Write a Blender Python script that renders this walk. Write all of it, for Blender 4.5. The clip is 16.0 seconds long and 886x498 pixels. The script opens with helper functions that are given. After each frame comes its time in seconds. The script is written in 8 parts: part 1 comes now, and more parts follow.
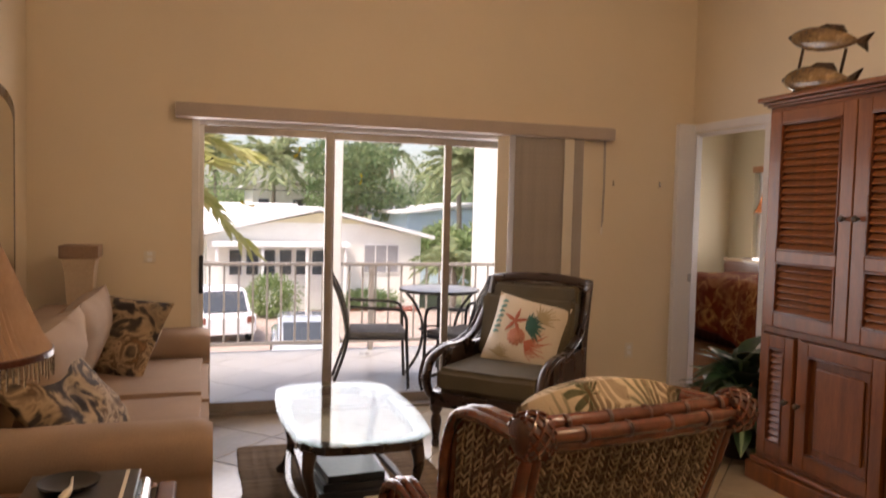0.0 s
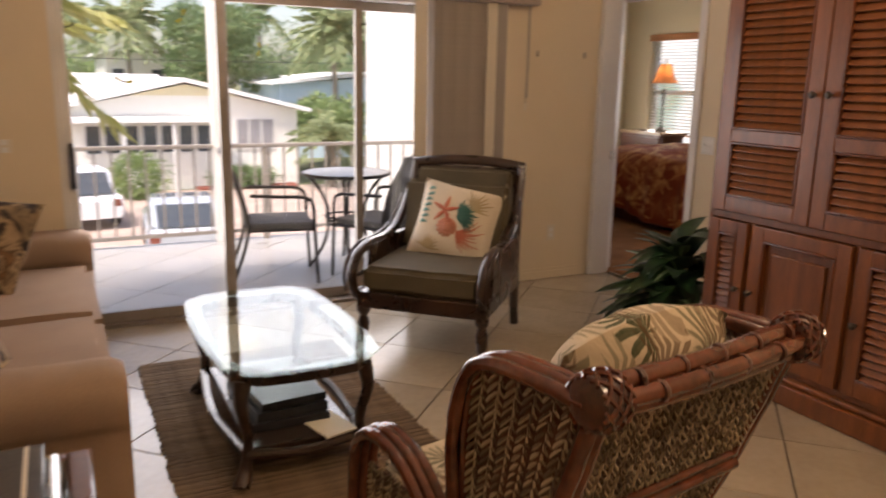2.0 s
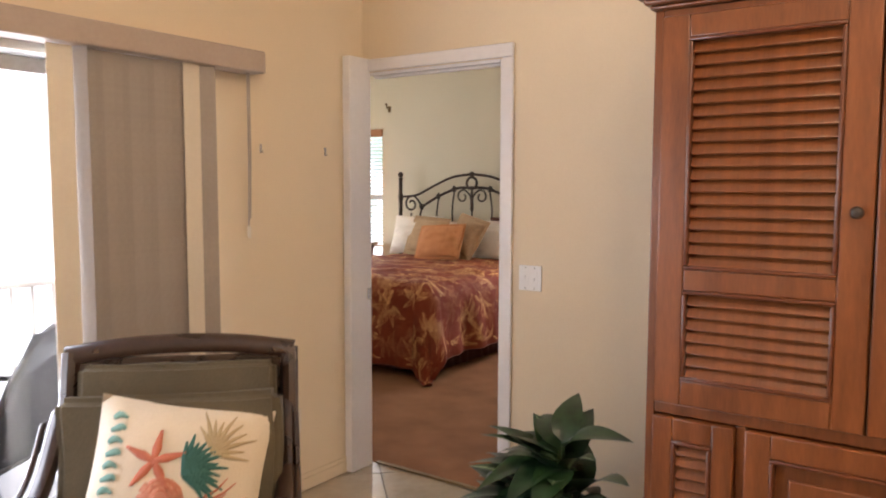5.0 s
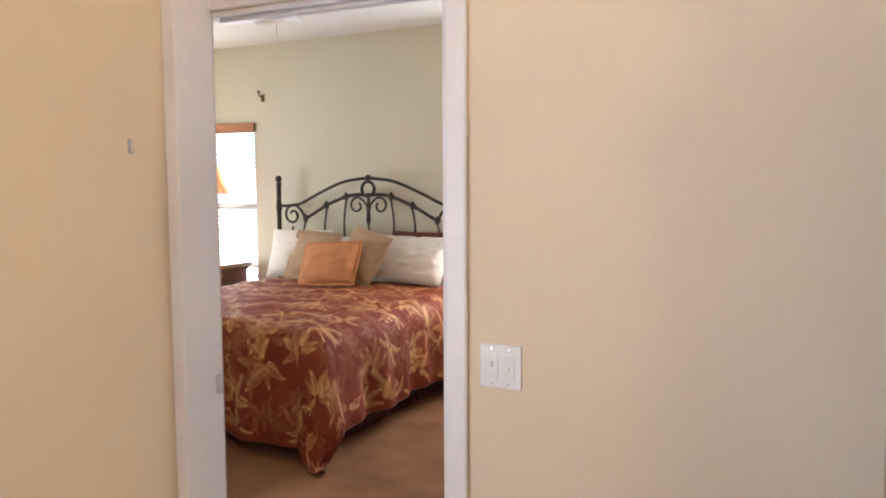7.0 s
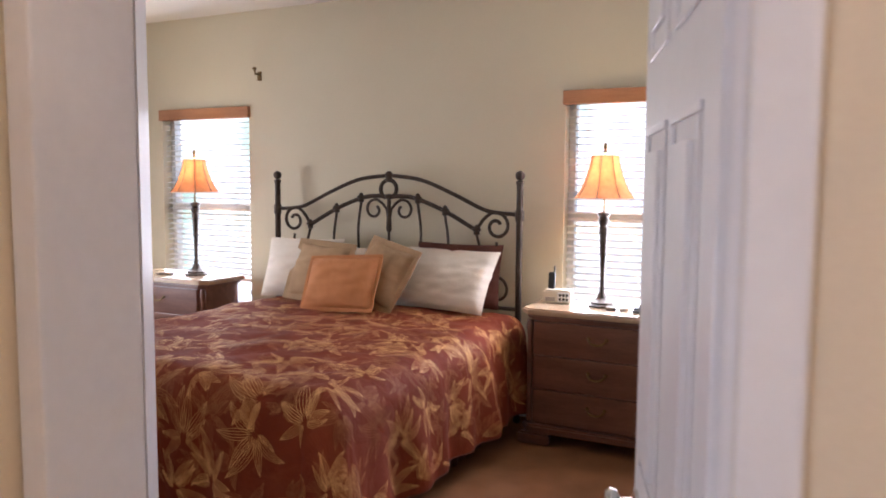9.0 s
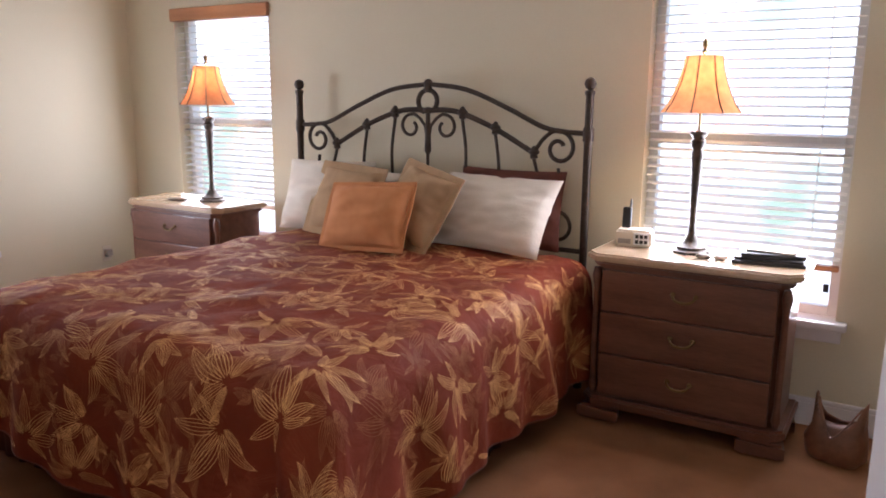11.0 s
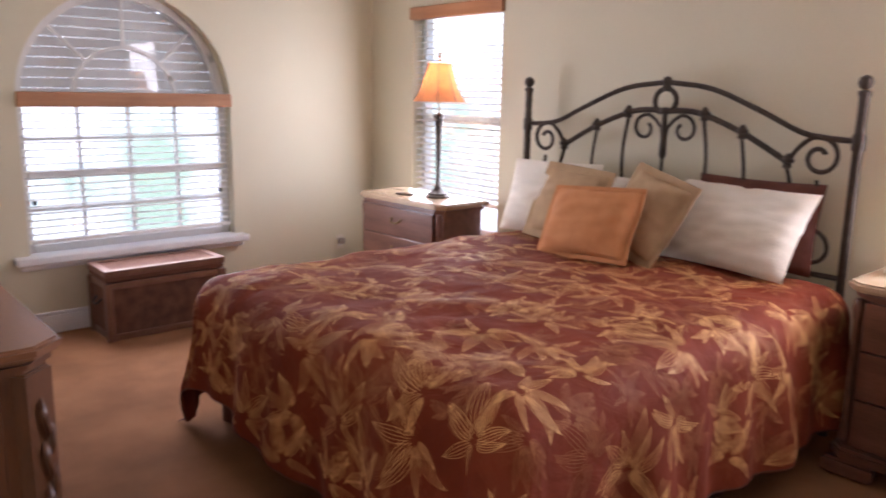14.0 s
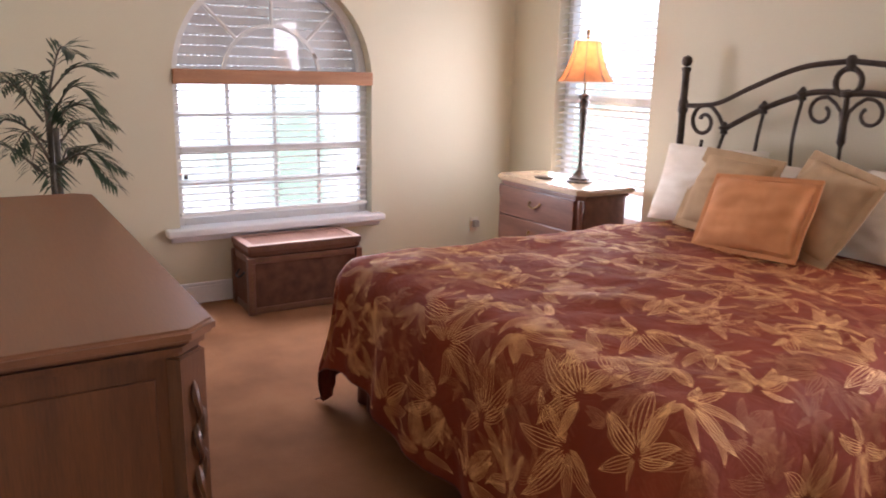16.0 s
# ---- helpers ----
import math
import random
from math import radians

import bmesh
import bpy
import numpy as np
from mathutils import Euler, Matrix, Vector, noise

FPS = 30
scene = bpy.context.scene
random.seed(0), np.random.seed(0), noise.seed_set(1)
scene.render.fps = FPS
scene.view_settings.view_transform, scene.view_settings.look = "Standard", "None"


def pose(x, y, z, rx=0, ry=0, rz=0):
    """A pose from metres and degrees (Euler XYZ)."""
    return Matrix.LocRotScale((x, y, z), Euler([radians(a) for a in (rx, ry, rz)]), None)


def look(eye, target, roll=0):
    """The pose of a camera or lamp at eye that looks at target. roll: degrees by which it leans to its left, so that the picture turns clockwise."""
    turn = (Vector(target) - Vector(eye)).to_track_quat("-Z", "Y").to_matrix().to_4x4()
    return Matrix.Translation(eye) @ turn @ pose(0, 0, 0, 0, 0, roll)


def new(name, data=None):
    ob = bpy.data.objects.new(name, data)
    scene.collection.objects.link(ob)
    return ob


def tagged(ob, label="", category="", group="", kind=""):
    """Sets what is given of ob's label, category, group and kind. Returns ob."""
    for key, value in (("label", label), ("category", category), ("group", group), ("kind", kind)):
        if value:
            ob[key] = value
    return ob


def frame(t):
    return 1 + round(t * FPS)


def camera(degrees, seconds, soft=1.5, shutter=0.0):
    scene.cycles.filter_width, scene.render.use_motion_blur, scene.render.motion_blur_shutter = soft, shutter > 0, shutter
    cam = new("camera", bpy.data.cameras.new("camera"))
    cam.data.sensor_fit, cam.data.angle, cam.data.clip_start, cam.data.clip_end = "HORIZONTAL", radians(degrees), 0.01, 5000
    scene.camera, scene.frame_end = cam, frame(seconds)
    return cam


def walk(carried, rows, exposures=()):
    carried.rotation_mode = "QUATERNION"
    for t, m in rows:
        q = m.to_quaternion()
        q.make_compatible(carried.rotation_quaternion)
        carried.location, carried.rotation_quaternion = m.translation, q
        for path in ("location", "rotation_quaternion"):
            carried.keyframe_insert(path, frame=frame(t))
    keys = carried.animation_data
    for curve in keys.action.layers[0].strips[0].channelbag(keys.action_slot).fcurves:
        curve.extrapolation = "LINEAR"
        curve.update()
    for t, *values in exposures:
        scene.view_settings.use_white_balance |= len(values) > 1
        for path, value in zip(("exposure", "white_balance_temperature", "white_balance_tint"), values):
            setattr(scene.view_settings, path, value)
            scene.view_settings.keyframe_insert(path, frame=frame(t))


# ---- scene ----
cam = camera(60.4, 16.0, soft=1.8, shutter=0.5)
PATH = [
    (0, (5.165, -3.608, 1.41), (3.259, -3.014, 1.304), 1.4),
    (0.5, (5.183, -3.603, 1.41), (3.281, -3.041, 1.153), 1.2),
    (1, (5.118, -3.621, 1.41), (3.233, -3.062, 1.043), 1.4),
    (1.5, (4.896, -3.684, 1.431), (3.054, -3.024, 1.016), 1.4),
    (2, (4.606, -3.706, 1.438), (2.865, -2.821, 1.006), 1.1),
    (2.5, (4.297, -3.698, 1.472), (2.723, -2.533, 1.066), 0.8),
    (3, (3.934, -3.62, 1.484), (2.57, -2.221, 1.058), 0.2),
    (3.5, (3.61, -3.549, 1.491), (2.361, -2.049, 1.054), 0.2),
    (4, (3.269, -3.296, 1.475), (2.043, -1.755, 1.127), 0.1),
    (4.5, (2.941, -3.127, 1.447), (1.708, -1.568, 1.232), 0.1),
    (4.7, (2.805, -3.068, 1.461), (1.601, -1.483, 1.273), 0.1),
    (6.8, (1.769, -1.906, 1.503), (0.883, -0.121, 1.337), -0.1),
    (7, (1.709, -1.75, 1.523), (0.819, 0.033, 1.357), -0.3),
    (7.5, (1.492, -1.473, 1.523), (0.598, 0.309, 1.357), -0.2),
    (8, (1.234, -1.203, 1.537), (0.341, 0.578, 1.366), 0.1),
    (8.5, (1.088, -0.921, 1.558), (0.194, 0.859, 1.384), 0.1),
    (9, (0.898, -0.727, 1.545), (0.011, 1.056, 1.371), 0.4),
    (9.5, (0.715, -0.439, 1.532), (-0.261, 1.297, 1.347), 0.4),
    (10, (0.647, -0.196, 1.494), (-0.376, 1.498, 1.202), 0.2),
    (10.2, (0.633, -0.118, 1.5), (-0.388, 1.566, 1.154), 0.2),
    (12.3, (0.5, 0.279, 1.511), (-0.518, 1.952, 1.104), 0.7),
    (12.5, (0.489, 0.267, 1.496), (-0.462, 1.978, 1.087), 0.8),
    (13, (0.498, 0.299, 1.528), (-0.474, 1.992, 1.095), 0.5),
    (13.5, (0.496, 0.298, 1.537), (-0.733, 1.821, 1.122), 0.6),
    (14, (0.491, 0.305, 1.518), (-0.983, 1.596, 1.116), 1.0),
    (14.5, (0.473, 0.308, 1.513), (-1.079, 1.502, 1.106), 1.2),
    (15, (0.456, 0.307, 1.504), (-1.114, 1.472, 1.081), 1.3),
    (15.5, (0.434, 0.3, 1.505), (-1.183, 1.393, 1.068), 1.2),
    (16, (0.309, 0.322, 1.507), (-1.345, 1.35, 1.051), 1.3),
]
EXPOSURES = [(0, 0.9, 7000, 22), (1.5, 1.08, 6900, 20), (2.4, 0.92, 7000, 20), (3.0, 1.6, 9100, 25), (3.5, 1.9, 9300, 26), (4.0, 1.9, 8100, 26), (4.5, 1.9, 6700, 20), (6.8, 2.25, 5550, 13), (8.0, 2.15, 5600, 13), (8.5, 1.95, 5700, 18), (9.5, 1.65, 5700, 23), (10.2, 1.55, 5650, 22), (12.5, 2.05, 5600, 25), (14, 1.85, 5700, 26), (16, 2.0, 5900, 27)]
walk(cam, [(t, look(eye, target, roll)) for t, eye, target, roll in PATH], EXPOSURES)

# ---- daylight ----
SUN_EL, SUN_AZ = 58.0, 146.0
world = bpy.data.worlds.new("sky")
scene.world = world
world.use_nodes = True
wn, wl = world.node_tree.nodes, world.node_tree.links
sky = wn.new("ShaderNodeTexSky")
sky.sky_type, sky.sun_disc = "NISHITA", False
sky.sun_elevation, sky.sun_rotation = radians(SUN_EL), radians(SUN_AZ)
sky.dust_density, sky.air_density = 2.5, 1.0
wl.new(sky.outputs[0], wn["Background"].inputs[0])
wn["Background"].inputs[1].default_value = 0.15


def lamp(name, kind, power, colour, m, **more):
    data = bpy.data.lights.new(name, kind)
    data.energy, data.color = power, colour
    if kind == "SUN":
        data.angle = more["angle"]
    elif kind == "AREA":
        data.shape, data.size, data.size_y = "RECTANGLE", more["w"], more["h"]
    else:
        data.shadow_soft_size = more["r"]
    ob = new(name, data)
    ob.matrix_world = m
    return ob


az = radians(SUN_AZ)
sun_way = Vector((math.sin(az) * math.cos(radians(SUN_EL)), math.cos(az) * math.cos(radians(SUN_EL)), math.sin(radians(SUN_EL))))
lamp("sun", "SUN", 3.5, (1.0, 0.96, 0.90), look(sun_way * 50, (0, 0, 0)), angle=0.25)
# sky light in the openings
lamp("sky_in_sliding_door", "AREA", 29, (0.96, 0.98, 1.0), look((-0.22, -2.33, 1.15), (1.0, -2.05, 1.28)), w=2.75, h=1.6)
lamp("sky_in_window_a", "AREA", 8, (1.0, 0.975, 0.92), look((-3.57, 3.87, 1.3), (-3.57, 2.0, 1.2)), w=0.85, h=1.5)
lamp("sky_in_window_b", "AREA", 19.5, (1.0, 0.975, 0.92), look((-0.10, 3.87, 1.3), (-0.10, 2.0, 1.2)), w=0.85, h=1.5)
lamp("sky_in_arch_window", "AREA", 12, (1.0, 0.975, 0.92), look((-4.45, 2.06, 1.0), (-3.0, 2.06, 1.0)), w=1.25, h=0.7)

# ---- materials ----
def shader(name):
    m = bpy.data.materials.new(name)
    m.use_nodes = True
    return m, m.node_tree.nodes, m.node_tree.links, m.node_tree.nodes["Principled BSDF"]


def ramp_node(n, stops):
    r = n.new("ShaderNodeValToRGB")
    while len(r.color_ramp.elements) < len(stops):
        r.color_ramp.elements.new(0.5)
    for e, (p, c) in zip(r.color_ramp.elements, stops):
        e.position, e.color = p, (*c, 1)
    return r


def surface(name, dark, light, scale=6.0, rough=0.6, metal=0.0, bump=0.15, grain=60.0, stretch=(1, 1, 1), coat=0.0, vary=0.0, low=0.35, high=0.65, spec=0.5):
    """A mottled surface: a broad stain, a fine grain, and relief from both."""
    m, n, l, b = shader(name)
    co, mp = n.new("ShaderNodeTexCoord"), n.new("ShaderNodeMapping")
    mp.inputs["Scale"].default_value = stretch
    l.new(co.outputs["Object"], mp.inputs[0])
    a, f = n.new("ShaderNodeTexNoise"), n.new("ShaderNodeTexNoise")
    a.inputs["Scale"].default_value, a.inputs["Detail"].default_value = scale, 5
    f.inputs["Scale"].default_value, f.inputs["Detail"].default_value = grain, 3
    l.new(mp.outputs[0], a.inputs[0]), l.new(mp.outputs[0], f.inputs[0])
    mix = n.new("ShaderNodeMath")
    mix.operation = "MULTIPLY_ADD"
    mix.inputs[1].default_value = 0.35
    l.new(f.outputs[0], mix.inputs[0])
    s = n.new("ShaderNodeMath")
    s.operation, s.inputs[1].default_value = "MULTIPLY", 0.65
    l.new(a.outputs[0], s.inputs[0]), l.new(s.outputs[0], mix.inputs[2])
    out = mix.outputs[0]
    if vary:
        info, k = n.new("ShaderNodeObjectInfo"), n.new("ShaderNodeMath")
        k.operation, k.inputs[1].default_value = "MULTIPLY_ADD", vary
        l.new(info.outputs["Random"], k.inputs[0]), l.new(out, k.inputs[2])
        out = k.outputs[0]
        low, high = low + vary * 0.2, high + vary * 0.8
    r = ramp_node(n, [(low, dark), (high, light)])
    l.new(out, r.inputs[0]), l.new(r.outputs[0], b.inputs["Base Color"])
    if bump:
        bp = n.new("ShaderNodeBump")
        bp.inputs["Strength"].default_value, bp.inputs["Distance"].default_value = bump, 0.004
        l.new(f.outputs[0], bp.inputs["Height"]), l.new(bp.outputs[0], b.inputs["Normal"])
    rr = n.new("ShaderNodeMapRange")
    rr.inputs["To Min"].default_value, rr.inputs["To Max"].default_value = max(0.02, rough - 0.08), min(1, rough + 0.08)
    l.new(a.outputs[0], rr.inputs[0]), l.new(rr.outputs[0], b.inputs["Roughness"])
    b.inputs["Metallic"].default_value, b.inputs["Coat Weight"].default_value = metal, coat
    b.inputs["Specular IOR Level"].default_value = spec
    return m


def plain(name, colour, rough=0.5, metal=0.0, glow=0.0):
    m, n, l, b = shader(name)
    b.inputs["Base Color"].default_value = (*colour, 1)
    b.inputs["Roughness"].default_value, b.inputs["Metallic"].default_value = rough, metal
    if glow:
        b.inputs["Emission Color"].default_value, b.inputs["Emission Strength"].default_value = (*colour, 1), glow
    return m


def glass(name, tint=(1, 1, 1), rough=0.0, gain=1.0):
    m, n, l, b = shader(name)
    n.remove(b)
    g, t, x, f = n.new("ShaderNodeBsdfGlossy"), n.new("ShaderNodeBsdfTransparent"), n.new("ShaderNodeMixShader"), n.new("ShaderNodeLayerWeight")
    k, o = n.new("ShaderNodeMath"), n.new("ShaderNodeMath")
    k.operation, k.inputs[1].default_value = "POWER", 4.0
    o.operation, o.inputs[1].default_value, o.inputs[2].default_value = "MULTIPLY_ADD", 0.8 * gain, 0.045
    g.inputs["Roughness"].default_value = rough
    t.inputs[0].default_value = (*tint, 1)
    l.new(f.outputs["Facing"], k.inputs[0]), l.new(k.outputs[0], o.inputs[0])
    l.new(o.outputs[0], x.inputs[0]), l.new(t.outputs[0], x.inputs[1]), l.new(g.outputs[0], x.inputs[2])
    l.new(x.outputs[0], n["Material Output"].inputs[0])
    return m


def woven(name, dark, light, sx=90.0, sy=90.0, rough=0.8, bump=0.5):
    """Two crossing bands of yarn over a mottled colour."""
    m, n, l, b = shader(name)
    co = n.new("ShaderNodeTexCoord")
    waves = []
    for axis, s in (("X", sx), ("Y", sy)):
        w = n.new("ShaderNodeTexWave")
        w.bands_direction = axis
        w.inputs["Scale"].default_value, w.inputs["Distortion"].default_value = s / 6.28, 1.5
        w.inputs["Detail Scale"].default_value = 3
        l.new(co.outputs["Object"], w.inputs[0])
        waves.append(w)
    k = n.new("ShaderNodeMath")
    k.operation = "MULTIPLY"
    l.new(waves[0].outputs["Fac"], k.inputs[0]), l.new(waves[1].outputs["Fac"], k.inputs[1])
    no = n.new("ShaderNodeTexNoise")
    no.inputs["Scale"].default_value, no.inputs["Detail"].default_value = 14, 4
    l.new(co.outputs["Object"], no.inputs[0])
    ad = n.new("ShaderNodeMath")
    ad.operation = "ADD"
    l.new(k.outputs[0], ad.inputs[0]), l.new(no.outputs[0], ad.inputs[1])
    r = ramp_node(n, [(0.35, dark), (1.1 / 1.3, light)])
    l.new(ad.outputs[0], r.inputs[0]), l.new(r.outputs[0], b.inputs["Base Color"])
    bp = n.new("ShaderNodeBump")
    bp.inputs["Strength"].default_value, bp.inputs["Distance"].default_value = bump, 0.003
    l.new(k.outputs[0], bp.inputs["Height"]), l.new(bp.outputs[0], b.inputs["Normal"])
    b.inputs["Roughness"].default_value, b.inputs["Specular IOR Level"].default_value = rough, 0.25
    return m


M_WALL = surface("cream_wall_paint", (0.71, 0.60, 0.445), (0.75, 0.645, 0.485), 1.2, 0.75, bump=0.12, grain=120)
M_BWALL = surface("sage_cream_wall_paint", (0.63, 0.58, 0.435), (0.67, 0.62, 0.47), 1.2, 0.72, bump=0.12, grain=120)
M_CEIL = surface("ceiling_paint", (0.74, 0.72, 0.67), (0.8, 0.78, 0.73), 2, 0.9, bump=0.4, grain=180)
M_TRIM = surface("white_gloss_trim", (0.74, 0.73, 0.75), (0.80, 0.79, 0.81), 3, 0.32, bump=0.05, grain=40)
M_TILE = surface("beige_porcelain_tile", (0.295, 0.232, 0.16), (0.395, 0.322, 0.235), 4, 0.2, bump=0.05, grain=25, vary=0.25)
M_TILEOUT = surface("white_balcony_tile", (0.35, 0.335, 0.32), (0.44, 0.425, 0.41), 4, 0.3, bump=0.08, grain=25, vary=0.25)
M_GROUT = surface("dark_grout", (0.12, 0.09, 0.06), (0.19, 0.15, 0.11), 8, 0.9)
M_CARPET = surface("tan_carpet", (0.185, 0.082, 0.037), (0.30, 0.142, 0.069), 3.0, 0.95, bump=1.0, grain=240, spec=0.1)
M_STUCCO = surface("white_stucco", (0.72, 0.71, 0.68), (0.82, 0.81, 0.78), 3, 0.85, bump=0.6, grain=90)
M_ALU = surface("bronze_grey_aluminium", (0.26, 0.23, 0.20), (0.34, 0.30, 0.27), 8, 0.4, 0.5, bump=0.03)
M_WHITEALU = surface("white_aluminium", (0.70, 0.69, 0.67), (0.78, 0.77, 0.75), 5, 0.35, bump=0.03)
M_GLASS = glass("clear_glass")
M_ARMOIRE = surface("honey_cherry_wood", (0.10, 0.029, 0.008), (0.245, 0.080, 0.022), 3.0, 0.36, bump=0.08, grain=30, stretch=(7, 7, 0.8), coat=0.1, low=0.3, high=0.7)
M_DARKWOOD = surface("dark_espresso_wood", (0.018, 0.009, 0.006), (0.045, 0.022, 0.014), 6, 0.28, bump=0.06, grain=50, coat=0.3)

# ---- mesh helpers ----
def finish(name, bm, mat, smooth=False):
    bmesh.ops.recalc_face_normals(bm, faces=bm.faces)
    me = bpy.data.meshes.new(name)
    crease = [i for i, e in enumerate(bm.edges) if not e.smooth]
    bm.to_mesh(me)
    bm.free()
    for m in (mat if isinstance(mat, (list, tuple)) else [mat]):
        me.materials.append(m)
    if smooth:
        me.polygons.foreach_set("use_smooth", [True] * len(me.polygons))
        me.set_sharp_from_angle(angle=radians(40))
        for i in crease:
            me.edges[i].use_edge_sharp = True
    return me


def part(name, bm, mat, parent, label="", m=None, smooth=True):
    """One mesh object under a thing or under a part."""
    ob = new(name, finish(name, bm, mat, smooth))
    ob.parent = parent
    if m is not None:
        ob.matrix_local = m
    return tagged(ob, label)


def thing(name, label, category, m=None, group="", kind=""):
    ob = new(name)
    ob.empty_display_size = 0.1
    if m is not None:
        ob.matrix_world = m
    return tagged(ob, label, category, group, kind)


def solid(name, bm, mat, label, category, m=None, kind="", smooth=True, group=""):
    ob = new(name, finish(name, bm, mat, smooth))
    if m is not None:
        ob.matrix_world = m
    return tagged(ob, label, category, group, kind)


def keep_flat(rounded):
    """Creases the line where a flat face meets the rounding beside it."""
    rounded = set(rounded)
    for f in rounded:
        for e in f.edges:
            if any(g not in rounded for g in e.link_faces):
                e.smooth = False


def add_box(bm, x0, x1, y0, y1, z0, z1, bevel=0.0, seg=2, mat_i=0, m=None):
    v = [bm.verts.new((x, y, z)) for x in (x0, x1) for y in (y0, y1) for z in (z0, z1)]
    fs = [bm.faces.new([v[i] for i in q]) for q in ((0, 1, 3, 2), (4, 6, 7, 5), (0, 4, 5, 1), (2, 3, 7, 6), (0, 2, 6, 4), (1, 5, 7, 3))]
    if m is not None:
        bmesh.ops.transform(bm, matrix=m, verts=v)
    if bevel:
        es = {e for f in fs for e in f.edges}
        r = bmesh.ops.bevel(bm, geom=list(es), offset=bevel, segments=seg, affect="EDGES", profile=0.5, clamp_overlap=True)
        keep_flat(r["faces"])
        fs = list({*r["faces"], *[f for f in fs if f.is_valid]})
    for f in fs:
        f.material_index = mat_i
    return bm


def box(x0, x1, y0, y1, z0, z1, bevel=0.0, seg=2):
    return add_box(bmesh.new(), x0, x1, y0, y1, z0, z1, bevel, seg)


def add_lathe(bm, profile, seg=20, m=None, cap=True):
    """Turns (radius, height) pairs about z."""
    rings = [[bm.verts.new((r * math.cos(2 * math.pi * i / seg), r * math.sin(2 * math.pi * i / seg), z)) for i in range(seg)] for r, z in profile]
    for a, b in zip(rings, rings[1:]):
        for i in range(seg):
            bm.faces.new((a[i], a[(i + 1) % seg], b[(i + 1) % seg], b[i]))
    if cap:
        bm.faces.new(rings[0][::-1]), bm.faces.new(rings[-1])
    if m is not None:
        bmesh.ops.transform(bm, matrix=m, verts=[v for r in rings for v in r])
    return bm


def lathe(profile, seg=20, m=None, cap=True):
    return add_lathe(bmesh.new(), profile, seg, m, cap)


def smooth_line(points, n=8):
    """A Catmull-Rom line through the points."""
    p = [Vector(q) for q in points]
    p = [2 * p[0] - p[1], *p, 2 * p[-1] - p[-2]]
    out = []
    for a, b, c, d in zip(p, p[1:], p[2:], p[3:]):
        for i in range(n):
            t = i / n
            out.append(0.5 * (2 * b + (c - a) * t + (2 * a - 5 * b + 4 * c - d) * t * t + (3 * b - a - 3 * c + d) * t ** 3))
    return out + [p[-2]]


def add_tube(bm, line, radius, seg=8, flat=1.0):
    """A rod along a line; radius is a number or one per point; flat squeezes it across."""
    line = [Vector(q) for q in line]
    rings, side = [], None
    for i, q in enumerate(line):
        d = (line[min(i + 1, len(line) - 1)] - line[max(i - 1, 0)]).normalized()
        if side is None:
            side = d.orthogonal().normalized()
        side = (side - d * side.dot(d)).normalized()
        up = d.cross(side)
        r = radius[i] if isinstance(radius, (list, tuple)) else radius
        rings.append([bm.verts.new(q + (side * math.cos(2 * math.pi * k / seg) + up * flat * math.sin(2 * math.pi * k / seg)) * r) for k in range(seg)])
    for a, b in zip(rings, rings[1:]):
        for k in range(seg):
            bm.faces.new((a[k], a[(k + 1) % seg], b[(k + 1) % seg], b[k]))
    bm.faces.new(rings[0][::-1]), bm.faces.new(rings[-1])
    return bm


def tube(line, radius, seg=8, flat=1.0):
    return add_tube(bmesh.new(), line, radius, seg, flat)


def add_prism(bm, outline, z0, z1, bevel=0.0, m=None, seg=2):
    """Extrudes an outline of (x, y) pairs from z0 to z1."""
    a = [bm.verts.new((x, y, z0)) for x, y in outline]
    b = [bm.verts.new((x, y, z1)) for x, y in outline]
    n = len(a)
    fs = [bm.faces.new(a[::-1]), bm.faces.new(b)] + [bm.faces.new((a[i], a[(i + 1) % n], b[(i + 1) % n], b[i])) for i in range(n)]
    if m is not None:
        bmesh.ops.transform(bm, matrix=m, verts=a + b)
    if bevel:
        es = [e for f in fs[:2] for e in f.edges]
        r = bmesh.ops.bevel(bm, geom=es, offset=bevel, segments=seg, affect="EDGES", clamp_overlap=True)
        keep_flat(r["faces"])
    return bm


def prism(outline, z0, z1, bevel=0.0, m=None, seg=2):
    return add_prism(bmesh.new(), outline, z0, z1, bevel, m, seg)


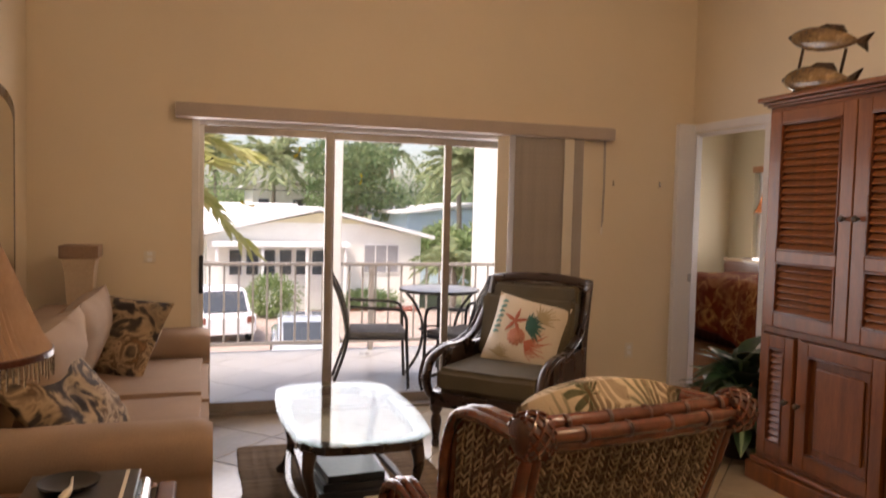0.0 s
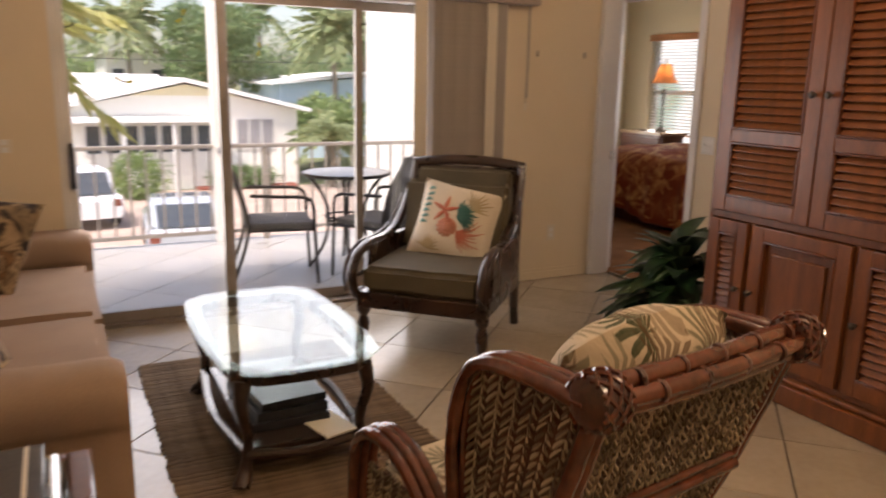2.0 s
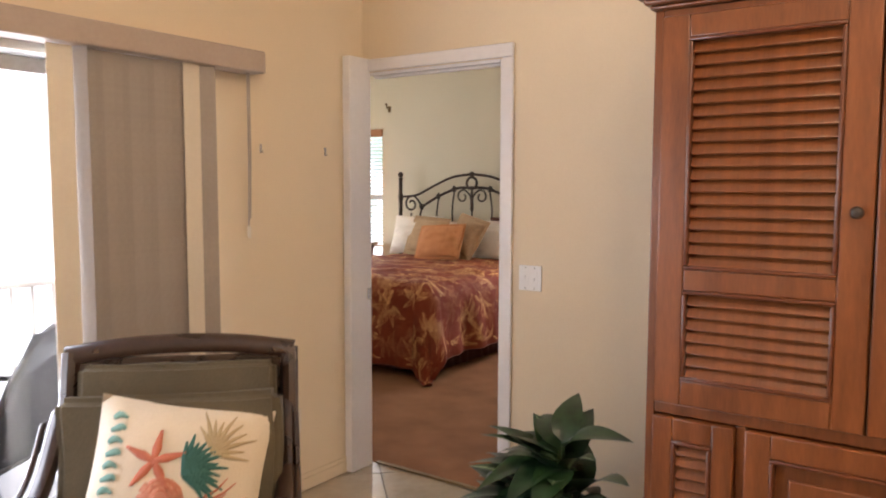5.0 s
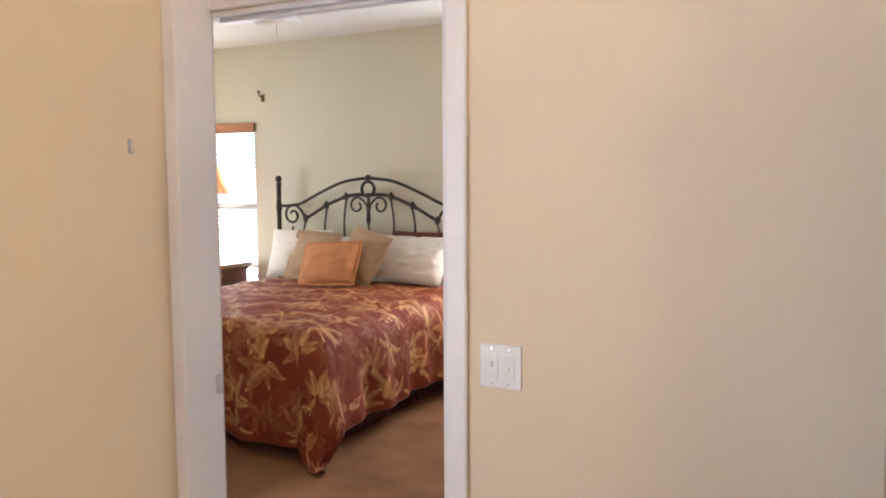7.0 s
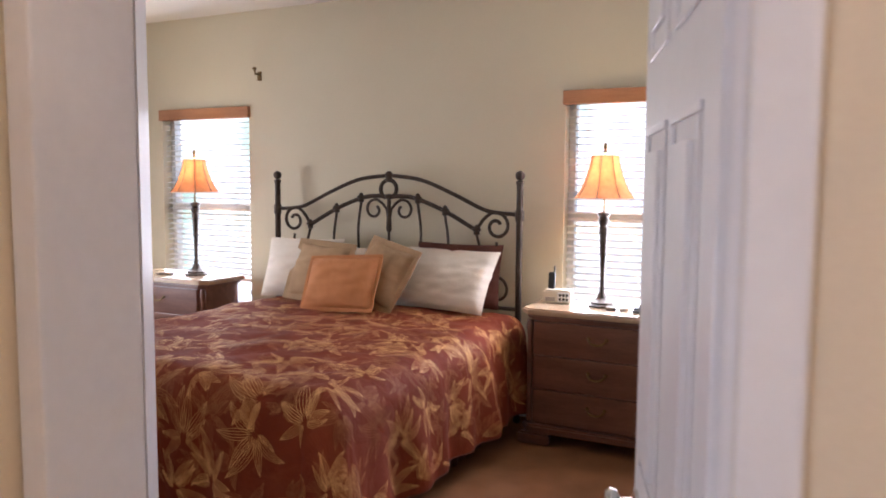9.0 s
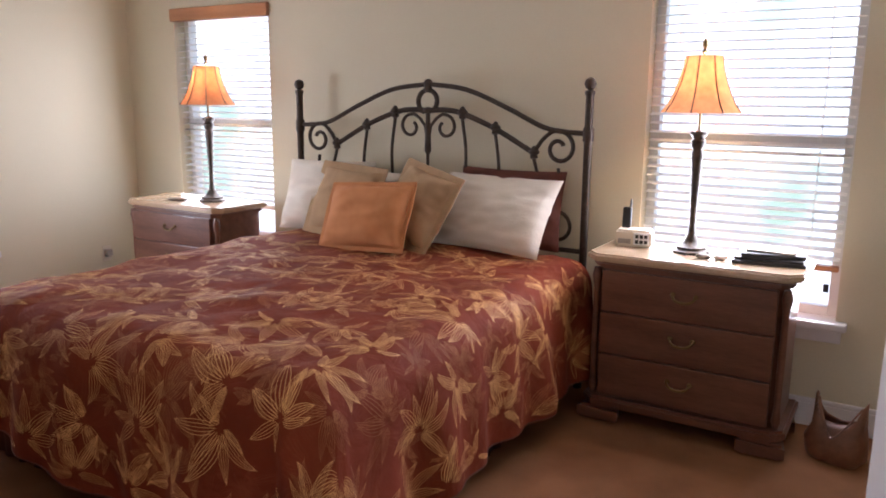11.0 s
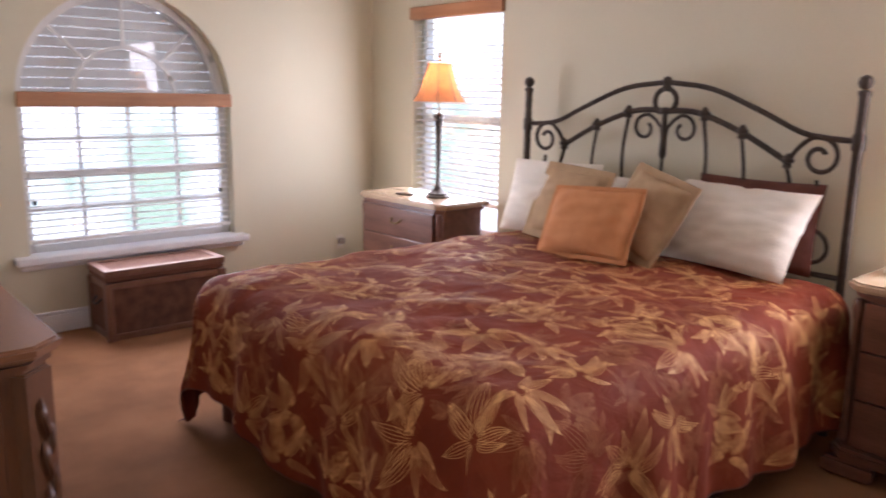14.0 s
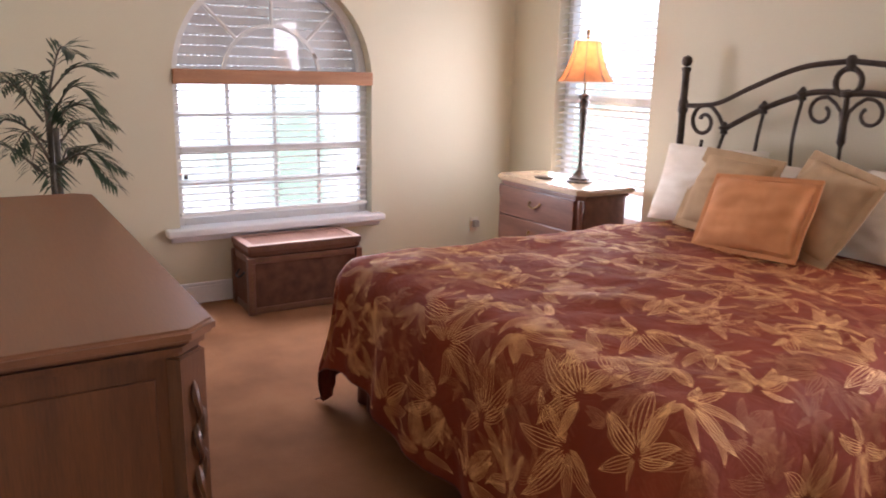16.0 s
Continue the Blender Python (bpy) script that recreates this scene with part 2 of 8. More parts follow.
def cushion(w, d, h, n=14, puff=2.6, wrinkle=0.006, seed=0, ear=0.0):
    """A stuffed cushion lying flat, w x d and h thick at the middle, with pinched edges."""
    bm = bmesh.new()
    off = Vector((seed * 7.3, seed * 3.1, 0))
    grid = {}
    for s in (1, -1):
        for i in range(n + 1):
            for j in range(n + 1):
                u, v = 2 * i / n - 1, 2 * j / n - 1
                edge = i in (0, n) or j in (0, n)
                if edge and s == -1:
                    grid[s, i, j] = grid[1, i, j]
                    continue
                t = max(0.0, (1 - abs(u) ** puff) * (1 - abs(v) ** puff)) ** 0.55
                pull = 1 - 0.06 * (1 - ear) * ((1 - u * u) * abs(v) ** 3 + (1 - v * v) * abs(u) ** 3)
                q = Vector((u * w / 2 * pull, v * d / 2 * pull, s * t * h / 2))
                q += Vector((0, 0, 1)) * (noise.noise(q * 6 + off) * 1.1 + noise.noise(Vector((q.x * 9, q.y * 26, s)) + off) * .55) * wrinkle * (0 if edge else 1)
                grid[s, i, j] = bm.verts.new(q)
        for i in range(n):
            for j in range(n):
                bm.faces.new((grid[s, i, j], grid[s, i + 1, j], grid[s, i + 1, j + 1], grid[s, i, j + 1]))
    return bm


# ---- the rooms ----
NY, WX, SY, EX = 3.94, -4.55, -4.65, 6.6      # bedroom north, west; living room south, east
DY0, DY1 = 0.03, 0.12                         # wall between the rooms
DYM = 0.07
HALL, BH = 3.3, 2.84                          # ceiling heights
DX0, DX1, DH = 0.05, 0.832, 2.04             # bedroom doorway
SD0, SD1, SDH = -3.70, -0.96, 1.97            # sliding door opening
BX1 = 2.4                                     # bedroom east wall


def wall(name, boxes, mat, label):
    bm = bmesh.new()
    for b in boxes:
        add_box(bm, *b)
    return solid(name, bm, mat, label, "wall", kind="structure", smooth=False)


T = 0.15
wall("wall_west", [(-T, 0, SY - T, SD0, -0.1, HALL), (-T, 0, SD1, DY0, -0.1, HALL), (-T, 0, SD0, SD1, SDH, HALL)], M_WALL, "cream painted wall round the sliding glass door")
wall("wall_south", [(0, EX, SY - T, SY, -0.1, HALL)], M_WALL, "cream painted living room wall behind the sofa")
wall("wall_east", [(EX, EX + T, SY - T, DY0, -0.1, HALL)], M_WALL, "plain cream painted wall closing the living room")
wall("wall_north", [(-T, -.03, DY0, DYM, -0.1, HALL), (DX1, EX, DY0, DYM, -0.1, HALL), (-.03, DX1, DY0, DYM, DH, HALL)], M_WALL, "cream painted wall with the bedroom doorway")
wall("bedroom_wall_south", [(WX, DX0 - .11, DYM, DY1, -0.1, BH + .2), (DX1, BX1, DYM, DY1, -0.1, BH + .2), (DX0 - .11, DX1, DYM, DY1, DH, BH + .2)], M_BWALL, "sage cream painted bedroom wall beside the doorway")
W1, W2, WZ0, WZ1 = (-4.03, -3.11), (-0.57, 0.365), 0.52, 2.12
wall("bedroom_wall_north", [(WX - .2, W1[0], NY, NY + .2, -.1, BH + .2), (W1[1], W2[0], NY, NY + .2, -.1, BH + .2), (W2[1], BX1 + T, NY, NY + .2, -.1, BH + .2),
     (*W1, NY, NY + .2, -.1, WZ0), (*W1, NY, NY + .2, WZ1, BH + .2), (*W2, NY, NY + .2, -.1, WZ0), (*W2, NY, NY + .2, WZ1, BH + .2)], M_BWALL, "sage cream painted bedroom wall behind the headboard")
wall("bedroom_wall_east", [(BX1, BX1 + T, DY1, NY, -.1, BH + .2)], M_BWALL, "plain sage cream wall closing the bedroom")
A0, A1, AZ0, AZC = 1.39, 2.73, 0.50, 1.44
AC, AR = (A0 + A1) / 2, (A1 - A0) / 2
bm = bmesh.new()
for b in ((WX - .2, WX, DYM, A0, -.1, BH + .2), (WX - .2, WX, A1, NY, -.1, BH + .2), (WX - .2, WX, A0, A1, -.1, AZ0)):
    add_box(bm, *b)
N_ARC = 24
arc = [(AC - AR * math.cos(math.pi * i / N_ARC), AZC + AR * math.sin(math.pi * i / N_ARC)) for i in range(N_ARC + 1)]
to_yz = Matrix(((0, 0, 1, 0), (1, 0, 0, 0), (0, 1, 0, 0), (0, 0, 0, 1)))
for (ya, za), (yb, zb) in zip(arc, arc[1:]):
    add_prism(bm, [(ya, za), (yb, zb), (yb, BH + .2), (ya, BH + .2)], WX - .2, WX, m=to_yz)
bmesh.ops.remove_doubles(bm, verts=bm.verts, dist=0.0005)
solid("bedroom_wall_west", bm, M_BWALL, "sage cream bedroom wall with an arched window opening", "wall", kind="structure", smooth=False)
solid("ceiling", box(-T, EX + T, SY - T, DYM, HALL, HALL + .15), M_CEIL, "high plain living room ceiling", "ceiling", kind="structure", smooth=False)
solid("bedroom_ceiling", box(WX - .2, BX1 + T, DY1, NY + .2, BH, BH + .15), M_CEIL, "textured off-white bedroom ceiling", "ceiling", kind="structure", smooth=False)
floor = solid("floor", box(0, EX, SY, DYM, -0.12, -0.009), M_GROUT, "beige porcelain tiles laid diagonally with dark grout", "floor", kind="structure", smooth=False)
solid("bedroom_floor", box(WX, BX1, DYM, NY, -0.12, 0.004), M_CARPET, "brown cut-pile carpet", "carpet", kind="structure", smooth=False)
balcony = solid("balcony_floor", box(-2.52, -0.15, SY - 1.0, -0.1, -0.2, -0.049), M_GROUT, "white diagonal tiles on the balcony", "balcony floor", kind="structure", smooth=False)
solid("bedroom_outside_wall", box(WX - .2, -T, -0.1, DYM, -3.0, 3.3), M_STUCCO, "white stucco outside wall of the bedroom beside the balcony", "wall", kind="structure", smooth=False)

# ---- doors, windows, trim ----
def blind_slats(parent, across, along, z0, z1, step, m, mat, tilt=25, name="slat"):
    """Horizontal slats from z0 to z1; along: (from, to) in the thing's x."""
    n = int((z1 - z0) / step)
    bm = bmesh.new()
    add_box(bm, -(along[1] - along[0]) / 2, (along[1] - along[0]) / 2, -across / 2, across / 2, -0.0012, 0.0012)
    me = finish(name, bm, mat)
    for i in range(n):
        ob = new(name, me)
        ob.parent = parent
        ob.matrix_local = m @ pose((along[0] + along[1]) / 2, 0, z0 + (i + 0.5) * step, tilt, 0, 0)


M_SLAT = surface("white_blind_slat", (0.80, 0.78, 0.74), (0.86, 0.84, 0.80), 4, 0.45, bump=0.05)
M_VALWOOD = surface("cherry_valance", (0.34, 0.15, 0.07), (0.46, 0.23, 0.115), 4, 0.45, stretch=(0.6, 6, 6))
M_VALBEIGE = surface("mushroom_vinyl", (0.40, 0.325, 0.275), (0.455, 0.375, 0.32), 3, 0.5, bump=0.05)
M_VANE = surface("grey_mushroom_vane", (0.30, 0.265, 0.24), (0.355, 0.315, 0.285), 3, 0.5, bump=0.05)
M_BLACK = plain("black_plastic", (0.012, 0.012, 0.013), 0.4)
M_CHROME = surface("satin_nickel", (0.5, 0.48, 0.45), (0.62, 0.6, 0.57), 10, 0.25, 1.0, bump=0.02)
M_BRASS = surface("aged_brass", (0.16, 0.11, 0.05), (0.25, 0.17, 0.08), 20, 0.35, 1.0, bump=0.1)


def sash_window(name, x0, x1, z0, z1, mid, m, label, valance_drop=0.085):
    """A single-hung window in the wall's plane: x along, y outwards, with blinds inside."""
    w = thing(name, label, "window", m, kind="structure")
    f, d0, d1 = 0.045, 0.09, 0.15
    bm = bmesh.new()
    for b in ((x0, x0 + f, d0, d1, z0, z1), (x1 - f, x1, d0, d1, z0, z1), (x0 + f, x1 - f, d0, d1, z1 - f, z1), (x0 + f, x1 - f, d0, d1, z0, z0 + f)):
        add_box(bm, *b, 0.004)
    part("window_frame", bm, M_WHITEALU, w)
    part("meeting_rail", box(x0 + f, x1 - f, d0 - 0.012, d1 - 0.02, mid - 0.03, mid + 0.03, 0.005), M_WHITEALU, w)
    for a, b, y in ((z0 + f, mid - 0.03, d0 + 0.02), (mid + 0.03, z1 - f, d0 + 0.04)):
        g = part("pane", box(x0 + f, x1 - f, y, y + 0.004, a, b), M_GLASS, w)
        g.visible_shadow = False
    for x in (x0 + 0.06, x1 - 0.06):
        part("latch", box(x - 0.012, x + 0.012, d0 - 0.018, d0 - 0.002, z0 + 0.115, z0 + 0.155, 0.003), M_BLACK, w)
    part("window_sill", box(x0 - 0.05, x1 + 0.05, -0.06, d0, z0 - 0.035, z0 + 0.004, 0.01), M_TRIM, w)
    part("apron", box(x0 - 0.03, x1 + 0.03, -0.018, -0.001, z0 - 0.10, z0 - 0.036, 0.006), M_TRIM, w)
    part("valance", box(x0 - 0.012, x1 + 0.012, -0.03, 0.035, z1 - valance_drop, z1 + 0.002, 0.006), M_VALWOOD, w, "cherry wood blind valance")
    blind_slats(w, 0.048, (x0 + 0.012, x1 - 0.012), z0 + 0.26, z1 - valance_drop, 0.043, pose(0, 0.045, 0), M_SLAT, tilt=12)
    part("bottom_rail", box(x0 + 0.012, x1 - 0.012, 0.022, 0.068, z0 + 0.225, z0 + 0.25, 0.004), M_VALWOOD if x0 > -1 else M_SLAT, w)
    for x in (x0 + 0.14, x1 - 0.14):
        for y in (0.024, 0.066):
            part("ladder_cord", tube([(x, y, z0 + 0.24), (x, y, z1 - 0.05)], 0.0016, 5), M_SLAT, w)
    return w


sash_window("window_1", *W1, WZ0, WZ1, 1.33, pose(0, NY, 0), "white sash window with wooden blinds behind the far nightstand")
sash_window("window_2", *W2, WZ0, WZ1, 1.33, pose(0, NY, 0), "white sash window with wooden blinds behind the near nightstand")

# arched window, in its own axes: x along the wall, y outwards
M_SHUT = surface("grey_shutter_slat", (0.58, 0.59, 0.60), (0.66, 0.67, 0.68), 6, 0.5, bump=0.05)
arch = thing("window_3", "arched white window, its top closed by a grey roller shutter", "window", pose(WX, AC, 0, 0, 0, 90), kind="structure")
f, d0, d1 = 0.05, 0.09, 0.15
bm = bmesh.new()
for b in ((-AR, -AR + f, d0, d1, AZ0, AZC), (AR - f, AR, d0, d1, AZ0, AZC), (-AR + f, AR - f, d0, d1, AZ0, AZ0 + f)):
    add_box(bm, *b, 0.004)
part("window_frame", bm, M_WHITEALU, arch)


def half_ring(r0, r1, y0, y1, n=28):
    bm = bmesh.new()
    to_xz = Matrix(((1, 0, 0, 0), (0, 0, 1, 0), (0, 1, 0, 0), (0, 0, 0, 1)))
    p = [(math.cos(math.pi * i / n), math.sin(math.pi * i / n)) for i in range(n + 1)]
    for (c0, s0), (c1, s1) in zip(p, p[1:]):
        add_prism(bm, [(r0 * c0, AZC + r0 * s0), (r1 * c0, AZC + r1 * s0), (r1 * c1, AZC + r1 * s1), (r0 * c1, AZC + r0 * s1)], y0, y1, m=to_xz)
    bmesh.ops.remove_doubles(bm, verts=bm.verts, dist=0.0002)
    return bm


part("arch_frame", half_ring(AR - 0.05, AR, d0, d1), M_WHITEALU, arch)
part("fan_ring", half_ring(AR * 0.47, AR * 0.47 + 0.022, d0 + 0.01, d0 + 0.03), M_WHITEALU, arch)
for a in (45, 90, 135):
    c, s = math.cos(radians(a)), math.sin(radians(a))
    part("fan_bar", tube([(AR * 0.48 * c, d0 + 0.02, AZC + AR * 0.48 * s), (AR * 0.95 * c, d0 + 0.02, AZC + AR * 0.95 * s)], 0.011, 6), M_WHITEALU, arch)
for z in (AZC - 0.02, 0.985):
    part("transom", box(-AR + f, AR - f, d0 - 0.01, d1 - 0.02, z - 0.025, z + 0.025, 0.004), M_WHITEALU, arch)
for i in (1, 2, 3):
    x = -AR + f + i * (2 * AR - 2 * f) / 4
    part("muntin", box(x - 0.011, x + 0.011, d0 + 0.002, d0 + 0.03, AZ0 + f, AZC - 0.045, 0.003), M_WHITEALU, arch)
for z in (0.765, 1.20):
    part("muntin", box(-AR + f, AR - f, d0 + 0.004, d0 + 0.028, z - 0.011, z + 0.011, 0.003), M_WHITEALU, arch)
g = part("pane", box(-AR + f, AR - f, d0 + 0.034, d0 + 0.038, AZ0 + f, AZC - 0.045), M_GLASS, arch)
g.visible_shadow = False
bm = bmesh.new()
p = [(-AR + .05, AZC)] + [((AR - .05) * math.cos(math.pi * (1 - i / 28)), AZC + (AR - .05) * math.sin(math.pi * (1 - i / 28))) for i in range(1, 28)] + [(AR - .05, AZC)]
bm.faces.new([bm.verts.new((x, d0 + 0.036, z)) for x, z in p])
g = part("pane", bm, M_GLASS, arch)
g.visible_shadow = False
# shutter slats with a row of light slots between them
z = AZC + 0.005
while z < AZC + AR - 0.02:
    hw = math.sqrt(max(0.0, (AR - 0.01) ** 2 - (z + 0.03 - AZC) ** 2)) if z + 0.03 > AZC else AR
    bm = bmesh.new()
    add_box(bm, -hw, hw, 0.163, 0.180, z + 0.004, z + 0.0585, 0.007)
    part("shutter_slat", bm, M_SHUT, arch)
    n = int(hw / 0.042)
    bm = bmesh.new()
    for k in range(-n, n):
        add_box(bm, k * 0.042 + 0.006, k * 0.042 + 0.036, 0.168, 0.176, z - 0.0036, z + 0.0039)
    part("slot_web", bm, M_SHUT, arch)
    z += 0.062
part("window_sill", box(-AR - 0.09, AR + 0.07, -0.09, d0, AZ0 - 0.045, AZ0 + 0.004, 0.012), M_TRIM, arch)
part("apron", box(-AR - 0.06, AR + 0.05, -0.03, -0.001, AZ0 - 0.085, AZ0 - 0.047, 0.008), M_TRIM, arch)
part("valance", box(-AR + 0.002, AR - 0.002, -0.025, 0.03, AZC - 0.045, AZC + 0.045, 0.006), M_VALWOOD, arch, "cherry wood blind valance")
blind_slats(arch, 0.048, (-AR + 0.02, AR - 0.02), AZ0 + 0.10, AZC - 0.05, 0.043, pose(0, 0.045, 0), M_SLAT, tilt=4)
part("bottom_rail", box(-AR + 0.02, AR - 0.02, 0.02, 0.07, AZ0 + 0.065, AZ0 + 0.088, 0.004), M_SLAT, arch)
for x in (-AR + 0.07, AR - 0.07):
    part("latch", box(x - 0.012, x + 0.012, d0 - 0.022, d0 - 0.002, 0.80, 0.84, 0.003), M_BLACK, arch)
for x in (-0.4, 0.0, 0.4):
    for y in (0.024, 0.066):
        part("ladder_cord", tube([(x, y, AZ0 + 0.08), (x, y, AZC - 0.03)], 0.0016, 5), M_SLAT, arch)

# sliding glass door
sd = thing("door_1", "three-panel sliding glass door with dark bronze stiles to the balcony", "sliding door", kind="structure")
bm = bmesh.new()
for b in ((-.14, -.005, SD0, SD0 + .045, -.01, SDH), (-.14, -.005, SD1 - .045, SD1, -.01, SDH), (-.14, -.005, SD0 + .045, SD1 - .045, SDH - .055, SDH)):
    add_box(bm, *b, 0.004)
part("door_frame", bm, M_WHITEALU, sd, "white aluminium outer frame")
part("track", box(-.14, .012, SD0 + .045, SD1 - .045, -.02, .022, 0.004), M_ALU, sd)


def glass_panel(x, y0, y1, m_l, m_r, wl=0.05, wr=0.05):
    p = part("sliding_panel", box(x - .016, x + .016, y0 + wl, y1 - wr, .024, .09, 0.003), M_ALU, sd)
    part("top_rail", box(x - .016, x + .016, y0 + wl, y1 - wr, SDH - .11, SDH - .057, 0.003), M_ALU, p)
    part("stile", box(x - .018, x + .018, y0, y0 + wl, .024, SDH - .057, 0.004), m_l, p)
    part("stile", box(x - .018, x + .018, y1 - wr, y1, .024, SDH - .057, 0.004), m_r, p)
    g = part("pane", box(x - .003, x + .003, y0 + wl, y1 - wr, .09, SDH - .11), M_GLASS, p)
    g.visible_shadow = False
    return p


glass_panel(-.03, SD0 + .046, -2.79, M_WHITEALU, M_ALU, 0.03, 0.05)
glass_panel(-.075, -2.80, -1.93, M_ALU, M_ALU, 0.03, 0.05)
glass_panel(-.12, -1.96, SD1 - .046, M_ALU, M_WHITEALU, 0.03, 0.05)
h = part("door_handle", box(-.012, .03, SD0 + .048, SD0 + .075, .82, 1.07, 0.008), M_BLACK, sd, "black pull handle")
part("grip", box(.03, .05, SD0 + .052, SD0 + .07, .86, 1.03, 0.006), M_BLACK, h)

# vertical blinds, stacked open, and their valance
vb = thing("vertical_blinds", "mushroom vertical blinds stacked open beside the sliding door", "blinds")
part("valance", box(.002, .115, -3.80, -.72, 1.945, 2.035, 0.008), M_VALBEIGE, vb)
part("valance_end", box(.004, .10, -.716, -.706, 1.947, 2.03, 0.003), M_VALBEIGE, vb)
me = finish("vane", add_box(bmesh.new(), -.044, .044, -.0012, .0012, .05, 1.943), M_VANE)
for i in range(16):
    o = new("vane", me)
    o.parent, o.matrix_local = vb, pose(.06, -1.50 + i * .034, 0, 0, 0, 84 + 5 * math.sin(i * 2.1))
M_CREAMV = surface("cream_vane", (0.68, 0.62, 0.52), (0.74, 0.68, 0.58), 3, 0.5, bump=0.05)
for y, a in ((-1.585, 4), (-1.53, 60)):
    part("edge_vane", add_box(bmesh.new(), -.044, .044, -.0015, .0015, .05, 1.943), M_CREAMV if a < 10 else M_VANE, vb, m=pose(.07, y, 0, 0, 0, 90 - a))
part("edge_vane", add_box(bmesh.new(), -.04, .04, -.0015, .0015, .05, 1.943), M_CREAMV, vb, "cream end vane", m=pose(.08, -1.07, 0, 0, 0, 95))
part("edge_vane", add_box(bmesh.new(), -.044, .044, -.0015, .0015, .05, 1.943), M_VANE, vb, m=pose(.075, -1.005, 0, 0, 0, 70))
for y, zb in ((-.775, 1.28), (-.765, 1.33)):
    part("pull_cord", tube([(.06, y, 1.95), (.055, y + .006, 1.6), (.05, y + .004, zb)], 0.0035, 5), M_VANE, vb)
part("cord_weight", lathe([(.004, 1.30), (.009, 1.29), (.008, 1.25), (.003, 1.245)], 8, Matrix.Translation((.05, -.769, 0))), M_CREAMV, vb)

# bedroom doorway
dw = thing("door_2", "white six-panel door standing ajar in its white casing", "door", kind="structure")
cw = 0.062
PY = -0.125
part("casing", box(.002, DX0, PY, DY0 + .002, .001, DH + .07, 0.005), M_TRIM, dw)
part("casing", box(DX1 + .002, DX1 + cw, DY0 - .018, DY0 - .001, .001, DH + .004, 0.006), M_TRIM, dw)
part("casing", box(DX0 + .001, DX1 + cw, DY0 - .018, DY0 - .001, DH + .005, DH + .005 + cw, 0.006), M_TRIM, dw)
part("casing", box(DX1 + .002, DX1 + cw, DY1 + .001, DY1 + .018, .001, DH + .004, 0.006), M_TRIM, dw)
part("splayed_jamb", prism([(DX0, .0335), (-.128, .215), (-.19, .215), (-.19, .1215), (-.0595, .1215), (-.0595, .0705), (-.0295, .0705), (-.0295, .0335)], .0045, DH + .003), M_TRIM, dw, "deep splayed white jamb", smooth=False)
part("casing", box(DX0 - .17, DX1 + cw, DY1 + .001, DY1 + .018, DH + .005, DH + .005 + cw, 0.006), M_TRIM, dw)
part("jamb", box(DX1 - .012, DX1 + .001, DY0 - .001, DY1 + .001, .001, DH, 0.003), M_TRIM, dw)
part("jamb", box(DX0 + .003, DX1 - .013, DY0 - .001, DY1 + .001, DH - .014, DH + .003, 0.003), M_TRIM, dw)
part("door_stop", box(DX0 + .01, DX1 - .014, .05, .085, DH - .026, DH - .0145, 0.003), M_TRIM, dw)
part("strike_plate", box(DX0 + .0002, DX0 + .0025, .0, .031, .885, .945, 0.001), M_CHROME, dw, "satin nickel strike plate")
leaf = part("door_leaf", box(0, .70, -.0175, .0175, .012, DH - .02, 0.003), M_TRIM, dw, m=pose(DX1 - .018, DY1 + .012, 0, 0, 0, 108))
for x0, x1 in ((.095, .315), (.385, .605)):
    for z0, z1 in ((.24, .82), (1.0, 1.645), (1.765, 1.92)):
        for s in (-1, 1):
            bm = bmesh.new()
            ya, yb = (.0177, .0235) if s > 0 else (-.0235, -.0177)
            for b in ((x0, x1, ya, yb, z0, z0 + .014), (x0, x1, ya, yb, z1 - .014, z1), (x0, x0 + .014, ya, yb, z0 + .014, z1 - .014), (x1 - .014, x1, ya, yb, z0 + .014, z1 - .014)):
                add_box(bm, *b, 0.0025)
            add_box(bm, x0 + .045, x1 - .045, ya, yb + .004 * (s > 0), z0 + .045, z1 - .045, 0.0012)
            part("panel_moulding", bm, M_TRIM, leaf)
for s in (-1, 1):
    part("door_knob", lathe([(.028, .0178), (.028, .024), (.011, .028), (.011, .05), (.026, .058), (.029, .07), (.022, .08), (.0, .083)], 16, pose(.64, 0, .92, -90 * s)), M_CHROME, leaf)
for z in (.25, 1.05, 1.85):
    part("hinge", lathe([(.006, z - .045), (.006, z + .045)], 8, Matrix.Translation((-.004, -.022, 0))), M_CHROME, leaf)


def baseboard(name, runs, h=0.095):
    bm = bmesh.new()
    for x0, x1, y0, y1 in runs:
        add_box(bm, x0, x1, y0, y1, 0.001, h - .025, 0.002)
        ex = .006
        add_box(bm, x0 + (ex if x1 - x0 < .05 and x0 > -1 else 0), x1, y0, y1, h - .0245, h, 0.006)
    return solid(name, bm, M_TRIM if name != "baseboard" else M_WALL, "painted baseboard along the wall", "baseboard", kind="structure")


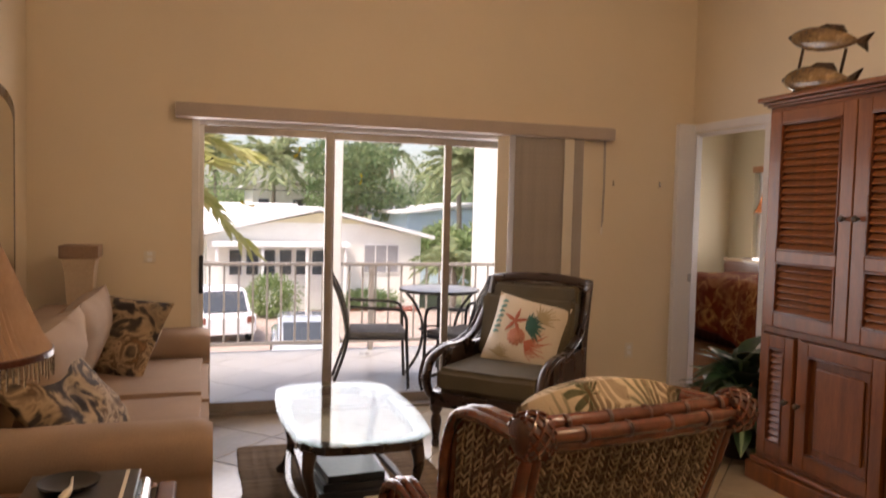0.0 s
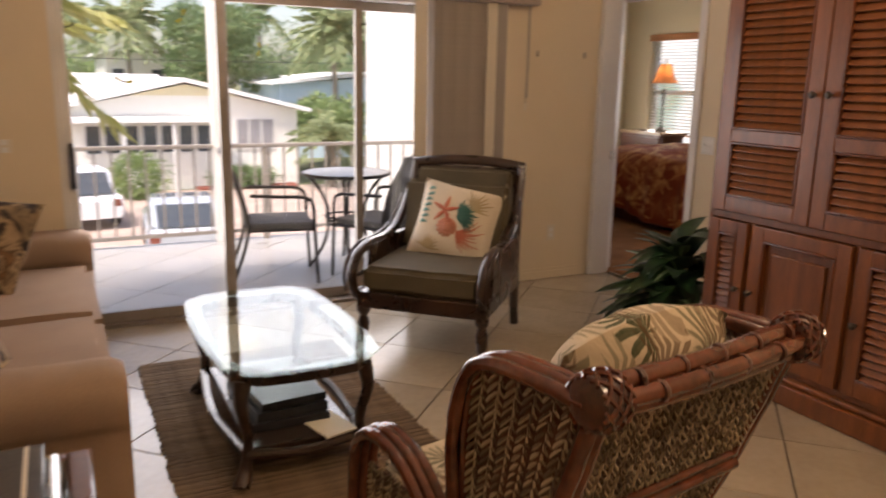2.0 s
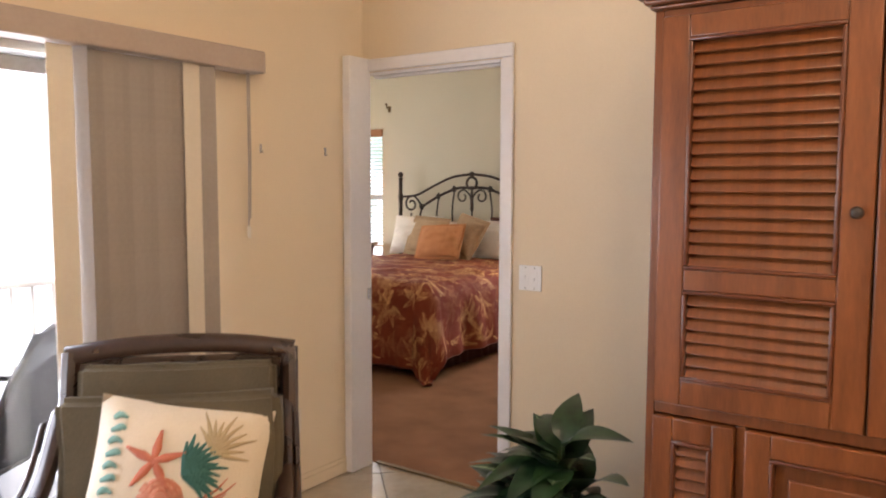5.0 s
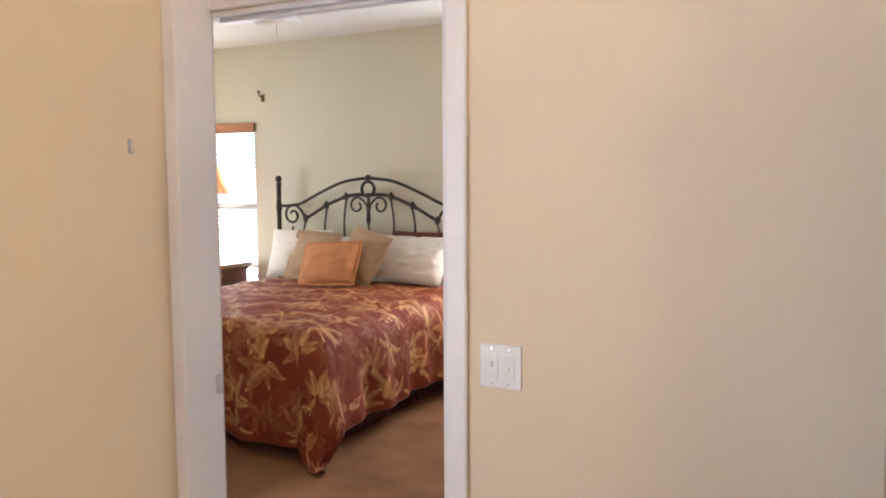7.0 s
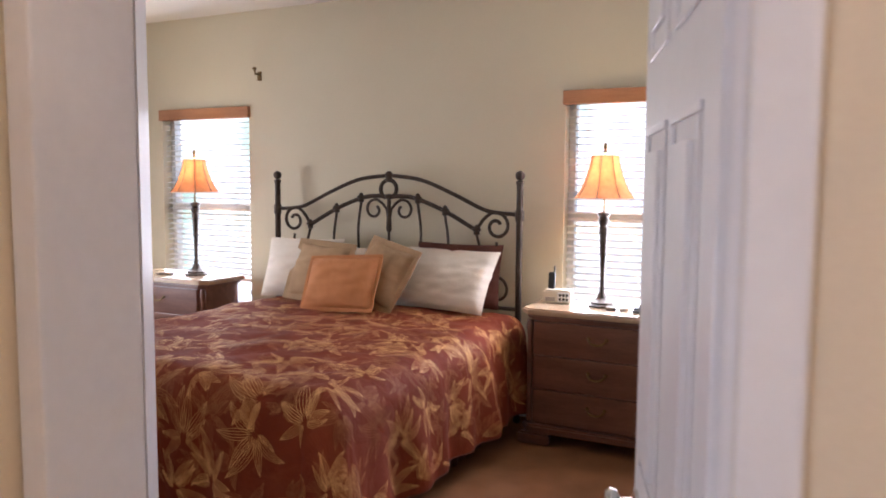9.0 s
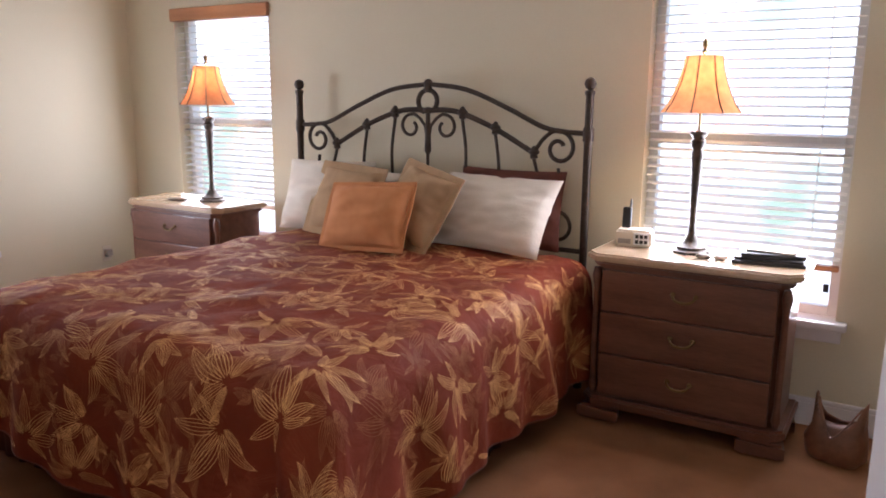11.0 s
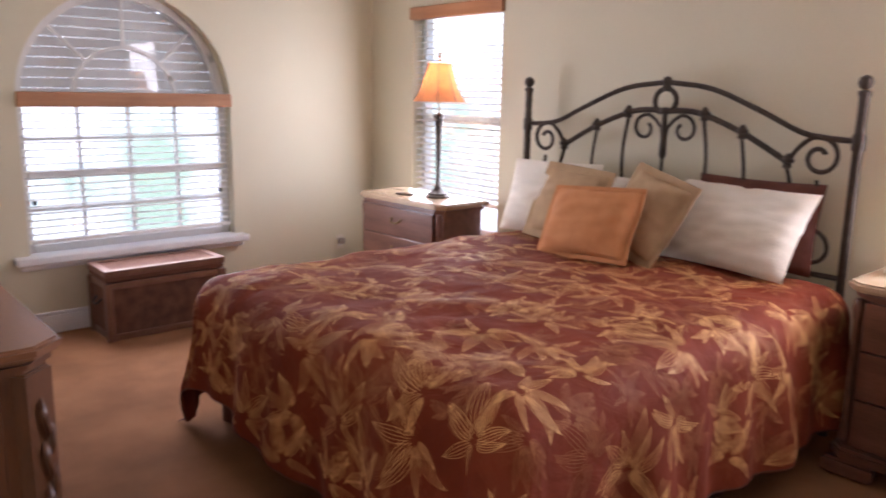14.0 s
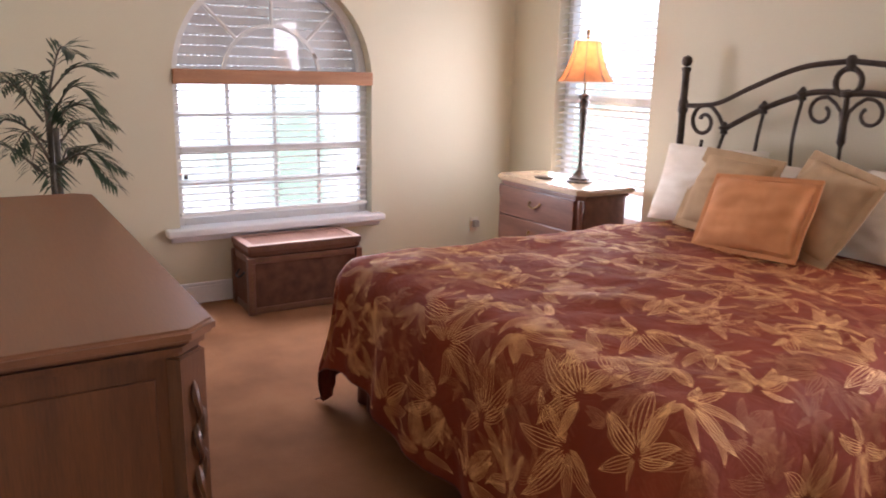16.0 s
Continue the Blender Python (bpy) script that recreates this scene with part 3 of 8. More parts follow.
baseboard("baseboard", [(.001, .014, SY, SD0 - .002), (.001, .014, SD1 + .002, PY - .002), (DX1 + cw + .002, EX, DY0 - .014, DY0 - .001), (.015, EX, SY + .001, SY + .014)], 0.085)
baseboard("bedroom_baseboard", [(WX + .001, WX + .018, DY1 + .02, NY - .02), (WX + .02, BX1, NY - .018, NY - .001), (WX + .02, -.192, DY1 + .001, DY1 + .018), (DX1 + cw + .01, BX1 - .02, DY1 + .001, DY1 + .018), (BX1 - .018, BX1 - .001, DY1 + .02, NY - .02)], 0.14)
solid("threshold", box(DX0 + .006, DX1 - .015, .05, .08, .0042, .011, 0.003), M_BRASS, "narrow brass carpet strip in the doorway", "threshold", kind="structure")

# plates and hooks on the walls
M_PLATE = plain("white_switch_plastic", (0.78, 0.77, 0.76), 0.35)
sw = thing("light_switch", "white double switch plate beside the bedroom doorway", "light switch", pose(.985, DY0 - .0005, 1.062))
part("plate", box(-.057, .057, -.006, 0, -.057, .057, 0.003), M_PLATE, sw)
for x in (-.023, .023):
    part("rocker", box(x - .016, x + .016, -.009, -.0062, -.033, .033, 0.0015), M_PLATE, sw)
    part("toggle", box(x - .004, x + .004, -.017, -.0092, -.002 if x < 0 else -.012, .014 if x < 0 else .004, 0.002), M_PLATE, sw)
    for z in (-.046, .046):
        part("screw", lathe([(.0035, 0), (.003, .0012)], 8, pose(x, -.0062, z, 90)), M_CHROME, sw)


def wall_plate(name, label, cat, m, w=.07, h=.115):
    o = thing(name, label, cat, m)
    part("plate", box(0, .006, -w / 2, w / 2, -h / 2, h / 2, 0.002), M_CREAMV, o)
    for z in (-.02, .02):
        part("socket", box(.0062, .008, -.016, .016, z - .014, z + .014, 0.002), M_PLATE, o)


wall_plate("wall_outlet", "cream wall outlet low on the cream wall", "outlet", pose(.0005, -.47, .35))
wall_plate("wall_outlet", "white outlet low on the bedroom wall beside the corner", "outlet", pose(WX + .0005, 3.62, .34))
plug = solid("plug_adapter", box(0, .035, -.024, .024, -.02, .028, .005), M_VANE, "grey plug adapter pushed into the bedroom outlet", "plug", pose(WX + .0088, 3.62, .345))
wall_plate("cable_plate", "cream blank plate on the wall beside the sliding door", "wall plate", pose(.0005, -3.95, 1.06), .07, .07)
for y in (-.655, -.25):
    hk = thing("picture_hook", "small nickel picture hook on the cream wall", "hook", pose(.0005, y, 1.635), "picture hooks")
    part("plate", box(0, .002, -.007, .007, -.02, .02, 0.001), M_CHROME, hk)
    part("hook", tube([(.002, 0, .0), (.006, 0, -.018), (.013, 0, -.02), (.014, 0, -.008)], 0.002, 6), M_CHROME, hk)
hk = thing("wall_bracket", "small brass bracket high on the bedroom wall", "hook", pose(-3.0, NY - .0005, 2.36))
part("plate", box(-.02, .02, -.006, 0, -.05, .02, 0.002), M_BRASS, hk)
part("arm", tube([(0, -.006, 0), (0, -.05, -.005), (.0, -.06, .03)], .008, 8), M_BRASS, hk)
part("tip", lathe([(.014, 0), (.018, .012), (.006, .02)], 10, Matrix.Translation((0, -.06, .028))), M_BRASS, hk)

# ---- bedroom ----
def palm_cloth(name, ground_a, ground_b, ink, ink_b=None, grow=1.0, fill=0.04, lobes=5.0):
    """Cloth with fans of palm leaflets, laid out in the cloth's own metres."""
    m, n, l, b = shader(name)
    if ink_b is None:
        uv = n.new("ShaderNodeUVMap")
    else:
        tc, uv = n.new("ShaderNodeTexCoord"), n.new("ShaderNodeMapping")
        uv.inputs["Location"].default_value = (0.13, 0.05, 0)
        l.new(tc.outputs["Object"], uv.inputs[0])

    def math_node(op, a, c=None, d=None):
        k = n.new("ShaderNodeMath")
        k.operation = op
        for i, v in enumerate((a, c, d)):
            if v is None:
                continue
            if isinstance(v, (int, float)):
                k.inputs[i].default_value = v
            else:
                l.new(v, k.inputs[i])
        return k.outputs[0]

    warp = n.new("ShaderNodeTexNoise")
    warp.inputs["Scale"].default_value = 5.0
    l.new(uv.outputs[0], warp.inputs[0])
    wv = n.new("ShaderNodeVectorMath")
    wv.operation = "MULTIPLY_ADD"
    wv.inputs[1].default_value, wv.inputs[2].default_value = (0.07, 0.07, 0), (-0.035, -0.035, 0)
    l.new(warp.outputs["Color"], wv.inputs[0])
    ad = n.new("ShaderNodeVectorMath")
    ad.operation = "ADD"
    l.new(uv.outputs[0], ad.inputs[0]), l.new(wv.outputs[0], ad.inputs[1])

    def fans(scale, shift, size, lobes, veins):
        sc = n.new("ShaderNodeVectorMath")
        sc.operation = "MULTIPLY_ADD"
        sc.inputs[1].default_value, sc.inputs[2].default_value = (scale,) * 3, (*shift, 0)
        l.new(ad.outputs[0], sc.inputs[0])
        vo = n.new("ShaderNodeTexVoronoi")
        vo.voronoi_dimensions = "2D"
        vo.inputs["Scale"].default_value, vo.inputs["Randomness"].default_value = 1.0, 0.75
        l.new(sc.outputs[0], vo.inputs["Vector"])
        sub = n.new("ShaderNodeVectorMath")
        sub.operation = "SUBTRACT"
        l.new(sc.outputs[0], sub.inputs[0]), l.new(vo.outputs["Position"], sub.inputs[1])
        xy, rc = n.new("ShaderNodeSeparateXYZ"), n.new("ShaderNodeSeparateXYZ")
        l.new(sub.outputs[0], xy.inputs[0]), l.new(vo.outputs["Color"], rc.inputs[0])
        turn = math_node("MULTIPLY", rc.outputs[0], 6.28)
        ang = math_node("ADD", math_node("ARCTAN2", xy.outputs[1], xy.outputs[0]), turn)
        rad = vo.outputs["Distance"]
        curl = math_node("MULTIPLY_ADD", rad, 0.4, ang)
        lobe = math_node("POWER", math_node("ABSOLUTE", math_node("COSINE", math_node("MULTIPLY", curl, lobes))), 1.9)
        # the fan is long on one side and short on the other
        side = math_node("MULTIPLY_ADD", math_node("COSINE", ang), 0.47, 0.53)
        reach = math_node("MULTIPLY", math_node("MULTIPLY_ADD", lobe, 0.85, 0.15), math_node("MULTIPLY", side, size))
        inside = math_node("MULTIPLY", math_node("SUBTRACT", reach, rad), 14)
        inside = math_node("MINIMUM", math_node("MAXIMUM", inside, 0), 1)
        rim = math_node("SUBTRACT", 1.0, math_node("MINIMUM", math_node("MULTIPLY", math_node("ABSOLUTE", math_node("SUBTRACT", reach, rad)), 30), 1.0))
        vein = math_node("MULTIPLY_ADD", math_node("SINE", math_node("MULTIPLY", curl, veins)), 0.5, 0.5)
        vein = math_node("POWER", vein, 2.6)
        core = math_node("MAXIMUM", math_node("SUBTRACT", 1.0, math_node("MULTIPLY", rad, 6.0)), 0)
        v = math_node("MULTIPLY", inside, math_node("MAXIMUM", math_node("MULTIPLY_ADD", vein, 0.95 - fill, fill), core))
        v = math_node("MAXIMUM", v, math_node("MULTIPLY", rim, 0.8))
        fade = n.new("ShaderNodeTexNoise")
        fade.inputs["Scale"].default_value, fade.inputs["Detail"].default_value = 9.0, 4
        l.new(sc.outputs[0], fade.inputs[0])
        worn = math_node("MINIMUM", math_node("MAXIMUM", math_node("MULTIPLY_ADD", fade.outputs[0], 2.6, -0.55), 0.25 if ink_b is None else 0.95), 1.0)
        return math_node("MULTIPLY", math_node("MULTIPLY", v, worn), math_node("MULTIPLY_ADD", rc.outputs[1], 0.6, 0.5))

    a = fans(3.6 * grow, (0.3, 0.7), 1.05, lobes, 60.0)
    c = fans(4.6 * grow, (5.2, 2.1), 0.85, lobes - 1, 48.0)
    both = math_node("MAXIMUM", a, math_node("MULTIPLY", c, 0.75))
    no = n.new("ShaderNodeTexNoise")
    no.inputs["Scale"].default_value, no.inputs["Detail"].default_value = 3.0, 5
    l.new(uv.outputs[0], no.inputs[0])
    ground = ramp_node(n, [(0.3, ground_a), (0.7, ground_b)])
    l.new(no.outputs[0], ground.inputs[0])
    mix = n.new("ShaderNodeMix")
    mix.data_type = "RGBA"
    mix.inputs["B"].default_value = (*ink, 1)
    l.new(both if ink_b is None else a, mix.inputs["Factor"]), l.new(ground.outputs[0], mix.inputs["A"])
    if ink_b is not None:
        under = n.new("ShaderNodeMix")
        under.data_type = "RGBA"
        under.inputs["B"].default_value = (*ink_b, 1)
        l.new(c, under.inputs["Factor"]), l.new(ground.outputs[0], under.inputs["A"]), l.new(under.outputs["Result"], mix.inputs["A"])
    l.new(mix.outputs["Result"], b.inputs["Base Color"])
    fine = n.new("ShaderNodeTexNoise")
    fine.inputs["Scale"].default_value = 320
    l.new(uv.outputs[0], fine.inputs[0])
    bp, wr, wb = n.new("ShaderNodeBump"), n.new("ShaderNodeTexNoise"), n.new("ShaderNodeBump")
    bp.inputs["Strength"].default_value, bp.inputs["Distance"].default_value = 0.25, 0.002
    wr.inputs["Scale"].default_value, wr.inputs["Detail"].default_value, wr.inputs["Distortion"].default_value = 7.0, 3, 0.8
    wb.inputs["Strength"].default_value, wb.inputs["Distance"].default_value = 0.5, 0.03
    l.new(uv.outputs[0], wr.inputs[0]), l.new(wr.outputs[0], wb.inputs["Height"])
    l.new(fine.outputs[0], bp.inputs["Height"]), l.new(wb.outputs[0], bp.inputs["Normal"]), l.new(bp.outputs[0], b.inputs["Normal"])
    b.inputs["Roughness"].default_value, b.inputs["Specular IOR Level"].default_value = 0.8, 0.15
    return m


M_SPREAD = palm_cloth("rust_palm_bedspread", (0.150, 0.026, 0.012), (0.23, 0.045, 0.020), (0.25, 0.065, 0.030))
M_RUST = surface("rust_bed_skirt", (0.075, 0.017, 0.009), (0.12, 0.03, 0.016), 8, 0.7, bump=0.2)
M_IRON = surface("bronzed_iron", (0.035, 0.026, 0.021), (0.075, 0.055, 0.042), 18, 0.45, 0.6, bump=0.25)
M_LINEN_W = surface("white_cotton", (0.75, 0.69, 0.59), (0.81, 0.75, 0.66), 10, 0.85, bump=0.4, grain=130)
M_LINEN_T = woven("tan_linen", (0.34, 0.22, 0.12), (0.48, 0.33, 0.19), 900, 900, 0.85, 0.3)
M_LINEN_O = woven("orange_linen", (0.46, 0.18, 0.065), (0.60, 0.265, 0.11), 900, 900, 0.85, 0.3)
M_WALNUT = surface("reddish_walnut", (0.100, 0.042, 0.027), (0.178, 0.077, 0.049), 3, 0.32, bump=0.08, grain=30, stretch=(0.9, 7, 7), coat=0.15)
M_CREAMTOP = surface("cream_marble_top", (0.41, 0.295, 0.185), (0.53, 0.40, 0.275), 6, 0.2, bump=0.02, coat=0.2)
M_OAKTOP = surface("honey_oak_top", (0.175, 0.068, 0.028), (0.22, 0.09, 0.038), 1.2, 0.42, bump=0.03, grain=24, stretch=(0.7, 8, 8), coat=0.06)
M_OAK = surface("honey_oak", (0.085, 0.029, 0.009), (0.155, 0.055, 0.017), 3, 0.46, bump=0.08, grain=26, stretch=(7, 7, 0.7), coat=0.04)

BX, BY0, BY1, BW, BTOP = -1.766, 1.70, 3.72, 1.90, 0.70
bed = thing("bed", "king bed with an arched scrolled iron headboard", "bed", pose(BX, 0, 0))
part("mattress", box(-BW / 2 + .085, BW / 2 - .01, BY0 + .02, BY1, .36, BTOP - .02, 0.06, 3), M_LINEN_W, bed)
part("box_spring", box(-BW / 2 + .05, BW / 2 - .02, BY0 + .03, BY1, .16, .358, 0.02), M_LINEN_W, bed)
# gathered skirt
bm = bmesh.new()
line = []
for a, c, n_ in (((-.90, BY1), (-.90, BY0 + .03), 60), ((-.90, BY0 + .03), (.93, BY0 + .03), 60), ((.93, BY0 + .03), (.93, BY1), 60)):
    for i in range(n_):
        t = i / n_
        line.append((a[0] + (c[0] - a[0]) * t, a[1] + (c[1] - a[1]) * t, (c[1] - a[1], a[0] - c[0])))
prev = None
for i, (x, y, nn) in enumerate(line):
    q = Vector((nn[0], nn[1], 0)).normalized() * (0.012 * math.sin(i * 1.9) + 0.004 * math.sin(i * 0.7))
    now = [bm.verts.new((x + q.x * (1 - z), y + q.y * (1 - z), .006 + .34 * z)) for z in (0, .5, 1)]
    if prev:
        for k in (0, 1):
            bm.faces.new((prev[k], now[k], now[k + 1], prev[k + 1]))
    prev = now
skirt = part("bed_skirt", bm, M_RUST, bed, "gathered rust bed skirt")
skirt.modifiers.new("thickness", "SOLIDIFY").thickness = 0.004
for x in (-.85, .85):
    for y in (BY0 + .12, BY1 - .12):
        part("bed_leg", lathe([(.022, .004), (.022, .16)], 10, Matrix.Translation((x, y, 0))), M_IRON, bed)


def spread_point(u, v):
    """Where the cloth point u, v (metres from the middle of the foot edge) lies."""
    if v < 0:
        v *= 1.04 - .24 * min(1, max(0, (.55 - u) / 1.1))      # it lies askew: shorter at the far half of the foot
    lim = BW / 2 - (.045 if u > 0 else .15)
    du, dv = max(0.0, abs(u) - lim), max(0.0, -(v - .03))
    d = math.hypot(du, dv)
    sx = math.copysign(1, u)
    cx, cy = sx * min(abs(u), lim), BY0 + max(v, .03)
    lump = 0.020 * noise.noise(Vector((u * 2.2, v * 2.2, 0))) + 0.012 * noise.noise(Vector((u * 6, v * 6, 3))) + 0.006 * noise.noise(Vector((u * 14, v * 9, 5)))
    z = BTOP + 0.035 + lump * (1 if d < .02 else max(0, 1 - d * 4)) - 0.02 * min(1, abs(u) / (BW / 2)) ** 4
    if d <= 0:
        return Vector((cx, cy, z))
    r = 0.13
    if d < r * 1.57:
        a = d / r
        out, drop = r * math.sin(a), r * (1 - math.cos(a))
    else:
        out, drop = r, r + d - r * 1.57
    ux, uy = (sx * du / d, -dv / d)
    where = (v if du > dv else u) * 1.0 + math.atan2(dv, du + 1e-6) * .5 * sx
    h = min(1, max(0, (d - .12) / .45))
    flare = 0.055 * h ** 1.2 + h * (0.028 * math.sin(where * 11 + 1.3 * math.sin(where * 3)) + 0.016 * math.sin(where * 23 + 2)) + 0.012 * noise.noise(Vector((u * 5, v * 5, 9)))
    if u < 0 and du > dv * .3:
        flare = flare * 0.4 + 0.055 * h
    if du > 0 and dv > 0:
        flare += (0.10 if u > 0 else 0.0) * h * math.sin(2 * math.atan2(dv, du))
    z -= drop
    low = 0.022 + 0.01 * math.sin(where * 17)
    if z < low:
        out += (low - z) * 0.55
        z = low + 0.012 * math.sin((low - z) * 40)
    return Vector((cx + ux * (out + flare), cy + uy * (out + flare), z))


NU, NV, DROP = 150, 130, 0.66
DROP_L, DROP_R = 0.50, 0.59
us = [-(BW / 2 + DROP_L) + (BW + DROP_R + DROP_L) * i / NU for i in range(NU + 1)]
vs = [-DROP + (BY1 - BY0 + DROP) * j / NV for j in range(NV + 1)]
cloth = np.array([[spread_point(u, v) for v in vs] for u in us])
bm = bmesh.new()
uvl = bm.loops.layers.uv.new("UVMap")
grid = [[bm.verts.new(q) for q in row] for row in cloth]
for i in range(NU):
    for j in range(NV):
        fc = bm.faces.new((grid[i][j], grid[i + 1][j], grid[i + 1][j + 1], grid[i][j + 1]))
        for lp, (a, c) in zip(fc.loops, ((i, j), (i + 1, j), (i + 1, j + 1), (i, j + 1))):
            lp[uvl].uv = (us[a], vs[c])
bedspread = thing("bedspread", "rust red bedspread with gold palm leaves, draped to the carpet", "bedspread", pose(BX, 0, 0))
spread = part("cover", bm, M_SPREAD, bedspread)
for edge in (cloth[0], cloth[:, 0], cloth[-1]):
    part("hem", tube([Vector(q) for q in edge[::2]], .003, 6), M_RUST, bedspread, "stitched rust hem")

# the printed palm sprays: fans of pointed leaves, each drawn with fine gold lines
along_u, along_v = np.gradient(cloth, axis=0), np.gradient(cloth, axis=1)
face_up = np.cross(along_u, along_v)
face_up /= np.linalg.norm(face_up, axis=2, keepdims=True)


def on_cloth(uv, lift):
    """Points of the cloth at uv (n x 2), lifted off it."""
    fu = np.clip((uv[:, 0] - us[0]) / (us[-1] - us[0]) * NU, 0, NU - 1e-6)
    fv = np.clip((uv[:, 1] - vs[0]) / (vs[-1] - vs[0]) * NV, 0, NV - 1e-6)
    i, j = fu.astype(int), fv.astype(int)
    a, b = (fu - i)[:, None], (fv - j)[:, None]
    def blend(g):
        return (g[i, j] * (1 - a) + g[i + 1, j] * a) * (1 - b) + (g[i, j + 1] * (1 - a) + g[i + 1, j + 1] * a) * b
    return blend(cloth) + blend(face_up) * lift


def spray(cu, cv, turn, size, rng, lines):
    """Adds the lines of one fan of leaves; each line is a row of (u, v, half width)."""
    n = rng.randint(7, 9)
    for k in range(n):
        a = turn + (k / (n - 1) - .5) * rng.uniform(3.2, 4.6) + rng.uniform(-.12, .12)
        ln = size * rng.uniform(.75, 1.1) * (1.1 - .35 * abs(k / (n - 1) - .5) * 2)
        wd, bend = ln * rng.uniform(.09, .145), rng.uniform(-.6, .6)
        m = 2
        for q in range(-m, m + 1):
            row = []
            for t in np.linspace(.10 + .04 * abs(q), 1 - .03 * abs(q), 9):
                w = wd * math.sin(math.pi * t ** .85) ** .9 * q / m
                aa = a + bend * t
                row.append((cu + math.cos(aa) * ln * t - math.sin(aa) * w, cv + math.sin(aa) * ln * t + math.cos(aa) * w, .00105 * (1.1 - .5 * t)))
            lines.append(row)


def print_mesh(name, lines, mat, lift):
    verts, faces = [], []
    for row in lines:
        r = np.array(row)
        d = np.gradient(r[:, :2], axis=0)
        d /= np.maximum(np.linalg.norm(d, axis=1, keepdims=True), 1e-9)
        side = np.stack((-d[:, 1], d[:, 0]), 1) * r[:, 2:3]
        if r[:, 0].min() < us[0] + .02 or r[:, 0].max() > us[-1] - .02 or r[:, 1].min() < vs[0] + .02 or r[:, 1].max() > vs[-1] - .02:
            continue
        base = len(verts)
        verts += [tuple(q) for pair in zip(on_cloth(r[:, :2] + side, lift), on_cloth(r[:, :2] - side, lift)) for q in pair]
        faces += [(base + 2 * i, base + 2 * i + 1, base + 2 * i + 3, base + 2 * i + 2) for i in range(len(r) - 1)]
    me = bpy.data.meshes.new(name)
    me.from_pydata(verts, [], faces)
    me.materials.append(mat)
    ob = new(name, me)
    ob.parent = bedspread
    return tagged(ob, "fans of palm leaves in fine gold lines")


M_GOLD = surface("gold_thread", (0.66, 0.31, 0.11), (0.93, 0.52, 0.20), 7, 0.6, bump=0.0, spec=0.3)
M_COPPER = surface("copper_thread", (0.26, 0.085, 0.034), (0.44, 0.175, 0.07), 7, 0.7, bump=0.0, spec=0.2)
rng = random.Random(17)
bright, faint = [], []
for i in range(13):
    for j in range(12):
        u, v = us[0] + .05 + i * .238 + rng.uniform(-.06, .06), vs[0] + .04 + (j + .5 * (i % 2)) * .232 + rng.uniform(-.06, .06)
        spray(u, v, rng.uniform(0, 6.28), rng.uniform(.15, .22), rng, bright if (i * 3 + j * 5) % 7 < 6 else faint)
        spray(u + .12, v + .11, rng.uniform(0, 6.28), rng.uniform(.09, .15), rng, faint)
print_mesh("palm_print", bright, M_GOLD, .0028)
print_mesh("palm_print", faint, M_COPPER, .0020)

# headboard: posts, rails and scrolls
HBY = 3.79


def rod(pts, r=0.013, name="rail", seg=8, smooth_n=6):
    return part(name, tube(smooth_line([(x, HBY, z) for x, z in pts], smooth_n), r, seg), M_IRON, bed)


def spiral(cx, cz, r0, r1, a0, a1, n=26):
    return [(cx + (r0 + (r1 - r0) * i / n) * math.cos(radians(a0 + (a1 - a0) * i / n)), cz + (r0 + (r1 - r0) * i / n) * math.sin(radians(a0 + (a1 - a0) * i / n))) for i in range(n + 1)]


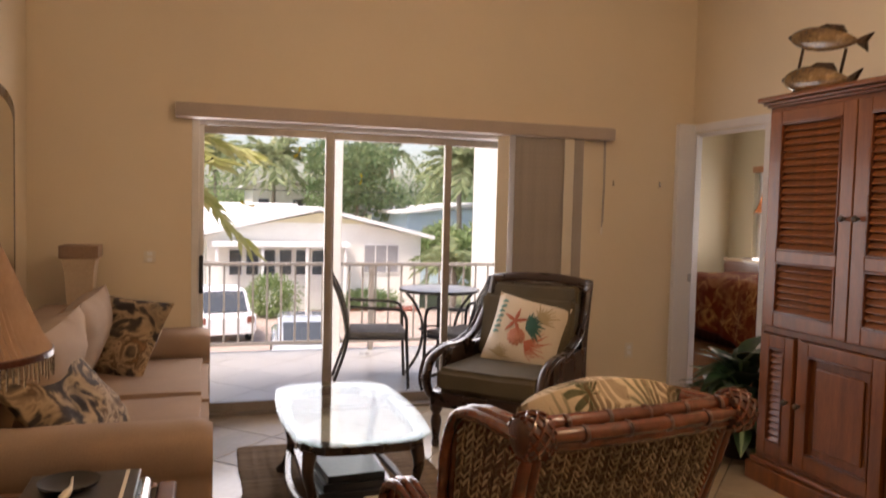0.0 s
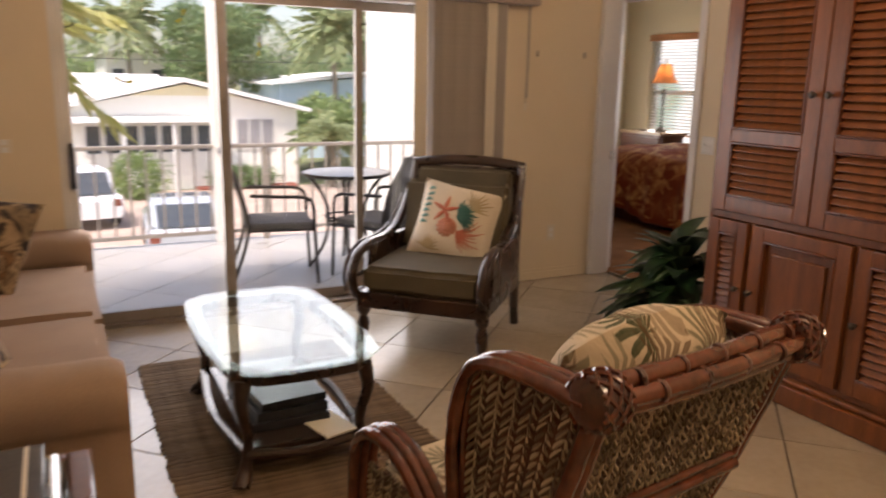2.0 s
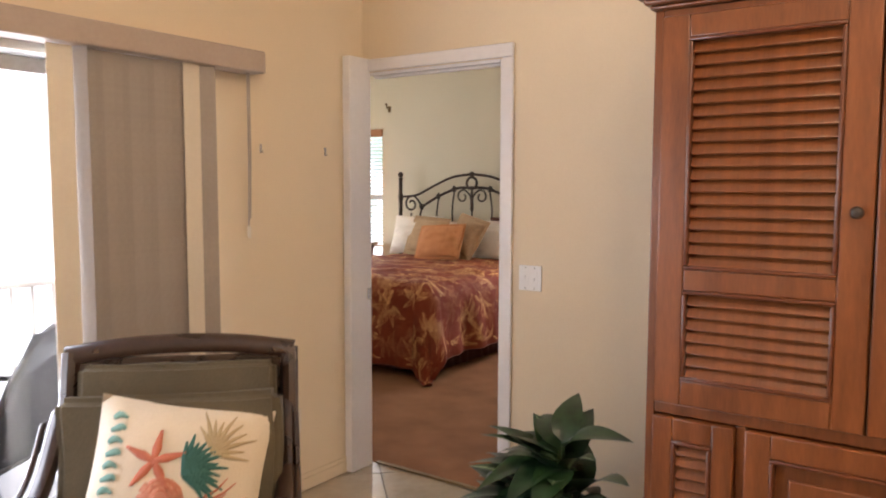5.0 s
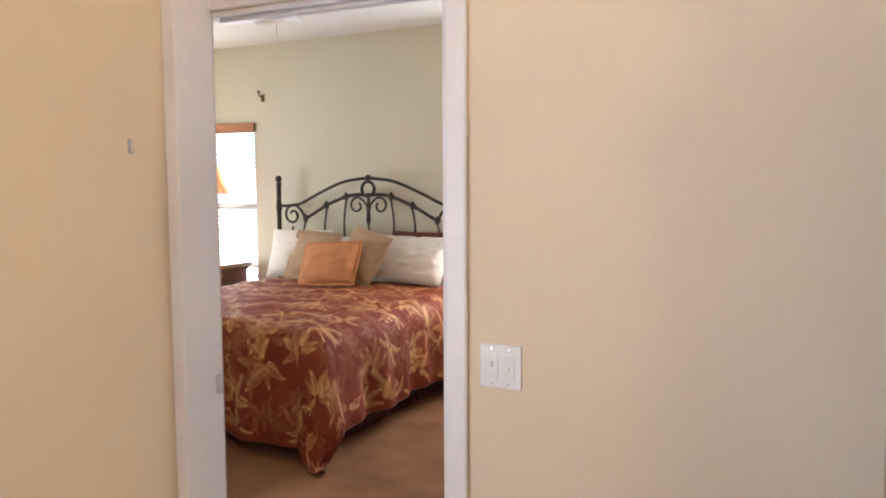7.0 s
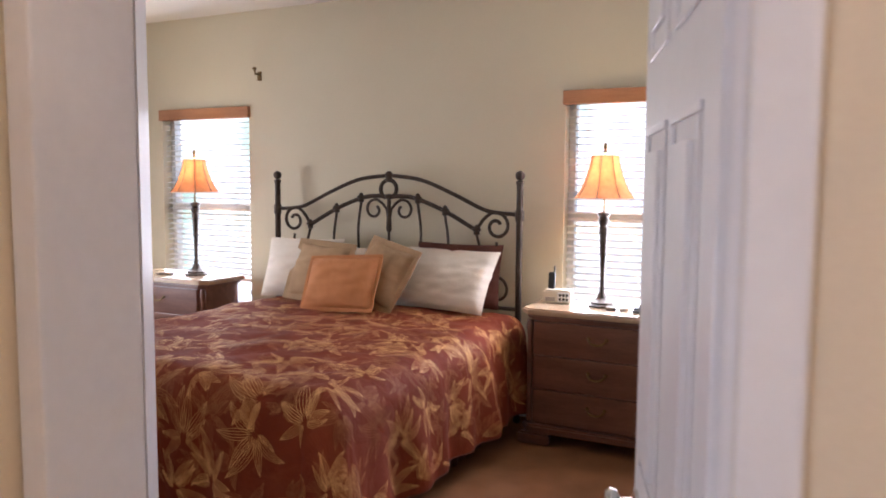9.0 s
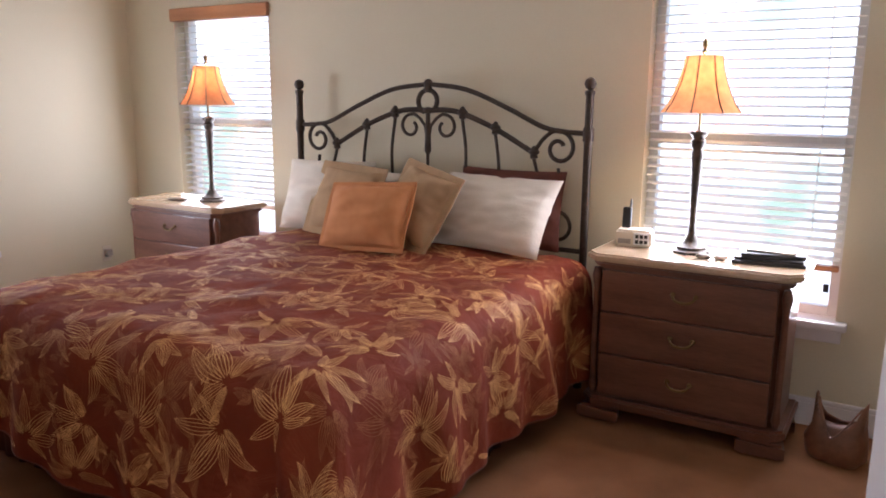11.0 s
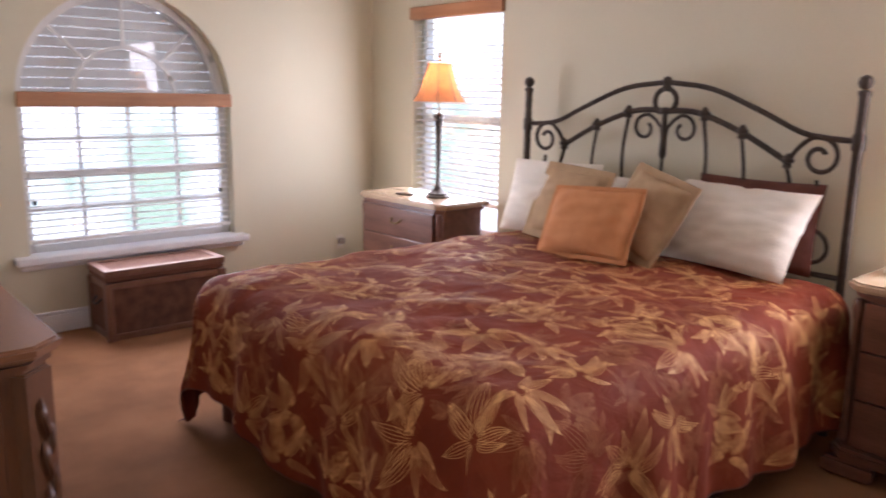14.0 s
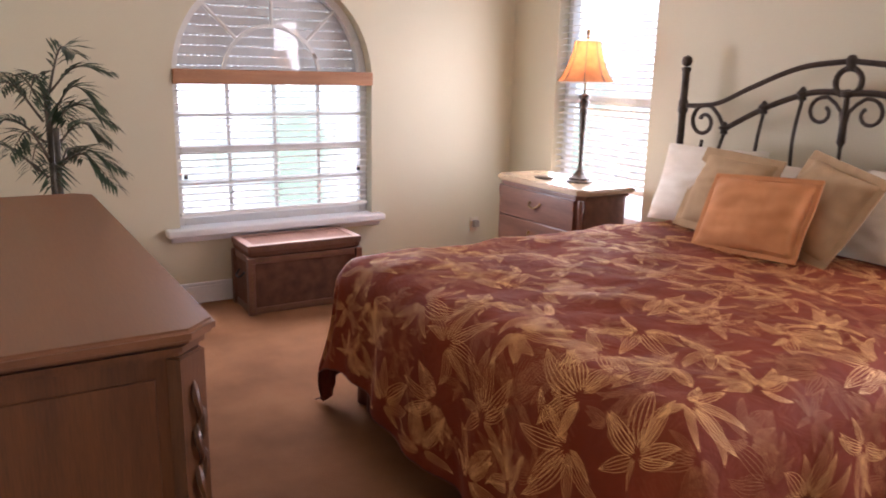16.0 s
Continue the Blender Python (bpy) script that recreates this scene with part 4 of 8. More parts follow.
for s in (-1, 1):
    px = s * .955
    part("post", lathe([(.024, .003), (.024, .03), (.019, .04), (.021, 1.30), (.028, 1.31), (.028, 1.37), (.021, 1.38), (.021, 1.53), (.026, 1.54), (.026, 1.555), (.012, 1.56)], 16, Matrix.Translation((px, HBY, 0))), M_IRON, bed)
    part("finial", lathe([(.010, 1.56), (.024, 1.57), (.031, 1.59), (.024, 1.612), (.006, 1.622)], 16, Matrix.Translation((px, HBY, 0))), M_IRON, bed)
    rod([(px, 1.345), (s * .82, 1.352), (s * .70, 1.375), (s * .50, 1.465), (s * .25, 1.56), (0, 1.592)] if s < 0 else [(0, 1.592), (.25, 1.56), (.50, 1.465), (.70, 1.375), (.82, 1.352), (px, 1.345)], .0135, "top_rail")
    rod([(0, 1.445), (s * .11, 1.45), (s * .225, 1.432), (s * .43, 1.355), (s * .66, 1.235)], .015, "arch_rail")
    for nx, nz in ((.225, 1.432), (.43, 1.355), (.66, 1.235)):
        part("knuckle", lathe([(.005, -.034), (.022, -.024), (.018, -.008), (.029, 0), (.029, .012), (.018, .022), (.010, .036), (.003, .04)], 12, Matrix.Translation((s * nx, HBY, nz))), M_IRON, bed)
    rod([(s * .225, 1.40), (s * .25, 1.2), (s * .235, .9), (s * .235, .62)], .0095, "spindle")
    rod([(s * .43, 1.33), (s * .455, 1.15), (s * .45, .9), (s * .45, .62)], .0095, "spindle")
    rod([(s * .66, 1.21), (s * .70, 1.05), (s * .69, .85), (s * .69, .62)], .0095, "spindle")
    # large corner scroll
    rod([(s * .66, 1.235), (s * .70, 1.30)] + [(s * x, z) for x, z in spiral(.80, 1.265, .098, .028, 150, -330, 34)][2:], .0115, "scroll", 8, 2)
    rod([(s * .80, 1.165), (s * .815, 1.05), (s * .80, .95)], .0095, "scroll_stem")
    rod([(s * x, z) for x, z in spiral(.80, .855, .09, .05, 110, -190, 26)], .0105, "low_scroll", 8, 2)
    # inner pair
    rod([(s * .006, 1.24), (s * .018, 1.36)] + [(s * x, z) for x, z in spiral(.115, 1.355, .078, .030, 160, -230, 26)][3:], .0095, "inner_scroll", 8, 2)
rod([(-.955, .74), (0, .74), (.955, .74)], .013, "cross_rail")
rod(spiral(0, 1.497, .066, .058, 245, -65, 26), .014, "ring", 8, 2)
part("collar", lathe([(.012, 1.545), (.026, 1.555), (.022, 1.575), (.026, 1.60), (.018, 1.615), (.006, 1.62)], 12, Matrix.Translation((0, HBY, 0))), M_IRON, bed)
part("collar", lathe([(.010, 1.425), (.028, 1.435), (.028, 1.455), (.010, 1.465)], 12, Matrix.Translation((0, HBY, 0))), M_IRON, bed)
part("stem", lathe([(.008, .62), (.009, 1.20), (.020, 1.22), (.017, 1.30), (.012, 1.44)], 12, Matrix.Translation((0, HBY, 0))), M_IRON, bed)


def pillow(name, label, w, h, t, mat, x, y, z, lean, turn, seed, flange=0.0, cat="pillow", roll=0):
    """Stands on its lower edge, leaning back."""
    m = pose(x, y, z, 0, 0, turn) @ pose(0, 0, 0, 90 - lean, 0, 0) @ Matrix.Translation((0, h / 2, 0)) @ pose(0, 0, 0, 0, 0, roll)
    if not flange:
        return solid(name, cushion(w, h, t, 30, 2.2, 0.020, seed, .3), mat, label, cat, m)
    o = thing(name, label, cat, m)
    part("cover", cushion(w - flange, h - flange, t, 26, 2.4, 0.015, seed), mat, o)
    bm = bmesh.new()
    wi, hi, wo, ho = (w - flange * 1.6) / 2, (h - flange * 1.6) / 2, w / 2, h / 2
    for b in ((-wo, wo, -ho, -hi, -.004, .004), (-wo, wo, hi, ho, -.004, .004), (-wo, -wi, -hi, hi, -.004, .004), (wi, wo, -hi, hi, -.004, .004)):
        add_box(bm, *b, 0.003)
    bmesh.ops.subdivide_edges(bm, edges=bm.edges, cuts=2)
    for v in bm.verts:
        v.co.z += 0.012 * noise.noise(v.co * 8 + Vector((seed, 0, 0)))
    part("flange", bm, mat, o)
    return o


pz = 0.735
pillow("pillow_sham", "rust palm-print pillow sham against the iron headboard", .62, .42, .14, M_RUST, BX + .54, 3.72, pz, 10, 0, 1)
pillow("pillow", "rumpled white cotton pillow leaning on the sham", .74, .44, .19, M_LINEN_W, BX + .46, 3.55, pz, 32, -8, 3)
pillow("pillow", "white cotton pillow at the far side of the bed", .58, .44, .18, M_LINEN_W, BX - .60, 3.55, pz, 22, 10, 4)
pillow("pillow", "white cotton pillow behind the linen cushions", .60, .38, .16, M_LINEN_W, BX - .08, 3.62, pz, 20, 0, 8)
pillow("throw_pillow", "tan linen cushion with a flat flange", .50, .44, .15, M_LINEN_T, BX - .40, 3.43, pz, 24, -4, 5, .06, "cushion", -3)
pillow("throw_pillow", "tan linen cushion with a flat flange beside the white pillow", .50, .45, .16, M_LINEN_T, BX + .11, 3.36, pz + .02, 28, -16, 6, .06, "cushion", -11)
pillow("throw_pillow", "burnt orange linen lumbar cushion in front", .56, .38, .16, M_LINEN_O, BX - .055, 3.19, pz, 26, -3, 7, .03, "cushion", 4)


def nightstand(m, label):
    o = thing("nightstand", label, "nightstand", m, "nightstands")
    w, d = .43, .20
    out = [(-w, d), (-w, -d + .05), (-w + .05, -d), (w - .05, -d), (w, -d + .05), (w, d)]
    part("body", prism([(x * .97, y * .97) for x, y in out], .11, .765), M_WALNUT, o)
    part("base_moulding", prism([(x * 1.06, y * 1.20) for x, y in out], .075, .125, 0.012), M_WALNUT, o)
    part("cornice", prism([(x * 1.02, y * 1.03) for x, y in out], .745, .772, 0.008), M_WALNUT, o)
    part("top", prism([(x * 1.09, y * 1.1) for x, y in out], .7725, .81, 0.010, seg=3), M_CREAMTOP, o, "cream polished top with clipped corners")
    for x in (-w + .065, w - .065):
        for y in (-d + .012, d - .06):
            part("foot", prism([(x - .10, y - .05), (x + .10, y - .05), (x + .08, y + .05), (x - .08, y + .05)], .004, .076, 0.012), M_WALNUT, o)
    for x in (-w - .002, w + .002):
        part("corner_post", lathe([(.012, .13), (.020, .16), (.014, .22), (.016, .45), (.014, .64), (.024, .70), (.016, .74)], 10, Matrix.Translation((x * .955, -d + .02, 0))), M_WALNUT, o)
    for i in range(3):
        z0 = .135 + i * .203
        dr = part("drawer", box(-w + .05, w - .05, -d - .012, -d + .012, z0, z0 + .196, 0.005), M_WALNUT, o)
        hz = z0 + .105
        part("handle", tube(smooth_line([(-.055, -d - .016, hz + .018), (-.035, -d - .034, hz - .004), (0, -d - .03, hz - .014), (.035, -d - .034, hz - .004), (.055, -d - .016, hz + .018)], 5), [.004 + .003 * math.sin(i_ / 20 * math.pi) for i_ in range(21)], 7), M_BRASS, dr, "antique brass swan handle")
        for x in (-.05, .05):
            part("rosette", lathe([(.012, 0), (.008, .006)], 10, pose(x, -d - .0125, hz + .016, 90)), M_BRASS, dr)
    return o


nightstand(pose(-.205, 3.665, .004), "reddish walnut nightstand with three drawers and cream top")
nightstand(pose(-3.595, 3.665, .004), "reddish walnut nightstand with cream top beside the corner")


def shade_silk(name):
    m, n, l, b = shader(name)
    co, no = n.new("ShaderNodeTexCoord"), n.new("ShaderNodeTexNoise")
    no.inputs["Scale"].default_value, no.inputs["Detail"].default_value = 25, 4
    l.new(co.outputs["Object"], no.inputs[0])
    r = ramp_node(n, [(0.3, (0.34, 0.130, 0.055)), (0.7, (0.43, 0.180, 0.078))])
    l.new(no.outputs[0], r.inputs[0])
    tr, mx, di = n.new("ShaderNodeBsdfTranslucent"), n.new("ShaderNodeMixShader"), n.new("ShaderNodeBsdfDiffuse")
    l.new(r.outputs[0], tr.inputs[0]), l.new(r.outputs[0], di.inputs[0])
    mx.inputs[0].default_value = 0.36
    l.new(di.outputs[0], mx.inputs[1]), l.new(tr.outputs[0], mx.inputs[2]), l.new(mx.outputs[0], n["Material Output"].inputs[0])
    return m


M_SHADE = shade_silk("amber_silk_shade")
M_BRONZE = surface("carved_bronze_resin", (0.02, 0.015, 0.012), (0.10, 0.075, 0.055), 26, 0.4, 0.3, bump=0.5, grain=80)
M_BULB = plain("warm_bulb", (1.0, 0.72, 0.38), 0.4, glow=9)


def buffet_lamp(m, label):
    o = thing("table_lamp", label, "table lamp", m, "bedside lamps")
    part("base", lathe([(.085, 0), (.088, .012), (.07, .02), (.072, .03), (.05, .04), (.035, .055), (.022, .08)], 8), M_BRONZE, o)
    part("column", lathe([(.020, .08), (.015, .12), (.014, .18), (.024, .42), (.028, .46), (.022, .48), (.03, .49), (.034, .52), (.024, .53), (.038, .545), (.038, .56), (.012, .57)], 14), M_BRONZE, o)
    part("stem", lathe([(.007, .57), (.007, .90)], 8), M_BRASS, o)
    part("finial", lathe([(.004, .90), (.014, .91), (.007, .925), (.015, .94), (.011, .96), (.003, .97)], 10), M_BRASS, o)
    prof = [(.177, .645), (.150, .68), (.125, .73), (.103, .79), (.088, .845), (.080, .895)]
    bm = bmesh.new()
    seg = 48
    rings = [[bm.verts.new((r * (1 - .035 * (1 - abs(math.cos(4 * a)))) * math.cos(a), r * (1 - .035 * (1 - abs(math.cos(4 * a)))) * math.sin(a), z)) for a in [2 * math.pi * i / seg for i in range(seg)]] for r, z in prof]
    for a, c in zip(rings, rings[1:]):
        for i in range(seg):
            bm.faces.new((a[i], a[(i + 1) % seg], c[(i + 1) % seg], c[i]))
    sh = part("shade", bm, M_SHADE, o, "amber bell shade with dark ribs")
    for k in range(8):
        a = math.pi * k / 4
        part("rib", tube([(r * 1.006 * math.cos(a), r * 1.006 * math.sin(a), z) for r, z in prof], .0032, 5), M_BRONZE, sh)
    part("bulb", lathe([(.012, .70), (.014, .73), (.018, .74), (.02, .75), (.014, .758), (.003, .76)], 12), M_BULB, o)
    w = m.translation
    lamp("bedside_bulb", "POINT", 2.4, (1.0, 0.72, 0.34), Matrix.Translation(w + Vector((0, 0, .80))), r=.035)
    return o


buffet_lamp(pose(-.255, 3.72, .814), "lit buffet lamp with carved bronze column and amber shade")
buffet_lamp(pose(-3.45, 3.70, .814), "lit buffet lamp with carved bronze column and amber shade")

# small things on the nightstands
M_CREAMPL = plain("cream_plastic", (0.66, 0.58, 0.46), 0.4)
ph = thing("cordless_phone", "cream answering machine with a dark cordless handset", "telephone", pose(-.53, 3.74, .8142, 0, 0, 10))
part("dock", prism([(-.085, -.05), (.085, -.05), (.085, .055), (-.085, .055)], 0, .082, .010), M_CREAMPL, ph)
part("console", box(-.0, .075, -.056, -.046, .012, .070, .002), M_PLATE, ph)
for i in range(3):
    for z in (.020, .046):
        part("button", box(.010 + i * .021, .025 + i * .021, -.060, -.0565, z, z + .016, .001), M_BLACK, ph)
part("speaker", box(-.072, -.012, -.0535, -.0505, .016, .040, .001), M_VANE, ph)
hs = part("handset", box(-.022, .022, -.012, .014, .0825, .185, .009, 3), M_BLACK, ph, "dark blue cordless handset", m=pose(-.045, .01, 0, -8, 0, 0))
part("antenna", lathe([(.006, .186), (.004, .225)], 8, Matrix.Translation((.014, .004, 0))), M_BLACK, hs)
M_STONE = surface("brown_stone", (0.10, 0.07, 0.05), (0.2, 0.15, 0.11), 30, 0.5)
M_PALESTONE = surface("pale_stone", (0.5, 0.46, 0.4), (0.6, 0.55, 0.5), 30, 0.5)


def pebble(name, label, mat, w, d, h, m, cat):
    bm = bmesh.new()
    bmesh.ops.create_icosphere(bm, subdivisions=3, radius=1)
    for v in bm.verts:
        k = 1 + 0.1 * noise.noise(v.co * 1.7 + Vector((w * 90, 0, 0)))
        v.co = Vector((v.co.x * w * k, v.co.y * d * k, max(v.co.z, -.8) * h * k + .8 * h))
    return solid(name, bm, mat, label, cat, m)


pebble("shell", "small brown shell on the nightstand", M_STONE, .035, .022, .013, pose(-.17, 3.60, .8145), "shell")
pebble("shell", "small pale shell on the nightstand", M_PALESTONE, .035, .02, .012, pose(-.10, 3.62, .8145, 0, 0, 30), "shell")
pebble("remote_control", "small grey remote lying on the far nightstand", M_STONE, .075, .025, .012, pose(-3.66, 3.58, .8145, 0, 0, 25), "remote control")
M_NAVY = surface("black_leatherette", (0.010, 0.011, 0.014), (0.025, 0.026, 0.032), 12, 0.35, bump=0.2)
z = .8142
for i, (w, d, h, a) in enumerate(((.30, .21, .016, 8), (.28, .20, .012, 3), (.26, .19, .02, 12), (.20, .15, .010, -4))):
    o = solid("binder", box(-w / 2, w / 2, -d / 2, d / 2, 0, h, .004), M_NAVY if i < 3 else M_CREAMPL, "thin dark binder in a stack on the nightstand" if i < 3 else "pale notepad on top of the stacked binders", "binder", pose(.09 + .006 * i, 3.70, z, 0, 0, a), group="stacked binders")
    z += h + .0008

# handbag on the carpet
M_LEATHER = surface("brown_leather", (0.12, 0.046, 0.023), (0.21, 0.086, 0.042), 9, 0.42, bump=0.4, grain=45)
bag = thing("handbag", "slouched brown leather tote beside the nightstand", "handbag", pose(.44, 3.60, .0045, 0, 0, -18))
bm = bmesh.new()
rings = []
for k, (w, d, z) in enumerate(((.095, .065, 0), (.118, .08, .02), (.122, .075, .09), (.105, .055, .15), (.098, .032, .20))):
    ring = []
    for i in range(28):
        a = 2 * math.pi * i / 28
        c, s = math.cos(a), math.sin(a)
        q = Vector((math.copysign(abs(c) ** .6, c) * w, math.copysign(abs(s) ** .6, s) * d, z))
        if k == 4:
            q.z += .085 * abs(c) ** 4 - .03 * (1 - abs(c))
        q += Vector((noise.noise(q * 14), noise.noise(q * 14 + Vector((5, 0, 0))), 0)) * .018 * (k > 0)
        ring.append(bm.verts.new(q))
    rings.append(ring)
bm.faces.new(rings[0][::-1])
for a, c in zip(rings, rings[1:]):
    for i in range(28):
        bm.faces.new((a[i], a[(i + 1) % 28], c[(i + 1) % 28], c[i]))
o = part("body", bm, M_LEATHER, bag)
o.modifiers.new("thickness", "SOLIDIFY").thickness = .006
part("strap", tube(smooth_line([(-.09, .0, .26), (-.05, -.045, .19), (.0, -.07, .12), (.05, -.045, .18), (.09, 0, .26)], 6), .007, 7, .5), M_LEATHER, bag)

# dresser
dr = thing("dresser", "honey oak dresser with carved corner posts and clipped top", "dresser", pose(-2.2, .43, .0045))
w, d = .95, .28
out = [(-w, -d), (w, -d), (w, d - .06), (w - .06, d), (-w + .06, d), (-w, d - .06)]
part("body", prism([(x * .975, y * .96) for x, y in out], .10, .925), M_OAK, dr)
part("plinth", prism([(x * 1.0, y * 1.03) for x, y in out], .003, .11, .012), M_OAK, dr)
part("cornice", prism([(x * 1.0, y * 1.02) for x, y in out], .905, .940, .012), M_OAK, dr)
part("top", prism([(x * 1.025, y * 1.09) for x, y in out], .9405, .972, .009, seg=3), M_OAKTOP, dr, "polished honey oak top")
part("side_panel", box(w * .975 + .0005, w * .975 + .008, -d + .06, d - .11, .16, .86, .003), M_OAK, dr)
for s in (-1, 1):
    part("corner_post", prism([(s * (w - .075), d - .03), (s * (w - .02), d - .085), (s * (w + .004), d - .062), (s * (w - .052), d + .002)], .11, .905, .004), M_OAK, dr)
    lf = bmesh.new()
    for k in range(5):
        z0 = .84 - k * .05
        add_tube(lf, smooth_line([(0, 0, z0), (.012 * (-1) ** k, .012, z0 - .03), (.004 * (-1) ** k, .016, z0 - .075), (0, .004, z0 - .10)], 4), [.004, .006, .008, .009, .009, .009, .008, .007, .006, .005, .004, .003, .002], 6)
    part("carving", lf, M_OAK, dr, "carved hanging leaves", m=pose(s * (w - .026), d - .031, 0, 0, 0, -45 * s))
for i in range(3):
    for j in range(3):
        x0, z0 = -.84 + j * .565, .13 + i * .258
        q = part("drawer", box(x0, x0 + .55, d * .96 + .0005, d * .96 + .018, z0, z0 + .245, .006), M_OAK, dr)
        part("handle", tube(smooth_line([(x0 + .22, d + .01, z0 + .14), (x0 + .25, d + .032, z0 + .12), (x0 + .30, d + .032, z0 + .12), (x0 + .33, d + .01, z0 + .14)], 5), .005, 7), M_BRASS, q)

# wicker trunk under the arched window
M_TRUNK = woven("brown_wicker", (0.075, 0.034, 0.022), (0.165, 0.078, 0.052), 420, 420, 0.8, 0.8)
M_STRAP = surface("brown_leather_strap", (0.12, 0.055, 0.035), (0.19, 0.09, 0.06), 12, 0.45, bump=0.2)
tk = thing("trunk", "brown wicker trunk with studded leather edging under the window", "trunk", pose(-4.285, 2.06, .0045))
hx, hy = .155, .36
part("body", box(-hx, hx, -hy, hy, 0, .365, .008), M_TRUNK, tk)
part("lid", box(-hx - .012, hx + .012, -hy - .012, hy + .012, .368, .435, .012), M_TRUNK, tk)
for x in (-hx, hx):
    for y in (-hy, hy):
        part("corner_strap", box(x - .022, x + .022, y - .022, y + .022, .003, .363, .004), M_STRAP, tk)
for z0, e in ((.003, .007), (.322, .007), (.40, .017)):
    bm = bmesh.new()
    for b in ((-hx - e, hx + e, -hy - e, -hy + .02), (-hx - e, hx + e, hy - .02, hy + e), (hx - .02, hx + e, -hy + .02, hy - .02), (-hx - e, -hx + .02, -hy + .02, hy - .02)):
        add_box(bm, *b, z0, z0 + .04, .003)
    part("edging", bm, M_STRAP, tk)
bm = bmesh.new()
for b in ((-hx - .013, hx + .013, -hy - .013, -hy + .03), (-hx - .013, hx + .013, hy - .03, hy + .013), (hx - .03, hx + .013, -hy + .03, hy - .03), (-hx - .013, -hx + .03, -hy + .03, hy - .03)):
    add_box(bm, *b, .4355, .441, .002)
part("edging", bm, M_STRAP, tk)
stud = finish("stud", lathe([(.006, 0), (.0045, .003), (.001, .0045)], 7), M_BRASS, True)
for i in range(26):
    y = -hy + .01 + i * (2 * hy - .02) / 25
    for z in (.342, .42, .022):
        o = new("stud", stud)
        o.parent, o.matrix_local = tk, pose(hx + (.0172 if z == .42 else .0072), y, z, 0, 90, 0)
    o = new("stud", stud)
    o.parent, o.matrix_local = tk, pose(hx - .008, y, .4412)
for i in range(12):
    for y in (-hy, hy):
        o = new("stud", stud)
        o.parent, o.matrix_local = tk, pose(hx + .0222, y + .0, .03 + i * .027, 0, 90, 0)
for s in (-1, 1):
    part("handle", tube(smooth_line([(-.05, s * (hy + .008), .25), (-.03, s * (hy + .035), .22), (.03, s * (hy + .035), .22), (.05, s * (hy + .008), .25)], 5), .007, 7), M_BLACK, tk)

# ceiling fan over the bed
fan = thing("ceiling_fan", "white ceiling fan with four blades and light kit", "ceiling fan", pose(-1.15, 1.75, 0))
part("canopy", lathe([(.07, BH - .001), (.07, BH - .02), (.03, BH - .06), (.013, BH - .065), (.013, BH - .16)], 18), M_TRIM, fan)
part("motor", lathe([(.02, BH - .15), (.09, BH - .165), (.115, BH - .20), (.115, BH - .26), (.08, BH - .29), (.03, BH - .30)], 24), M_TRIM, fan)
part("light_bowl", lathe([(.08, BH - .31), (.11, BH - .33), (.10, BH - .37), (.06, BH - .40), (.01, BH - .41)], 20), M_CREAMV, fan)
for k in range(4):
    m = pose(0, 0, BH - .245, 0, 0, 25 + 90 * k)
    b = part("blade", prism([(.18, -.05), (.30, -.065), (.60, -.07), (.64, -.04), (.64, .04), (.60, .07), (.30, .065), (.18, .05)], -.004, .004, .002, pose(0, 0, 0, 10, 0, 0)), M_TRIM, fan, m=m)
    part("blade_iron", box(.10, .20, -.02, .02, -.012, -.005, .003), M_CHROME, b)
part("pull_chain", tube([(.05, .03, BH - .38), (.05, .03, BH - .47)], .002, 5), M_BRASS, fan)

# artificial palm beside the dresser
M_PALM = surface("palm_leaflet", (0.012, 0.03, 0.012), (0.04, 0.075, 0.03), 14, 0.4, bump=0.1, grain=60)
M_STALK = surface("palm_stalk", (0.05, 0.04, 0.03), (0.11, 0.09, 0.06), 14, 0.6, bump=0.3)
M_POT = surface("brown_pot", (0.022, 0.014, 0.010), (0.05, 0.03, 0.02), 8, 0.5)


def frond(parent, base, top, sag, n=15, leaf_len=.16, width=.017):
    """A midrib that bows over, with pairs of narrow leaflets."""
    base, top = Vector(base), Vector(top)
    mid = (base + top) / 2 + Vector((0, 0, sag))
    line = smooth_line([base, mid, top], 8)
    o = part("frond", tube(line, [.007 * (1 - .8 * i / (len(line) - 1)) for i in range(len(line))], 6), M_STALK, parent)
    bm = bmesh.new()
    for i in range(n):
        t = .25 + .75 * i / (n - 1)
        q = line[min(len(line) - 1, int(t * (len(line) - 1)))]
        d = (line[min(len(line) - 1, int(t * (len(line) - 1)) + 1)] - line[max(0, int(t * (len(line) - 1)) - 1)]).normalized()
        side = d.cross(Vector((0, 0, 1))).normalized()
        for s in (-1, 1):
            ln = leaf_len * (1 - .55 * abs(2 * t - 1.1)) * random.uniform(.85, 1.15)
            tip = q + (d * .72 + side * s * .62).normalized() * ln + Vector((0, 0, -ln * random.uniform(.05, .3)))
            m1 = q.lerp(tip, .45) + Vector((0, 0, .012))
            wv = (tip - q).cross(Vector((0, 0, 1))).normalized() * width / 2
            a, b1, b2, c = [bm.verts.new(p) for p in (q, m1 + wv, m1 - wv, tip)]
            k = bm.verts.new(m1 + Vector((0, 0, -.004)))
            bm.faces.new((a, b1, k)), bm.faces.new((a, k, b2)), bm.faces.new((b1, c, k)), bm.faces.new((k, c, b2))
    part("foliage", bm, M_PALM, o)
    return o


